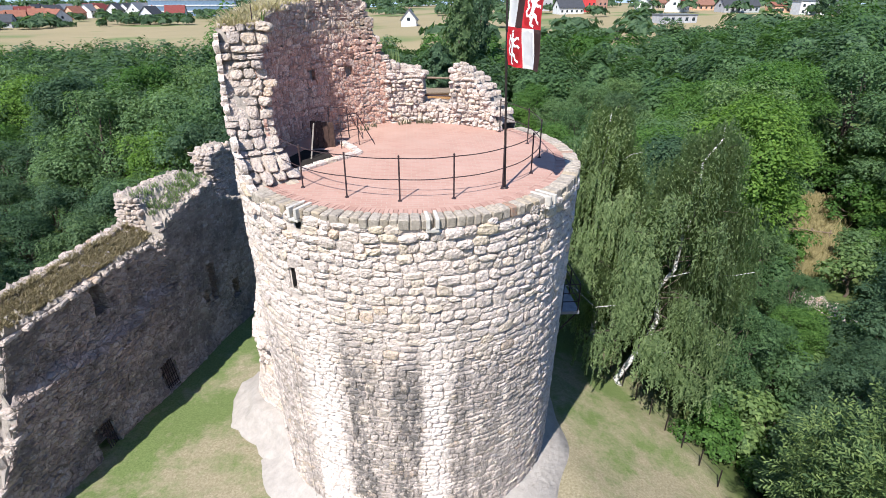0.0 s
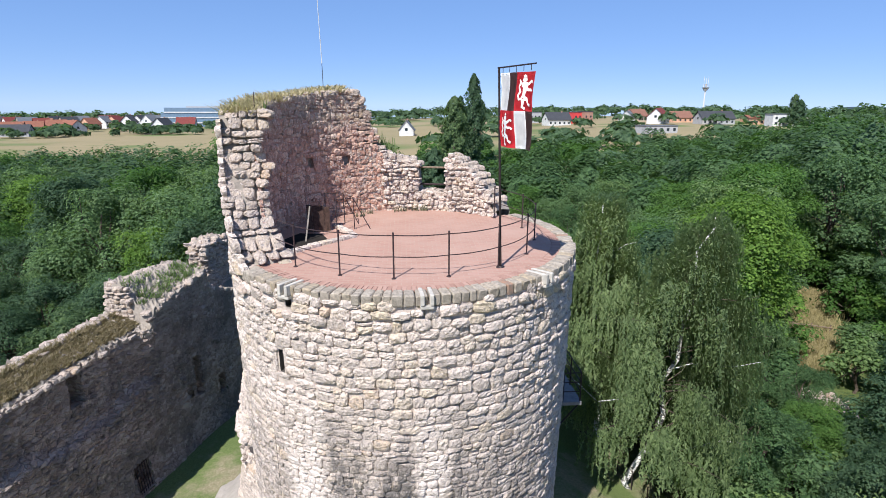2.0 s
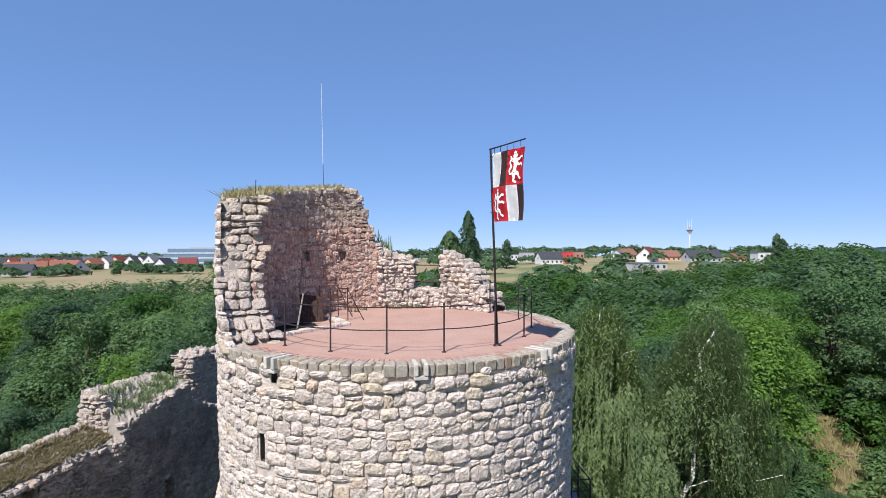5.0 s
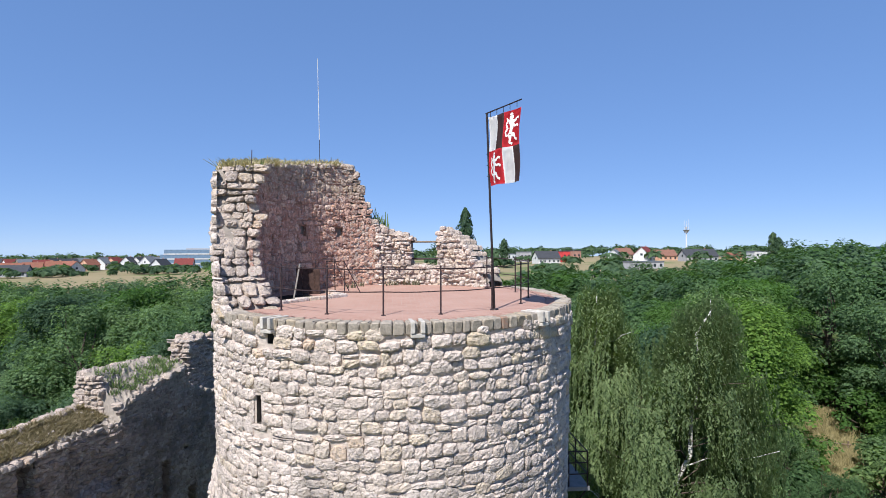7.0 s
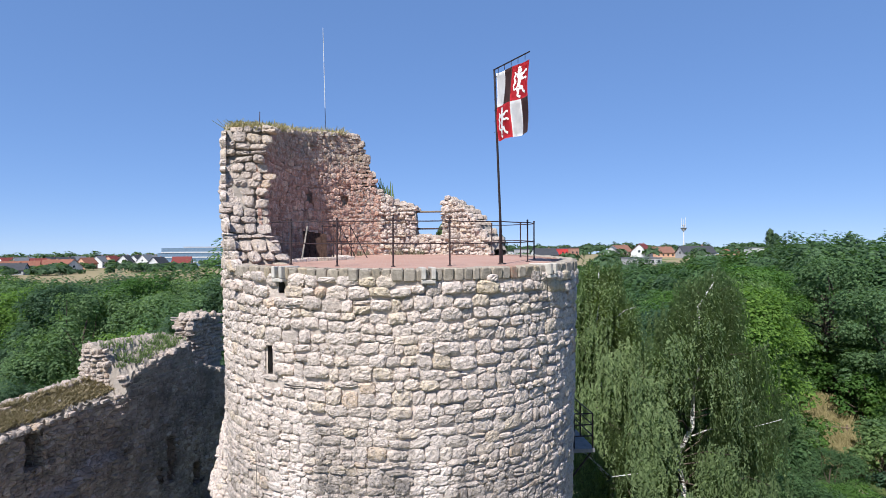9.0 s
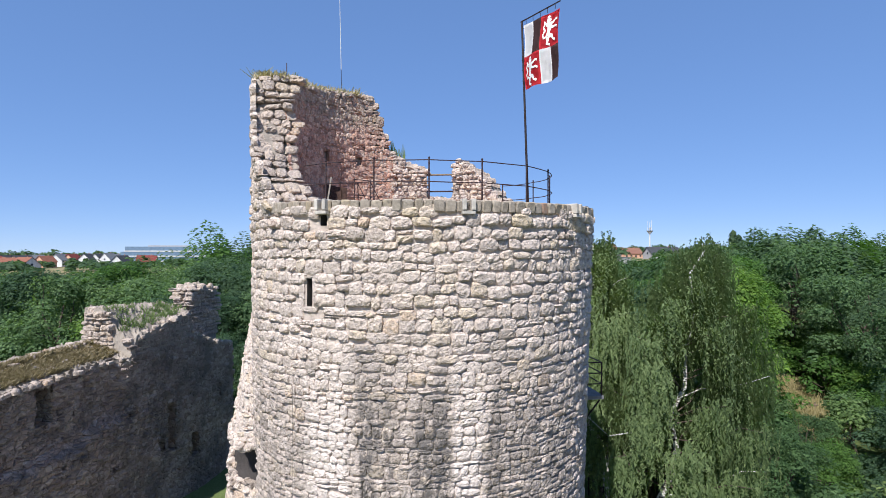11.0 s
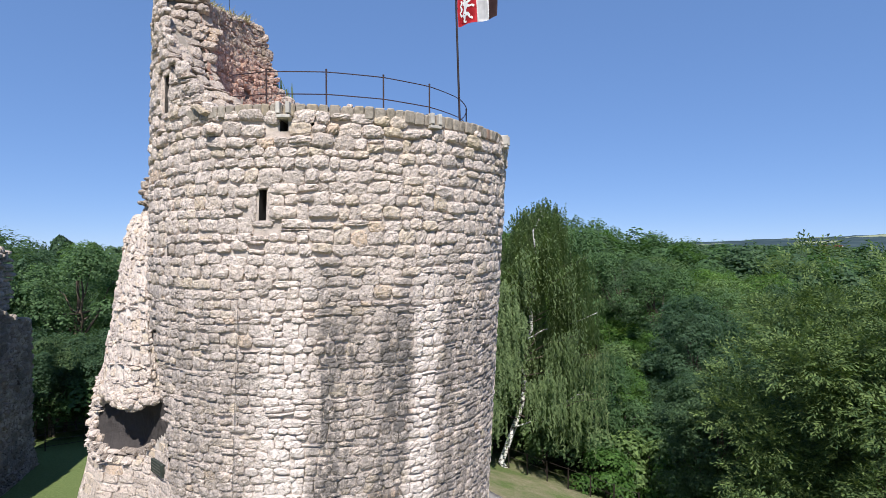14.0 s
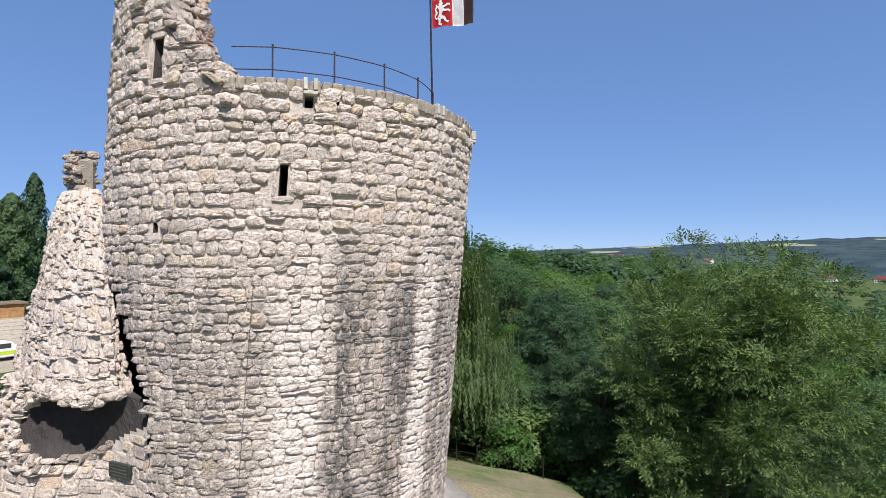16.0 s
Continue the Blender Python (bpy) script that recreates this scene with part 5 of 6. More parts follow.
tufts("parapet_weeds", np.concatenate([tower_map(4.4)(np.array([deg(a)]), np.array([z]), np.array([0.0])) for a, z in wa]), LEAF_D, 0.5, "tall weeds on the broken parapet", 14, 0.2, 10)

# ---- steel balcony and stair on the far side of the keep ----
balcony = thing_at("steel_balcony", 5.7, 0.7, 7.1, "dark steel balcony with railings at the keep's high entrance", "balcony")
bm = bmesh.new()
box(bm, 4.9, 5.95, 0.2, 2.6, 7.0, 7.12)
part("deck", bm, simple("grey_deck", (0.22, 0.22, 0.23), 0.7, 0.3), balcony)
for x, y in ((5.9, 0.25), (5.9, 1.4), (5.9, 2.55), (5.3, 0.25)):
    part("post", rod(bmesh.new(), (x, y, 7.1), (x, y, 8.2), 0.025, seg=6), STEEL, balcony)
for z in (8.2, 7.85, 7.5):
    part("rail", polyrod(bmesh.new(), [Vector((5.1, 0.25, z)), Vector((5.9, 0.25, z)), Vector((5.9, 2.55, z))], 0.02), STEEL, balcony)
for y in (0.3, 2.5):
    part("brace", rod(bmesh.new(), (5.0, y, 5.9), (5.85, y, 6.95), 0.03, seg=6), STEEL, balcony)
stair = thing_at("steel_stair", 5.5, 5.5, 3.5, "dark steel stair climbing to the high entrance", "stair")
for x in (5.05, 5.85):
    part("stringer", rod(bmesh.new(), (x, 8.6, float(ground_z(x, 8.6))), (x, 2.6, 7.05), 0.06, seg=6), STEEL, stair)
    part("handrail", rod(bmesh.new(), (x, 8.6, float(ground_z(x, 8.6)) + 1), (x, 2.6, 8.1), 0.022, seg=6), STEEL, stair)
for k in range(36):
    t = (k + 0.5) / 36
    bm = bmesh.new()
    z = float(ground_z(5.4, 8.6)) * (1 - t) + 7.05 * t
    box(bm, 5.05, 5.85, 8.6 - 6.0 * t - 0.1, 8.6 - 6.0 * t + 0.1, z - 0.02, z + 0.02)
    part("tread", bm, STEEL, stair)

# ---- trees ----


def leaf_quads(c, nrm, size, r, droop=0.0, slim=0.7, tri=False):
    """Loose leaf sprays at points c, roughly facing nrm, as an (n, 3 or 4, 3) array."""
    n = len(c)
    d = nrm + r.normal(0, 0.26, (n, 3))
    d /= np.linalg.norm(d, axis=1, keepdims=True)
    t = np.cross(d, r.normal(0, 1, (n, 3)))
    t /= np.maximum(np.linalg.norm(t, axis=1, keepdims=True), 1e-6)
    t[:, 2] -= droop
    b = np.cross(d, t)
    b /= np.maximum(np.linalg.norm(b, axis=1, keepdims=True), 1e-6)
    s = (size * r.uniform(0.6, 1.4, n))[:, None]
    if tri:
        return np.stack([c - t * s * 0.42 - b * s * slim * 0.6, c - t * s * 0.38 + b * s * slim * 0.6, c + t * s * 0.58 + d * s * 0.05], 1)
    return np.stack([c - t * s * 0.5, c + b * s * slim * 0.5 + d * s * 0.08, c + t * s * 0.5, c - b * s * slim * 0.5 + d * s * 0.08], 1)


def trunk_mesh(name, limbs, mat, seg=7):
    """Tapered limbs: each a list of (point, radius)."""
    v, f = [], []
    for limb in limbs:
        rings = []
        for k, (p, rad) in enumerate(limb):
            q = limb[min(k + 1, len(limb) - 1)][0] - limb[max(k - 1, 0)][0]
            q = q / max(np.linalg.norm(q), 1e-6)
            a = np.cross(q, (0.3, 0.9, 0.2))
            a /= np.linalg.norm(a)
            b = np.cross(q, a)
            rings.append(len(v))
            for s in range(seg):
                w = 2 * math.pi * s / seg
                v.append(p + rad * (math.cos(w) * a + math.sin(w) * b))
        for i, j in zip(rings, rings[1:]):
            for s in range(seg):
                f.append((i + s, i + (s + 1) % seg, j + (s + 1) % seg, j + s))
    return mesh_of(name, v, f, mat)


def bend(p0, p1, r0, r1, r, n=4, jit=0.12):
    out = []
    L = np.linalg.norm(p1 - p0)
    for k in range(n + 1):
        t = k / n
        j = r.normal(0, jit * L * 0.3, 3) * (0 if k in (0, n) else 1)
        out.append((p0 * (1 - t) + p1 * t + j, r0 * (1 - t) + r1 * t))
    return out


def broad_tree(name, seed, H, R, n_leaf, leaf, mat, label, clumps=26, base=0.28, bark=None, size=(0.26, 0.46), tri=False):
    """A broadleaved tree at the origin: trunk, limbs and a crown of leafy clumps."""
    r = np.random.default_rng(seed)
    thing = thing_at(name, 0, 0, 0, label, "tree")
    mid = np.array([0, 0, H * (base + (1 - base) * 0.5)])
    cs, rs = [], []
    while len(cs) < clumps:
        d = r.normal(0, 1, 3)
        d /= np.linalg.norm(d)
        if d[2] < -0.62:
            continue
        k = r.uniform(0.5, 0.84 - 0.14 * max(0.0, d[2]))
        wob = 1 + 0.22 * math.sin(3 * math.atan2(d[1], d[0]) + seed)
        cs.append(mid + d * k * np.array([R * wob, R * wob, H * (1 - base) * 0.5]))
        rs.append(R * r.uniform(*size))
    limbs = [bend(np.array([0, 0, -0.6]), np.array([r.normal(0, R * 0.08), r.normal(0, R * 0.08), H * 0.72]), 0.035 * H ** 0.9 * 0.55 + 0.05, 0.05, r, 6)]
    for c in cs[:14]:
        z0 = H * r.uniform(0.22, 0.5)
        limbs.append(bend(np.array([0, 0, z0]), c, 0.03 + 0.006 * H, 0.02, r, 3))
    part_mesh("trunk", trunk_mesh("trunk", limbs, bark or BARK), thing)
    pts, nrm = [], []
    w = np.array(rs) ** 2
    for c, q, k in zip(cs, rs, (n_leaf * w / w.sum()).astype(int)):
        d = r.normal(0, 1, (k, 3))
        d /= np.linalg.norm(d, axis=1, keepdims=True)
        d[:, 2] = np.where(d[:, 2] < -0.35, -d[:, 2], d[:, 2])
        rad = q * r.uniform(0.5, 1.0, (k, 1)) ** 0.6 * (1 + 0.18 * np.sin(d[:, :1] * 5 + c[0]) + 0.15 * np.sin(d[:, 1:2] * 6 + c[1]))
        pts.append(c + d * rad * np.array([1, 1, 0.75]))
        nrm.append(d * 0.8 + np.array([0, 0, 0.5]))
    q = leaf_quads(np.concatenate(pts), np.concatenate(nrm), leaf, r, tri=tri)
    part_mesh("crown", quads_mesh("crown", q, mat), thing)
    return thing


def weeping_birch(name, seed, H, R, strands, label, lean=(0, 0)):
    r = np.random.default_rng(seed)
    thing = thing_at(name, 0, 0, 0, label, "tree")
    tip = np.array([lean[0], lean[1], H])
    trunk = bend(np.array([0, 0, -0.5]), tip, 0.17, 0.03, r, 9, 0.08)
    limbs, pts = [trunk], []
    n_l = 46
    ends = []
    for k in range(n_l):
        t = 0.14 + 0.84 * (k + r.uniform(0, 1)) / n_l
        o = np.array([0, 0, 0]) + tip * t
        a = k * 2.4 + r.normal(0, 0.3)
        reach = R * (1.06 - t) ** 0.75 * r.uniform(0.7, 1.15)
        e = o + np.array([math.cos(a) * reach, math.sin(a) * reach, 0.30 * reach + 0.4])
        limbs.append(bend(o, e, 0.035 * (1.1 - t) + 0.01, 0.008, r, 4))
        ends.append((o, e))
    for _ in range(strands):
        o, e = ends[r.integers(0, n_l)]
        s = r.uniform(0.25, 1.0) ** 0.6
        p = o + (e - o) * s + r.normal(0, 0.25, 3)
        L = r.uniform(0.9, 2.9) * min(1.0, 0.4 + p[2] / H)
        m = int(L / 0.060)
        z = np.linspace(0, L, m)
        drift = r.normal(0, 0.10, 2)
        pts.append(np.stack([p[0] + drift[0] * z + r.normal(0, 0.03, m), p[1] + drift[1] * z + r.normal(0, 0.03, m), p[2] - z], -1))
    P = np.concatenate(pts)
    out = P - np.array([0, 0, H * 0.5])
    out[:, 2] = np.abs(out[:, 2]) * 0.25 + 0.6
    out /= np.maximum(np.linalg.norm(out, axis=1, keepdims=True), 1e-6)
    q = leaf_quads(P, out, 0.115, r, 0.9, 0.55, True)
    part_mesh("trunk", trunk_mesh("trunk", limbs[:1] + limbs[1::9], BIRCH_BARK), thing)
    for k, b in enumerate(limbs[1:]):
        if k % 9:
            part_mesh("branch", trunk_mesh("branch", [b], BARK, 5), thing)
    part_mesh("crown", quads_mesh("crown", q, LEAF_D), thing)
    return thing


_b = Mat("birch_bark", 0.8, 0, 0.2)
_b.colour(_b.ramp(_b.noise(7, 4, _b.scaled(1, 1, 3.0)), (0.42, (0.06, 0.055, 0.05)), (0.5, (0.62, 0.60, 0.56)), (0.8, (0.74, 0.72, 0.68))))
BIRCH_BARK = _b.m


def plant(proto, x, y, top=None, H=None, turn=0.0, label="", group="", sink=0.0):
    """A copy of a tree, scaled so that its crown reaches the height top."""
    g = float(ground_z(x, y)) - sink
    s = 1.0 if top is None else max(0.3, (top - g) / H)
    ob = copy_thing(proto, pose(x, y, g, 0, 0, turn) @ Matrix.Diagonal((s, s, s, 1)))
    return tagged(ob, label, group=group)


b1 = weeping_birch("birch", 11, 12.9, 5.0, 3300, "weeping birch with a white trunk and hanging leafy strands", (0.9, 1.2))
b1.matrix_basis = pose(10.0, 8.6, float(ground_z(10.0, 8.6)), 0, 0, 40)
b2 = weeping_birch("birch", 23, 12.6, 5.6, 3900, "broad weeping birch with long hanging strands by the fence", (2.8, 0.8))
b2.matrix_basis = pose(10.7, 5.3, float(ground_z(10.7, 5.3)), 0, 0, 0)


def feathery_tree(name, seed, H, R, sprays, mat, label, base=0.12):
    """An open-crowned tree whose leaves are sprays of narrow leaflets on long limbs."""
    r = np.random.default_rng(seed)
    thing = thing_at(name, 0, 0, 0, label, "tree")
    limbs = [bend(np.array([0, 0, -0.6]), np.array([0.5, 0.3, H * 0.62]), 0.28, 0.12, r, 6, 0.06)]
    tips = []
    for k in range(26):
        a, t = k * 2.4 + r.normal(0, 0.25), (k + 0.5) / 26
        z0 = H * (0.12 + 0.48 * t)
        up = math.sin(math.radians(8 + 72 * t))
        reach = R * (1.0 - 0.45 * t ** 2) * r.uniform(0.75, 1.05)
        end = np.array([math.cos(a) * reach * math.cos(0.9 * t), math.sin(a) * reach * math.cos(0.9 * t), min(H * r.uniform(0.84, 0.96), z0 + H * 0.40 * up + 1.0)])
        start = np.array([0.3 * t, 0.2 * t, z0])
        limbs.append(bend(start, end, 0.10 * (1.15 - t) + 0.03, 0.025, r, 5, 0.16))
        for m in range(9 + int(9 * t)):
            q = r.uniform(0.35, 1.0)
            d = r.normal(0, 1, 3) * np.array([1, 1, 0.7])
            tips.append((start + (end - start) * q + d * R * 0.11 * q, R * r.uniform(0.09, 0.15)))
            if m < 3:
                limbs.append(bend(start + (end - start) * q * 0.8, tips[-1][0], 0.03, 0.012, r, 3))
    part_mesh("trunk", trunk_mesh("trunk", limbs[:1], BARK), thing)
    for b in limbs[1:27]:
        part_mesh("limb", trunk_mesh("limb", [b], BARK, 6), thing)
    c, axis = [], []
    for p, q in tips:
        k = sprays // len(tips)
        d = r.normal(0, 1, (k, 3))
        d /= np.linalg.norm(d, axis=1, keepdims=True)
        d[:, 2] = np.where(d[:, 2] < -0.5, -d[:, 2], d[:, 2])
        c.append(p + d * q * r.uniform(0.55, 1.1, (k, 1)) * np.array([1.15, 1.15, 0.8]))
        axis.append(d + np.array([0, 0, -0.1]) + r.normal(0, 0.35, (k, 3)))
    c, axis = np.concatenate(c), np.concatenate(axis)
    axis /= np.linalg.norm(axis, axis=1, keepdims=True)
    side = np.cross(axis, np.array([0, 0, 1.0]) + r.normal(0, 0.4, axis.shape))
    side /= np.maximum(np.linalg.norm(side, axis=1, keepdims=True), 1e-6)
    out = []
    for k in range(7):
        sg = (1, -1)[k % 2] if k < 6 else 0
        root = c + axis * (0.05 + 0.06 * k)
        tip = root + (side * sg * 0.9 + axis * (0.55 if sg else 1.2)) * 0.155 + np.stack([0 * c[:, 0], 0 * c[:, 0], -0.03 + r.normal(0, 0.02, len(c))], -1)
        wide = (axis if sg else side) * 0.042
        out.append(np.stack([root - wide, root * 0.35 + tip * 0.65 + wide * 1.3, tip], 1))
    part_mesh("crown", quads_mesh("crown", np.concatenate(out), mat), thing)
    return thing


ash = feathery_tree("ash_tree", 31, 9.9 - float(ground_z(16, -8)), 7.0, 28000, LEAF_E, "tall ash with feathery light green leaves on the slope")
ash.matrix_basis = pose(16.0, -8.0, float(ground_z(16, -8)), 0, 0, 0)
bush = broad_tree("bush", 37, 2.4, 1.5, 3200, 0.15, LEAF_C, "small bright green bush by the fence", 16, 0.05)
bush.matrix_basis = pose(13.6, 1.9, float(ground_z(13.6, 1.9)), 0, 0, 0)

# prototypes: near and middle trees
NEAR = [broad_tree("tree", seed, 18, R, 28000, 0.21, mat, label + " tree on the castle slope", n, 0.03, None, (0.17, 0.33), True)
        for seed, R, mat, label, n in ((41, 6.3, LEAF_A, "broad green", 75), (43, 5.8, LEAF_B, "dark green", 70), (47, 6.1, LEAF_C, "bright green", 72))]
MIDDLE = [broad_tree("tree", seed, 18, R, 15000, 0.255, mat, label + " tree in the wood", n, 0.03, None, (0.2, 0.36), True)
          for seed, R, mat, label, n in ((53, 6.6, LEAF_A, "green", 52), (59, 6.0, LEAF_B, "dark green", 50), (61, 6.6, LEAF_C, "bright green", 52))]
NEAR_H, MID_H = 18.0, 18.0


def canopy(x, y):
    """Height that the treetops reach at a place."""
    a = math.degrees(math.atan2(x, y))
    d = math.hypot(x, y)
    z = np.interp(a, [-180, -75, -50, -40, -35.5, -32, -28, -24, -18, -15, -12, 0, 12, 20, 33, 38, 44, 48, 51, 54, 60, 64, 68, 72, 78, 82, 86, 90, 180],
                  [6.0, 7.0, 8.0, 8.4, 9.4, 14.0, 14.5, 15.0, 15.3, 13.8, 10.5, 8.5, 7.5, 9.5, 10.0, 12.8, 15.2, 16.0, 15.6, 13.6, 12.0, 11.0, 10.2, 9.6, 9.0, 7.4, 3.5, 1.5, 1.0])
    near = np.interp(d, [16, 26, 45, 80, 160], [-5.0, -4.2, -2.4, -0.2, 0.6]) if abs(a) < 60 else np.interp(d, [16, 26, 45, 80, 160], [-3.0, -2.0, -1.0, 0.0, -2.0])
    if -36 < a < -20 and 58 < d <= 78:
        return min(z + near, 11.6)
    if -60 < a < -10 and d > 78:
        return min(z + near, 7.6)
    return z + near


def open_ground(x, y):
    """Lawn, yard, clearing and fields, where no tree stands."""
    if -15.8 < x < 9.0 and -12 < y < 17:
        return True
    if -9 < x < 7 and -30 < y < -5 or (-18 < x < 7 and y < -6):
        return True
    if x < float(lawn_edge(y)) + 1.2 and -14 < y < 10 and x > 0:
        return True
    t = min(1.0, max(0.0, ((x - 29.5) * 12.5 + (y - 17.5) * 16.5) / 428.5))
    if math.hypot(x - 29.5 - 12.5 * t, y - 17.5 - 16.5 * t) < 4.0:
        return True
    if math.hypot(x - 27.0, y - 13.3) < 4.0:
        return True
    if -6.6 + 0.04 * (y - 25) < x < 10 and 17 <= y < 76:
        return True
    return False


def in_glade(x, y):
    """The glade, the rubble heap below it and the low ground before them."""
    t = min(1.0, max(0.0, ((x - 29.5) * 12.5 + (y - 17.5) * 16.5) / 428.5))
    across, along = x * 0.755 - (y + 16) * 0.655, x * 0.655 + (y + 16) * 0.755
    return math.hypot(x - 29.5 - 12.5 * t, y - 17.5 - 16.5 * t) < 2.0 or math.hypot(x - 26.5, y - 12.7) < 3.2 or (33 < along < 54 and abs(across) < 2.0)


rt = np.random.default_rng(77)
spots = []
for _ in range(9000):
    d = 12 + 150 * rt.random() ** 1.3
    a = rt.uniform(-85, 128)
    x, y = d * math.sin(radians(a)), d * math.cos(radians(a))
    if open_ground(x, y) or y < -55 or not -46 < math.degrees(math.atan2(x, y + 16)) < 98:
        continue
    if y > 118 + 10 * math.sin(x / 17) and x < 70:
        continue
    gap = 3.6 if d < 40 else 5.0 if d < 80 else 6.6
    if all((x - p) ** 2 + (y - q) ** 2 > gap * gap for p, q, _ in spots):
        spots.append((x, y, d))
spots = [s for s in spots if not (math.hypot(s[0] - 16, s[1] + 8) < 4.5 or math.hypot(s[0] - 10.4, s[1] - 7) < 3.6 or math.hypot(s[0] - 13.6, s[1] - 1.9) < 1.6 or math.hypot(s[0] - 18.6, s[1] + 1.2) < 5.0 or (s[0] < 13.8 and s[1] < -1))]
near_n = mid_n = 0
far_spots = []
for x, y, d in sorted(spots, key=lambda s: s[2]):
    top = canopy(x, y) + rt.normal(0, 0.6)
    k = rt.choice(3, p=[0.28, 0.64, 0.08] if x < 0 else [0.62, 0.10, 0.28] if d < 48 else [0.55, 0.25, 0.20])
    if math.degrees(math.atan2(x, y + 16)) > 48 and rt.random() < 0.3:
        k = 1
    # low growth before the glade
    along = (x * 0.655 + (y + 16) * 0.755)
    if abs(x * 0.755 - (y + 16) * 0.655) < (5.6 if along > 36 else 4.0) and 20 < along < 62:
        top = min(top, max(float(ground_z(x, y)) + 2.0, 13.0 * (1 - along / 42.0)))
    if math.hypot(x - 35, y - 36) < 9:
        k = 2
    if d < 36 and near_n < 32:
        near_n += 1
        turn = rt.uniform(0, 360)
        if not (-14 < x < -1 and 16 < y < 21.8):
            plant(NEAR[k], x, y, top, NEAR_H, turn, group="trees on the castle slopes")
    elif d < 95 and mid_n < 115:
        mid_n += 1
        plant(MIDDLE[k], x, y, top, MID_H, rt.uniform(0, 360), group="trees of the wood")
    else:
        far_spots.append((x, y, top, k))
for x, y, top, turn in ((15.6, -2.2, 5.0, 20), (18.2, 0.2, 4.8, 140), (21.0, 2.8, 3.8, 200), (20.5, -4.6, 7.6, 250)):
    plant(NEAR[1], x, y, top, NEAR_H, turn, group="trees on the castle slopes")
# the models themselves stand deep in the wood
for n, p in enumerate(NEAR + MIDDLE):
    x, y = -28 - 6.5 * n, 36 + 7 * n
    p.matrix_basis = pose(x, y, float(ground_z(x, y)) - 1.5, 0, 0, 60 * n)


def far_wood(name, spots_, mat, label, n_leaf, leaf, seed):
    r = np.random.default_rng(seed)
    out = []
    for x, y, top, R in spots_:
        g = float(ground_z(x, y))
        near = math.hypot(x, y) < 100
        k = int(n_leaf * 2.2) if near else n_leaf
        d = r.normal(0, 1, (k, 3))
        d /= np.linalg.norm(d, axis=1, keepdims=True)
        d[:, 2] = np.abs(d[:, 2]) * 1.1 - 0.1
        ph = r.uniform(0, 6.28, 3)
        lump = 1 + 0.22 * np.sin(4 * d[:, :1] + ph[0]) + 0.22 * np.sin(4 * d[:, 1:2] + ph[1]) + 0.15 * np.sin(5 * d[:, 2:] + ph[2])
        lump = lump * r.uniform(0.8, 1.0, (k, 1))
        c = np.array([x, y, g + (top - g) * 0.5]) + d * lump * np.array([R, R, (top - g) * 0.40])
        out.append(leaf_quads(c, d + np.array([0, 0, 0.4]), leaf * 0.85 if near else leaf, r, 0, 0.8, True))
    return tagged(new(name, quads_mesh(name, np.concatenate(out), mat)), label, "wood", kind="stuff")


for k, (mat, lab) in enumerate(((LEAF_A, "green far wood"), (LEAF_B, "dark green far wood"), (LEAF_C, "bright green far wood"))):
    sp = [(x, y, t, rt.uniform(3.2, 5.2)) for x, y, t, kk in far_spots if kk == k]
    far_wood("far_wood", sp, mat, lab + " beyond the castle mound", 1100, 0.56, 90 + k)
# distant tree lines and wooded hills
hills = []
for _ in range(1500):
    a, d = rt.uniform(-60, 120), 165 + 700 * rt.random() ** 1.5
    x, y = d * math.sin(radians(a)), d * math.cos(radians(a))
    if a < 40:
        if d < (330 if a > -12 else 560) and not ((a > -15 and rt.random() < 0.05) or (a > 8 and d < 235 and rt.random() < 0.35)):
            continue
        if d >= 330 and rt.random() < 0.55:
            continue
    rise = float(np.interp(a, [30, 45, 58, 75, 95, 125], [0, 1, 6, 2, 0, -4]))
    hills.append((x, y, float(ground_z(x, y)) + rt.uniform(4, 7) + (rise if d < 300 else 0), rt.uniform(5, 9)))
for _ in range(330):
    a, d = rt.uniform(-42, 44), rt.uniform(570, 760)
    x, y = d * math.sin(radians(a)), d * math.cos(radians(a))
    hills.append((x, y, float(ground_z(x, y)) + rt.uniform(9, 13), rt.uniform(6, 10)))
# bushes and garden trees round the houses and along the stubble field
for _ in range(150):
    a, d = rt.uniform(-44, -14), rt.uniform(370, 545)
    x, y = d * math.sin(radians(a)), -16 + d * math.cos(radians(a))
    hills.append((x, y, float(ground_z(x, y)) + rt.uniform(2.5, 7.0), rt.uniform(2.5, 5)))
far_wood("distant_wood", hills, LEAF_B, "dark woods and hedges across the plain and valley", 120, 2.6, 99)

# ---- undergrowth on the slopes ----
ru = np.random.default_rng(123)
SHRUB = [broad_tree("shrub", 67, 3.2, 2.0, 2000, 0.19, LEAF_A, "green undergrowth shrub on the slope", 14, 0.02, None, (0.26, 0.46), True), broad_tree("shrub", 71, 3.2, 2.0, 2000, 0.19, LEAF_C, "bright undergrowth shrub on the slope", 14, 0.02, None, (0.26, 0.46), True)]
shrubs = []
for _ in range(1500):
    if ru.random() < 0.65:
        y = ru.uniform(-16, 14)
        x = float(lawn_edge(y)) + 1.0 + ru.uniform(0.6, 14)
    else:
        x, y = ru.uniform(-24, -15), ru.uniform(-4, 24)
    if all((x - a) ** 2 + (y - b) ** 2 > 3.0 for a, b in shrubs):
        shrubs.append((x, y))
shrubs = shrubs[:105] + [(-12.5 + 0.95 * k, 18.6 + ru.uniform(0, 2.6)) for k in range(10)] + [(ru.uniform(19, 38), ru.uniform(1, 26)) for k in range(60)] + [(-12 + 1.6 * k, 22.5 + ru.uniform(0, 3)) for k in range(6)]
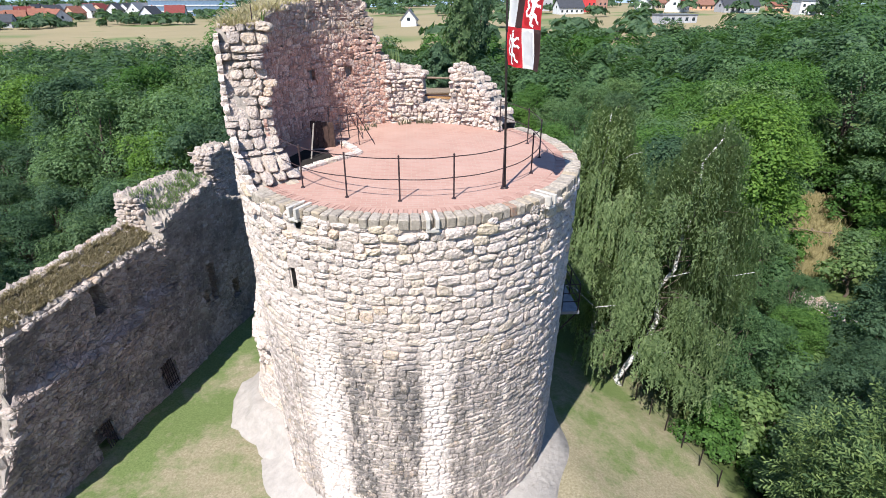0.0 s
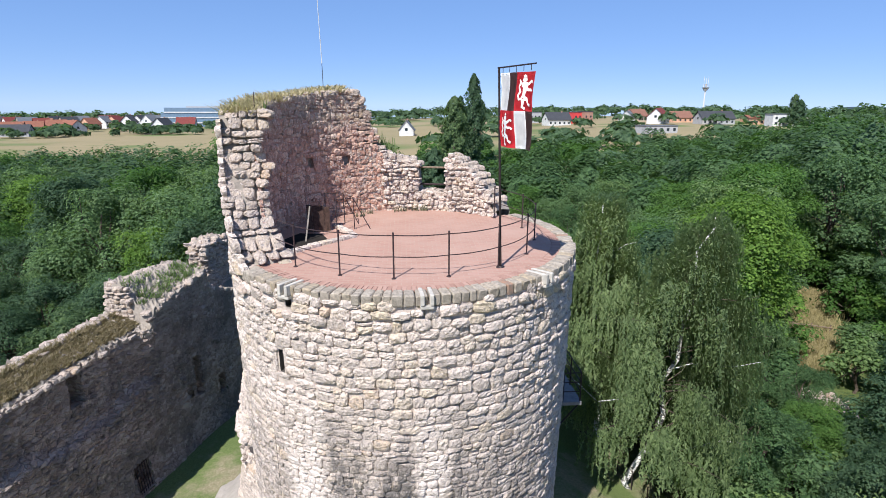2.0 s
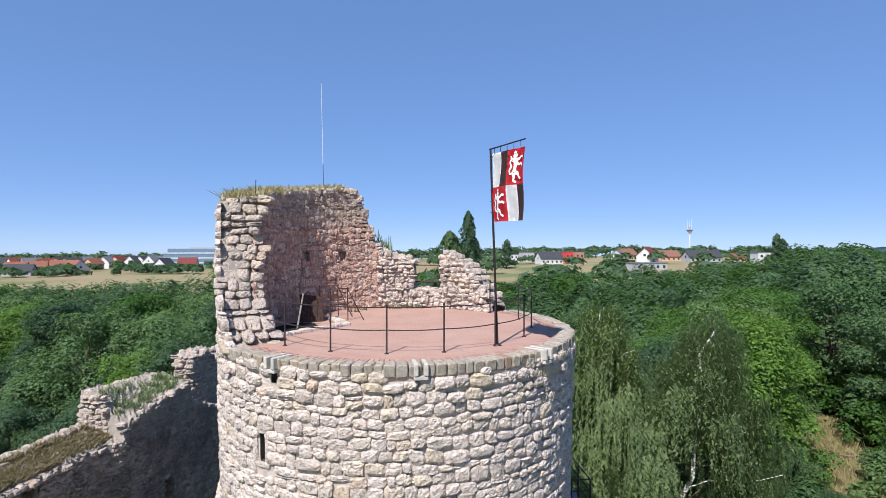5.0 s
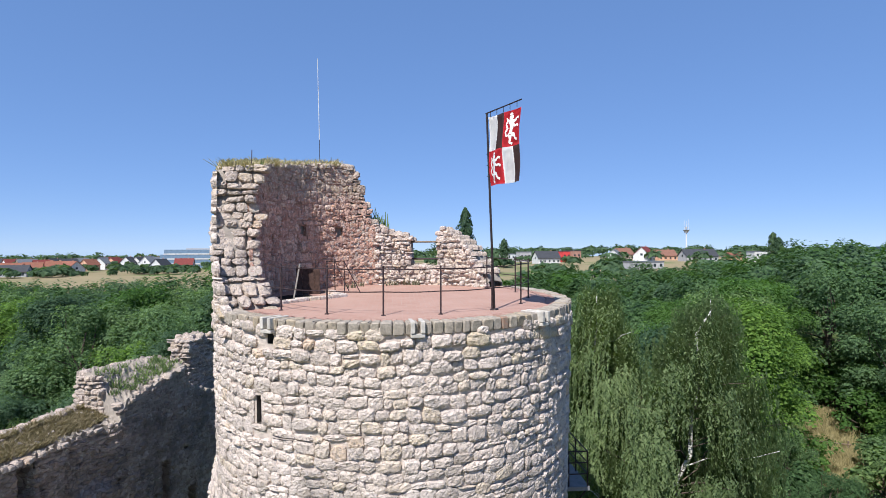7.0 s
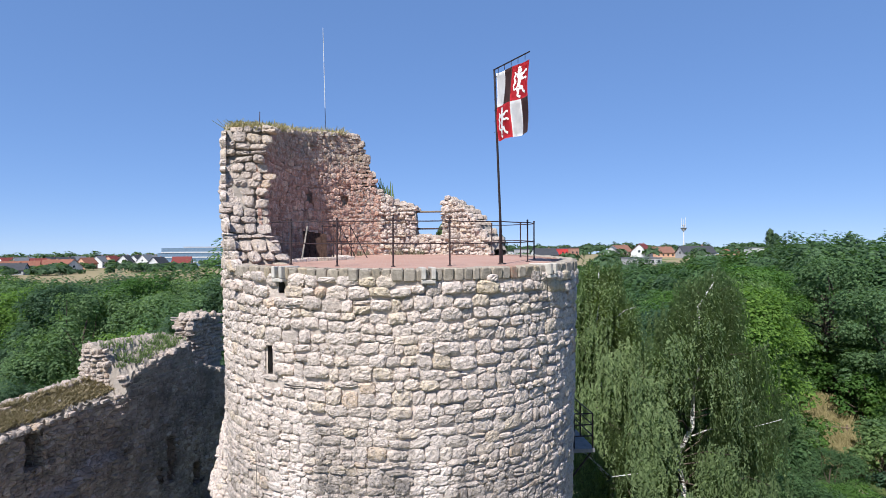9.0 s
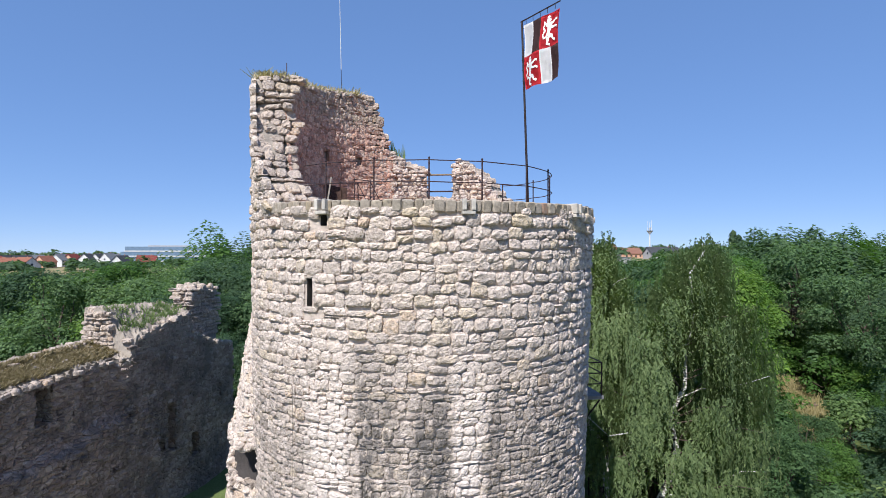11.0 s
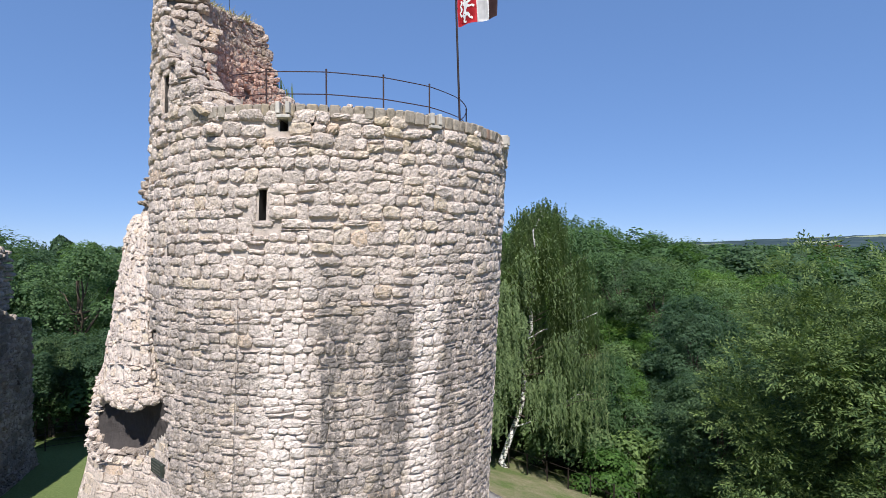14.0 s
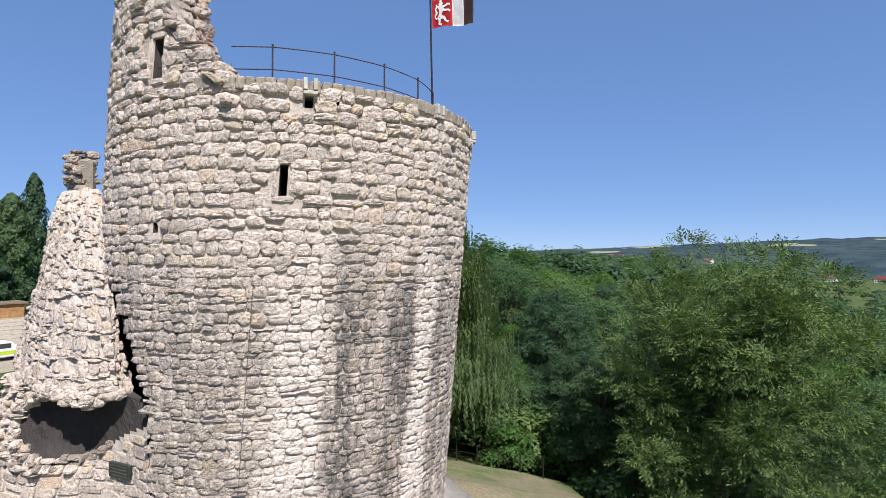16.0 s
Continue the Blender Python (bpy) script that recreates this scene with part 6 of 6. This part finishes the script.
for x, y in [s for s in shrubs if not in_glade(*s) and not (s[0] < 13.2 and s[1] < -1)]:
    k = ru.uniform(0.55, 1.15)
    copy_thing(SHRUB[int(ru.random() < 0.1)], pose(x, y, float(ground_z(x, y)) - 0.15, 0, 0, ru.uniform(0, 360)) @ Matrix.Diagonal((k, k, k, 1)))["group"] = "undergrowth on the slopes"
# thick growth round the glade and under the wood
rw = np.random.default_rng(58)
for _ in range(130):
    x, y = rw.uniform(17, 62), rw.uniform(-4, 52)
    if y < x * 1.3 + 8 and not in_glade(x, y):
        k = rw.uniform(0.7, 1.3)
        copy_thing(SHRUB[int(rw.random() < 0.3)], pose(x, y, float(ground_z(x, y)) - 0.15, 0, 0, rw.uniform(0, 360)) @ Matrix.Diagonal((k, k, k, 1)))["group"] = "undergrowth on the slopes"
for _ in range(26):
    x, y = rw.uniform(33, 48), rw.uniform(27, 44)
    k = rw.uniform(1.1, 1.7)
    if not in_glade(x, y):
        copy_thing(SHRUB[int(rw.random() < 0.6)], pose(x, y, float(ground_z(x, y)) - 0.15, 0, 0, rw.uniform(0, 360)) @ Matrix.Diagonal((k, k, k, 1)))["group"] = "undergrowth on the slopes"
# hedge behind the mesh fence
rv = np.random.default_rng(55)
for n in range(14):
    k = rv.uniform(0.9, 1.2)
    x, y = -13.0 + 0.7 * n + rv.uniform(-0.3, 0.3), 19.5 + rv.uniform(0, 1.4)
    if x > -5.6:
        copy_thing(SHRUB[0], pose(x, y, float(ground_z(x, y)) - 0.15, 0, 0, rv.uniform(0, 360)) @ Matrix.Diagonal((k, k, k * 0.95, 1)))["group"] = "undergrowth on the slopes"
    else:
        plant(MIDDLE[1], x, y, float(ground_z(x, y)) + k * rv.uniform(5.0, 6.4), MID_H, rv.uniform(0, 360), group="trees of the wood")
# denser growth in the shade under the wood beyond the glade
for _ in range(44):
    x, y = rv.uniform(37, 58), rv.uniform(22, 50)
    k = rv.uniform(0.9, 1.4)
    if not in_glade(x, y):
        copy_thing(SHRUB[int(rv.random() < 0.5)], pose(x, y, float(ground_z(x, y)) - 0.15, 0, 0, rv.uniform(0, 360)) @ Matrix.Diagonal((k, k, k, 1)))["group"] = "undergrowth on the slopes"
SHRUB[0].matrix_basis = pose(15.2, 4.6, float(ground_z(15.2, 4.6)))
SHRUB[1].matrix_basis = pose(15.8, -0.6, float(ground_z(15.8, -0.6)))

# ---- fence along the lawn ----
fence = thing_at("fence", 12.0, 3.0, -0.8, "low dark fence of posts and wires along the lawn edge", "fence")
fx = []
for k in range(11):
    y = 9.5 - 1.05 * k
    x = float(lawn_edge(y)) + 0.1
    fx.append(Vector((x, y, float(ground_z(x, y)))))
    part("post", rod(bmesh.new(), fx[-1] - Vector((0, 0, 0.2)), fx[-1] + Vector((0.03 * math.sin(k), 0, 0.95)), 0.035, 0.03, 6), STEEL, fence)
for h in (0.9, 0.5):
    for a, b in zip(fx, fx[1:]):
        part("rail", rod(bmesh.new(), a + Vector((0, 0, h)), b + Vector((0, 0, h)), 0.010, seg=4), STEEL, fence)
fence2 = thing_at("fence", -5.0, 17.0, 0.0, "dark steel mesh fence at the far edge of the lawn", "fence")
for k in range(10):
    x = -12.0 + 1.6 * k
    z = float(ground_z(x, 17.2))
    part("post", rod(bmesh.new(), (x, 17.2, z - 0.1), (x, 17.2, z + 1.15), 0.03, seg=6), STEEL, fence2)
for h in (1.1, 0.8, 0.5, 0.2):
    part("rail", rod(bmesh.new(), (-12, 17.2, float(ground_z(-5, 17.2)) + h), (2.4, 17.2, float(ground_z(-5, 17.2)) + h), 0.013, seg=5), STEEL, fence2)

# ---- houses on the plain ----


def painted(name, c):
    return simple(name, c, 0.8, 0, 0.1, 0.8)


ROOFS = {"orange": painted("roof_orange", (0.21, 0.085, 0.055)), "red": painted("roof_red", (0.16, 0.035, 0.03)), "dark": painted("roof_dark", (0.045, 0.048, 0.055)), "brown": painted("roof_brown", (0.20, 0.10, 0.07)),
         "grey": painted("roof_grey", (0.13, 0.14, 0.155))}
WALLS = {"white": painted("wall_white", (0.60, 0.60, 0.59)), "cream": painted("wall_cream", (0.48, 0.40, 0.30)), "red": painted("wall_red", (0.58, 0.06, 0.06)), "brick": painted("wall_brick", (0.36, 0.20, 0.15)),
         "grey": painted("wall_grey", (0.40, 0.40, 0.41)), "peach": painted("wall_peach", (0.62, 0.36, 0.24))}
_g = Mat("window_glass", 0.08, 0, 0.8)
_g.colour((0.03, 0.04, 0.05))
GLASS = _g.m


def house(az, dist, w, d, eave, ridge, roof, wall, turn, floors=1):
    """A house w by d metres with its ridge along x; a flat roof where ridge is under 0.6 m."""
    x, y = dist * math.sin(radians(az)), -16 + dist * math.cos(radians(az))
    g = float(ground_z(x, y))
    flat = ridge < 0.6
    ob = thing_at("house", x, y, g, f"{wall} house with a {'flat' if flat else 'pitched'} {roof} roof across the fields", "house", "houses across the fields")
    m = pose(x, y, g, 0, 0, turn)
    bm = bmesh.new()
    box(bm, -w / 2, w / 2, -d / 2, d / 2, -1.5, eave, m)
    if not flat:
        for sx in (-1, 1):
            bm.faces.new([bm.verts.new(m @ Vector(p)) for p in ((sx * w / 2, -d / 2, eave), (sx * w / 2, d / 2, eave), (sx * w / 2, 0, eave + ridge))])
    part("wall", bm, WALLS[wall], ob)
    bm = bmesh.new()
    if flat:
        box(bm, -w / 2 - 0.25, w / 2 + 0.25, -d / 2 - 0.25, d / 2 + 0.25, eave, eave + 0.35, m)
    else:
        o, k = 0.5, ridge / (d / 2)
        for sy in (-1, 1):
            p = [(-w / 2 - o, sy * (d / 2 + o), eave - o * k), (w / 2 + o, sy * (d / 2 + o), eave - o * k), (w / 2 + o, 0, eave + ridge), (-w / 2 - o, 0, eave + ridge)]
            lo, hi = [bm.verts.new(m @ Vector(q)) for q in p], [bm.verts.new(m @ (Vector(q) + Vector((0, 0, 0.25)))) for q in p]
            bm.faces.new(lo)
            bm.faces.new(hi)
            for i in range(4):
                bm.faces.new((lo[i], lo[(i + 1) % 4], hi[(i + 1) % 4], hi[i]))
    rf = part("roof", bm, ROOFS[roof], ob)
    if not flat:
        bm = bmesh.new()
        box(bm, w * 0.2, w * 0.2 + 0.6, -0.3, 0.3, eave + ridge * 0.6, eave + ridge + 0.9, m)
        part("chimney", bm, WALLS["brick"], rf)
    nw = max(2, int(w / 3))
    for fl in range(floors):
        for i in range(nw):
            u = -w / 2 + (i + 0.5) * w / nw
            for sy in (-1, 1):
                bm = bmesh.new()
                box(bm, u - 0.6, u + 0.6, sy * d / 2 - 0.04, sy * d / 2 + 0.04, 0.9 + 2.8 * fl, 2.2 + 2.8 * fl, m)
                part("window", bm, GLASS, ob)
    for sx in (-1, 1):
        bm = bmesh.new()
        box(bm, sx * w / 2 - 0.04, sx * w / 2 + 0.04, -0.7, 0.7, eave - 0.6, eave + 0.8, m)
        if not flat:
            part("window", bm, GLASS, ob)
        else:
            bm.free()
    return ob


HOUSES = [(-33.6, 255, 12, 9, 3.2, 3.6, "orange", "cream", 20, 1), (-32.2, 262, 11, 9, 3.2, 3.6, "orange", "cream", 25, 1), (-30.6, 270, 12, 9, 3.4, 3.8, "orange", "cream", 20, 1),
          (-29.6, 240, 13, 11, 3.4, 4.6, "orange", "white", -30, 1), (-33.4, 222, 14, 10, 3.0, 3.6, "dark", "grey", 15, 1), (-28.2, 268, 10, 9, 4.4, 4.0, "orange", "peach", 70, 1),
          (-27.2, 282, 9, 10, 5.0, 4.4, "grey", "white", 80, 2), (-26.3, 284, 9, 10, 5.0, 4.4, "red", "peach", 78, 2), (-25.2, 280, 8, 10, 5.2, 4.6, "dark", "white", 80, 2), (-24.4, 282, 8, 10, 5.2, 4.6, "dark", "white", 80, 2),
          (-23.6, 279, 9, 10, 5.4, 4.8, "grey", "white", 75, 2), (-22.6, 246, 13, 10, 3.6, 5.2, "dark", "white", 82, 1), (-21.6, 290, 11, 9, 5.4, 4.0, "orange", "cream", 60, 2), (-20.6, 262, 13, 10, 4.0, 4.6, "red", "white", 10, 1),
          (-19.0, 300, 9, 8, 3.4, 3.4, "grey", "white", 40, 1), (-31.4, 300, 12, 9, 3.4, 3.8, "brown", "cream", 0, 1), (-26.8, 310, 12, 9, 3.4, 4.0, "orange", "white", 10, 1),
          (0.4, 215, 9, 7, 3.0, 4.2, "grey", "white", 85, 1), (11.6, 300, 9, 8, 6.4, 0.3, "grey", "white", 10, 2), (13.3, 320, 9, 8, 7.2, 0.3, "grey", "grey", 10, 2), (15.6, 280, 15, 11, 3.6, 4.2, "dark", "white", 8, 1),
          (17.4, 300, 6, 8, 7.2, 0.3, "grey", "red", 12, 2), (18.4, 300, 6.5, 8, 7.4, 0.3, "dark", "brick", 12, 2), (22.4, 290, 13, 10, 3.4, 4.2, "grey", "white", 60, 1), (23.2, 320, 12, 9, 4.0, 4.2, "brown", "cream", 20, 1),
          (25.2, 285, 13, 10, 4.2, 4.8, "red", "white", 50, 1), (25.1, 205, 15, 9, 3.0, 0.4, "grey", "grey", 5, 1), (27.0, 315, 14, 10, 3.2, 3.8, "brown", "peach", 5, 1), (30.0, 290, 20, 11, 3.4, 4.0, "dark", "grey", 0, 1),
          (33.9, 300, 22, 9, 3.6, 1.6, "orange", "peach", 0, 1), (35.4, 275, 14, 9, 6.2, 0.3, "grey", "white", -8, 2), (37.0, 290, 8, 8, 6.0, 0.3, "grey", "white", -8, 2)]
rh = np.random.default_rng(17)
for az in np.arange(-34.5, -18.5, 0.95):
    HOUSES.append((float(az), rh.uniform(285, 325), rh.uniform(9, 13), 9, rh.uniform(3.4, 5.0), rh.uniform(3.8, 4.8), str(rh.choice(["dark", "dark", "red", "grey", "orange"])), str(rh.choice(["white", "cream", "grey"])), rh.uniform(0, 90), 1))
for az, dist, *row in HOUSES:
    house(az, dist * (1.28 if az > -12 else 1.8), *row)

office = thing_at("office_building", -140, 470, 4, "long white office building with bands of blue glass", "building")
OFFICE_GLASS = painted("tinted_glazing", (0.16, 0.24, 0.33))
om = pose(-170, 470, float(ground_z(-170, 470)) - 1.5, 0, 0, 12)
for k in range(4):
    bm = bmesh.new()
    box(bm, -36 + 3 * k, 34, -8, 8, 4.2 * k + 0.3, 4.2 * k + 1.3, om)
    part("floor_band", bm, WALLS["white"], office)
    bm = bmesh.new()
    box(bm, -35.6 + 3 * k, 33.6, -7.7, 7.7, 4.2 * k + 1.3, 4.2 * k + 4.5, om)
    part("window_band", bm, OFFICE_GLASS, office)
bm = bmesh.new()
box(bm, -10, 20, -6, 6, 15.2, 18.2, om)
part("roof_house", bm, WALLS["grey"], office)

mast = thing_at("radio_tower", 482, 852, 6, "slender white radio tower with a round platform and antennas", "tower")
mb = Vector((462, 818, 8))
part("shaft", rod(bmesh.new(), mb - Vector((0, 0, 40)), mb + Vector((0, 0, 38)), 1.4, 0.9, 14), WALLS["white"], mast)
for z, r, h in ((36, 5.5, 2.0), (33.5, 3.6, 2.5), (40, 2.0, 4.0)):
    bm = bmesh.new()
    bmesh.ops.create_cone(bm, cap_ends=True, segments=20, radius1=r * 0.7, radius2=r, depth=h, matrix=Matrix.Translation(mb + Vector((0, 0, z))))
    part("platform", bm, WALLS["grey"], mast)
for dx, h in ((-3.5, 16), (0, 14), (3.2, 17)):
    part("antenna", rod(bmesh.new(), mb + Vector((dx, 0, 37)), mb + Vector((dx, 0, 37 + h)), 0.4, 0.25, 6), WALLS["white"], mast)


def poplar(name, x, y, top, R, seed, label):
    r = np.random.default_rng(seed)
    g = float(ground_z(x, y))
    H = top - g
    t = thing_at(name, x, y, g, label, "tree")
    part_mesh("trunk", trunk_mesh("trunk", [bend(np.array([x, y, g - 0.5]), np.array([x, y, g + H * 0.9]), 0.35, 0.05, r, 5, 0.02)], BARK), t)
    n = 6000 if y < 120 else 2000
    z = r.random(n) ** 0.85
    prof = np.interp(z, [0, 0.08, 0.5, 0.8, 0.93, 1.0], [0.5, 0.85, 1.0, 0.8, 0.5, 0.12])
    a = r.uniform(0, 6.283, n)
    lump = 1 + 0.25 * np.sin(a * 3 + z * 22) + 0.2 * np.sin(a * 5 - z * 31)
    rad = R * prof * lump * r.uniform(0.7, 1.05, n)
    c = np.stack([x + rad * np.cos(a), y + rad * np.sin(a), g + 0.1 * H + 0.9 * H * z], -1)
    nr = np.stack([np.cos(a), np.sin(a), 0.5 + 0 * a], -1)
    part_mesh("crown", quads_mesh("crown", leaf_quads(c, nr, 0.44 if y < 120 else 0.7, r, -0.6), LEAF_B), t)


poplar("poplar", 14.2, 96, 23.0, 1.8, 5, "tall dark columnar poplar beyond the keep")
poplar("poplar", 11.0, 98, 17.0, 3.0, 6, "dark broad poplar beyond the keep")
poplar("poplar", 9.5, 87, 18.5, 2.8, 7, "tall poplar behind the open-air stage")
for k, (x, y, t) in enumerate(((-13, 86, 12), (31, 285, 22), (42, 282, 20), (58, 275, 20), (5, 74, 10), (198, 255, 23), (190, 240, 20), (-9, 90, 11))):
    poplar("poplar", x, y, t, 2.4, 20 + k, "slim poplar on the plain")

# ---- open-air stage, terraces and car behind the mound ----
g0 = float(ground_z(0, 46))
stage = thing_at("stage", 2, 70, g0 + 2.6, "low orange-brown timber stage above the seating", "stage")
bm = bmesh.new()
box(bm, -3.0, 7.3, 68, 72, g0 + 2.3, g0 + 4.1, None, 0.05)
part("front", bm, simple("orange_timber", (0.36, 0.20, 0.09), 0.8, 0, 0.2, 2, 0.2, 0.3), stage)
bm = bmesh.new()
box(bm, -3.3, 7.6, 67.7, 72.3, g0 + 4.1, g0 + 4.28)
part("deck", bm, WOOD, stage)
terrace = thing_at("terrace", 2, 60, g0, "pale stepped seating terrace before the stage", "seating")
for k in range(9):
    bm = bmesh.new()
    box(bm, -2.6, 8.5, 54.5 + 1.5 * k, 56.0 + 1.5 * k if k < 8 else 73.0, g0 - 0.6, g0 + 0.1 + 0.29 * k, None, 0.02)
    part("step", bm, CONCRETE, terrace, "pale concrete step")
    bm = bmesh.new()
    box(bm, -2.6, 8.5, 54.6 + 1.5 * k, 55.1 + 1.5 * k, g0 + 0.1 + 0.29 * k, g0 + 0.2 + 0.29 * k, None, 0.02)
    part("bench", bm, simple("bench_wood", (0.42, 0.33, 0.23), 0.85, 0, 0.2, 3), terrace)
yard = bmesh.new()
box(yard, -3.0, 9, 38, 54.4, g0 - 0.5, g0 + 0.03)
me = bpy.data.meshes.new("yard")
yard.to_mesh(me)
yard.free()
me.materials.append(mortar_material("gravel", (0.40, 0.34, 0.27), 2.0))
tagged(new("yard", me), "pale trodden gravel yard", "ground", kind="structure")


def car(x, y, z, turn):
    c = thing_at("car", x, y, z, "white van with yellow-green stripes parked in the yard", "car")
    m = pose(x, y, z, 0, 0, turn)
    body, stripe = simple("car_white", (0.75, 0.76, 0.74), 0.3, 0, 0.03, 2, 0.5), simple("car_green", (0.45, 0.60, 0.05), 0.35, 0, 0.05, 2, 0.5)
    bm = bmesh.new()
    prof = [(-2.3, 0.35), (2.3, 0.35), (2.35, 0.95), (1.5, 1.15), (0.85, 1.8), (-2.1, 1.85), (-2.3, 1.1)]
    lo = [bm.verts.new(m @ Vector((u, -0.9, w))) for u, w in prof]
    hi = [bm.verts.new(m @ Vector((u, 0.9, w))) for u, w in prof]
    bm.faces.new(lo[::-1])
    bm.faces.new(hi)
    for i in range(len(prof)):
        j = (i + 1) % len(prof)
        bm.faces.new((lo[i], lo[j], hi[j], hi[i]))
    bmesh.ops.bevel(bm, geom=bm.edges[:], offset=0.08, segments=2, affect="EDGES")
    part("body", bm, body, c)
    for sy in (-0.91, 0.89):
        bm = bmesh.new()
        box(bm, -2.2, 2.2, sy, sy + 0.02, 0.6, 0.95, m)
        part("stripe", bm, stripe, c, "yellow-green stripe")
        bm = bmesh.new()
        box(bm, -1.9, 0.8, sy, sy + 0.02, 1.2, 1.65, m)
        part("window", bm, GLASS, c)
    for u in (-1.45, 1.5):
        for sy in (-0.85, 0.85):
            bm = bmesh.new()
            bmesh.ops.create_cone(bm, cap_ends=True, segments=18, radius1=0.34, radius2=0.34, depth=0.2, matrix=m @ Matrix.Translation((u, sy, 0.34)) @ Matrix.Rotation(radians(90), 4, "X"))
            w = part("wheel", bm, simple("rubber", (0.02, 0.02, 0.02), 0.8), c)
            bm = bmesh.new()
            bmesh.ops.create_cone(bm, cap_ends=True, segments=14, radius1=0.2, radius2=0.2, depth=0.22, matrix=m @ Matrix.Translation((u, sy, 0.34)) @ Matrix.Rotation(radians(90), 4, "X"))
            part("rim", bm, simple("rim_metal", (0.5, 0.5, 0.5), 0.35, 0.8), w)


car(1.7, 51.0, g0 + 0.03, 10)

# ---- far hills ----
# wood colours shifted to blue, painting the haze of distance
_h = Mat("haze_blue_woods", 1.0, 0, 0.0)
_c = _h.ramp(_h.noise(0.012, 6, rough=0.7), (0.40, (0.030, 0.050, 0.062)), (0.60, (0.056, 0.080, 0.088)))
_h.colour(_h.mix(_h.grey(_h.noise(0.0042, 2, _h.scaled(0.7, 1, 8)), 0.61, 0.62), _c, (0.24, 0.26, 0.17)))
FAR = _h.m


def far_ridge(d, a0, a1, tops, seed, label):
    """A hill ridge at distance d metres between two bearings, its crest at the given elevations in degrees."""
    r = np.random.default_rng(seed)
    az = np.linspace(a0, a1, 260)
    el = np.interp(az, np.linspace(a0, a1, len(tops)), tops) + 0.05 * np.convolve(r.normal(0, 1, 260), np.ones(3) / 3, "same")
    v = []
    for dist, k in ((d * 0.62, -0.15), (d * 0.78, 0.45), (d * 0.9, 0.8), (d, 1.0), (d * 1.3, -0.2)):
        for a, e in zip(np.radians(az), np.radians(el)):
            v.append((dist * math.sin(a), dist * math.cos(a), 11 - 22 * (1 - max(k, 0)) + d * math.tan(e) * max(k, 0) - (30 if k < 0 else 0)))
    n = 260
    f = [[k * n + i, k * n + i + 1, (k + 1) * n + i + 1, (k + 1) * n + i] for k in range(4) for i in range(n - 1)]
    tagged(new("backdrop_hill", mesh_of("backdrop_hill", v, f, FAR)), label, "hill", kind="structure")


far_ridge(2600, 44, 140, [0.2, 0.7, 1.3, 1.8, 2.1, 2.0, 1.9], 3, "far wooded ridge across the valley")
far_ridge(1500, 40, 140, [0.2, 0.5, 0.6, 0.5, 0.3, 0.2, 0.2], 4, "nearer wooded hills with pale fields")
for az, d, w in ((66, 900, 14), (67, 905, 12), (75, 980, 14), (84.5, 900, 16), (88, 910, 15)):
    x, y = d * math.sin(radians(az)), d * math.cos(radians(az))
    house(az, math.hypot(x, y + 16), w, 9, 4.5, 4.0, "red" if int(d) % 20 else "brown", "white", az, 1)

# ---- glade on the slope: tall dry grass, a fallen rail, pale rubble ----
rg = np.random.default_rng(31)
gt, gd = rg.uniform(0, 1, 1500), rg.normal(0, 0.65, 1500)
gx, gy = 29.5 + 12.5 * gt + 0.797 * gd, 17.5 + 16.5 * gt - 0.604 * gd
tufts("glade_grass", np.stack([gx, gy, ground_z(gx, gy)], -1), GLADE_GRASS, 0.7, "tall dry grass in a narrow glade on the slope", 8, 0.35, 12)
old_fence = thing_at("fence", 34, 24.5, float(ground_z(34, 24.5)), "broken grey timber fence in the dry glade", "fence")
for k in range(3):
    x, y = 33 + 1.3 * k, 25.0 - 0.5 * k
    part("post", rod(bmesh.new(), (x, y, float(ground_z(x, y)) - 0.2), (x + 0.05, y, float(ground_z(x, y)) + 1.0), 0.06, seg=6), WOOD, old_fence)
for h in (0.85, 0.45):
    part("rail", rod(bmesh.new(), (32.8, 25.1, float(ground_z(33, 25)) + h), (35.8, 23.9, float(ground_z(35.6, 24)) + h - 0.1), 0.05, seg=6), WOOD, old_fence)

# pale rubble heap below the glade
heap = thing_at("rubble_heap", 27.0, 13.3, float(ground_z(27.0, 13.3)), "heap of pale broken stone on the slope", "rubble")
rr = np.random.default_rng(8)
for k in range(70):
    x, y = 27.0 + rr.normal(0, 0.9), 13.3 + rr.normal(0, 1.4)
    s = rr.uniform(0.15, 0.45)
    bm = bmesh.new()
    bmesh.ops.create_icosphere(bm, subdivisions=1, radius=s)
    for vv in bm.verts:
        vv.co = vv.co * rr.uniform(0.7, 1.15)
        vv.co.z *= 0.7
    bmesh.ops.translate(bm, vec=(x, y, float(ground_z(x, y)) + 0.3 * s + 0.5 * math.exp(-((x - 27.0) ** 2 + (y - 13.3) ** 2))), verts=bm.verts)
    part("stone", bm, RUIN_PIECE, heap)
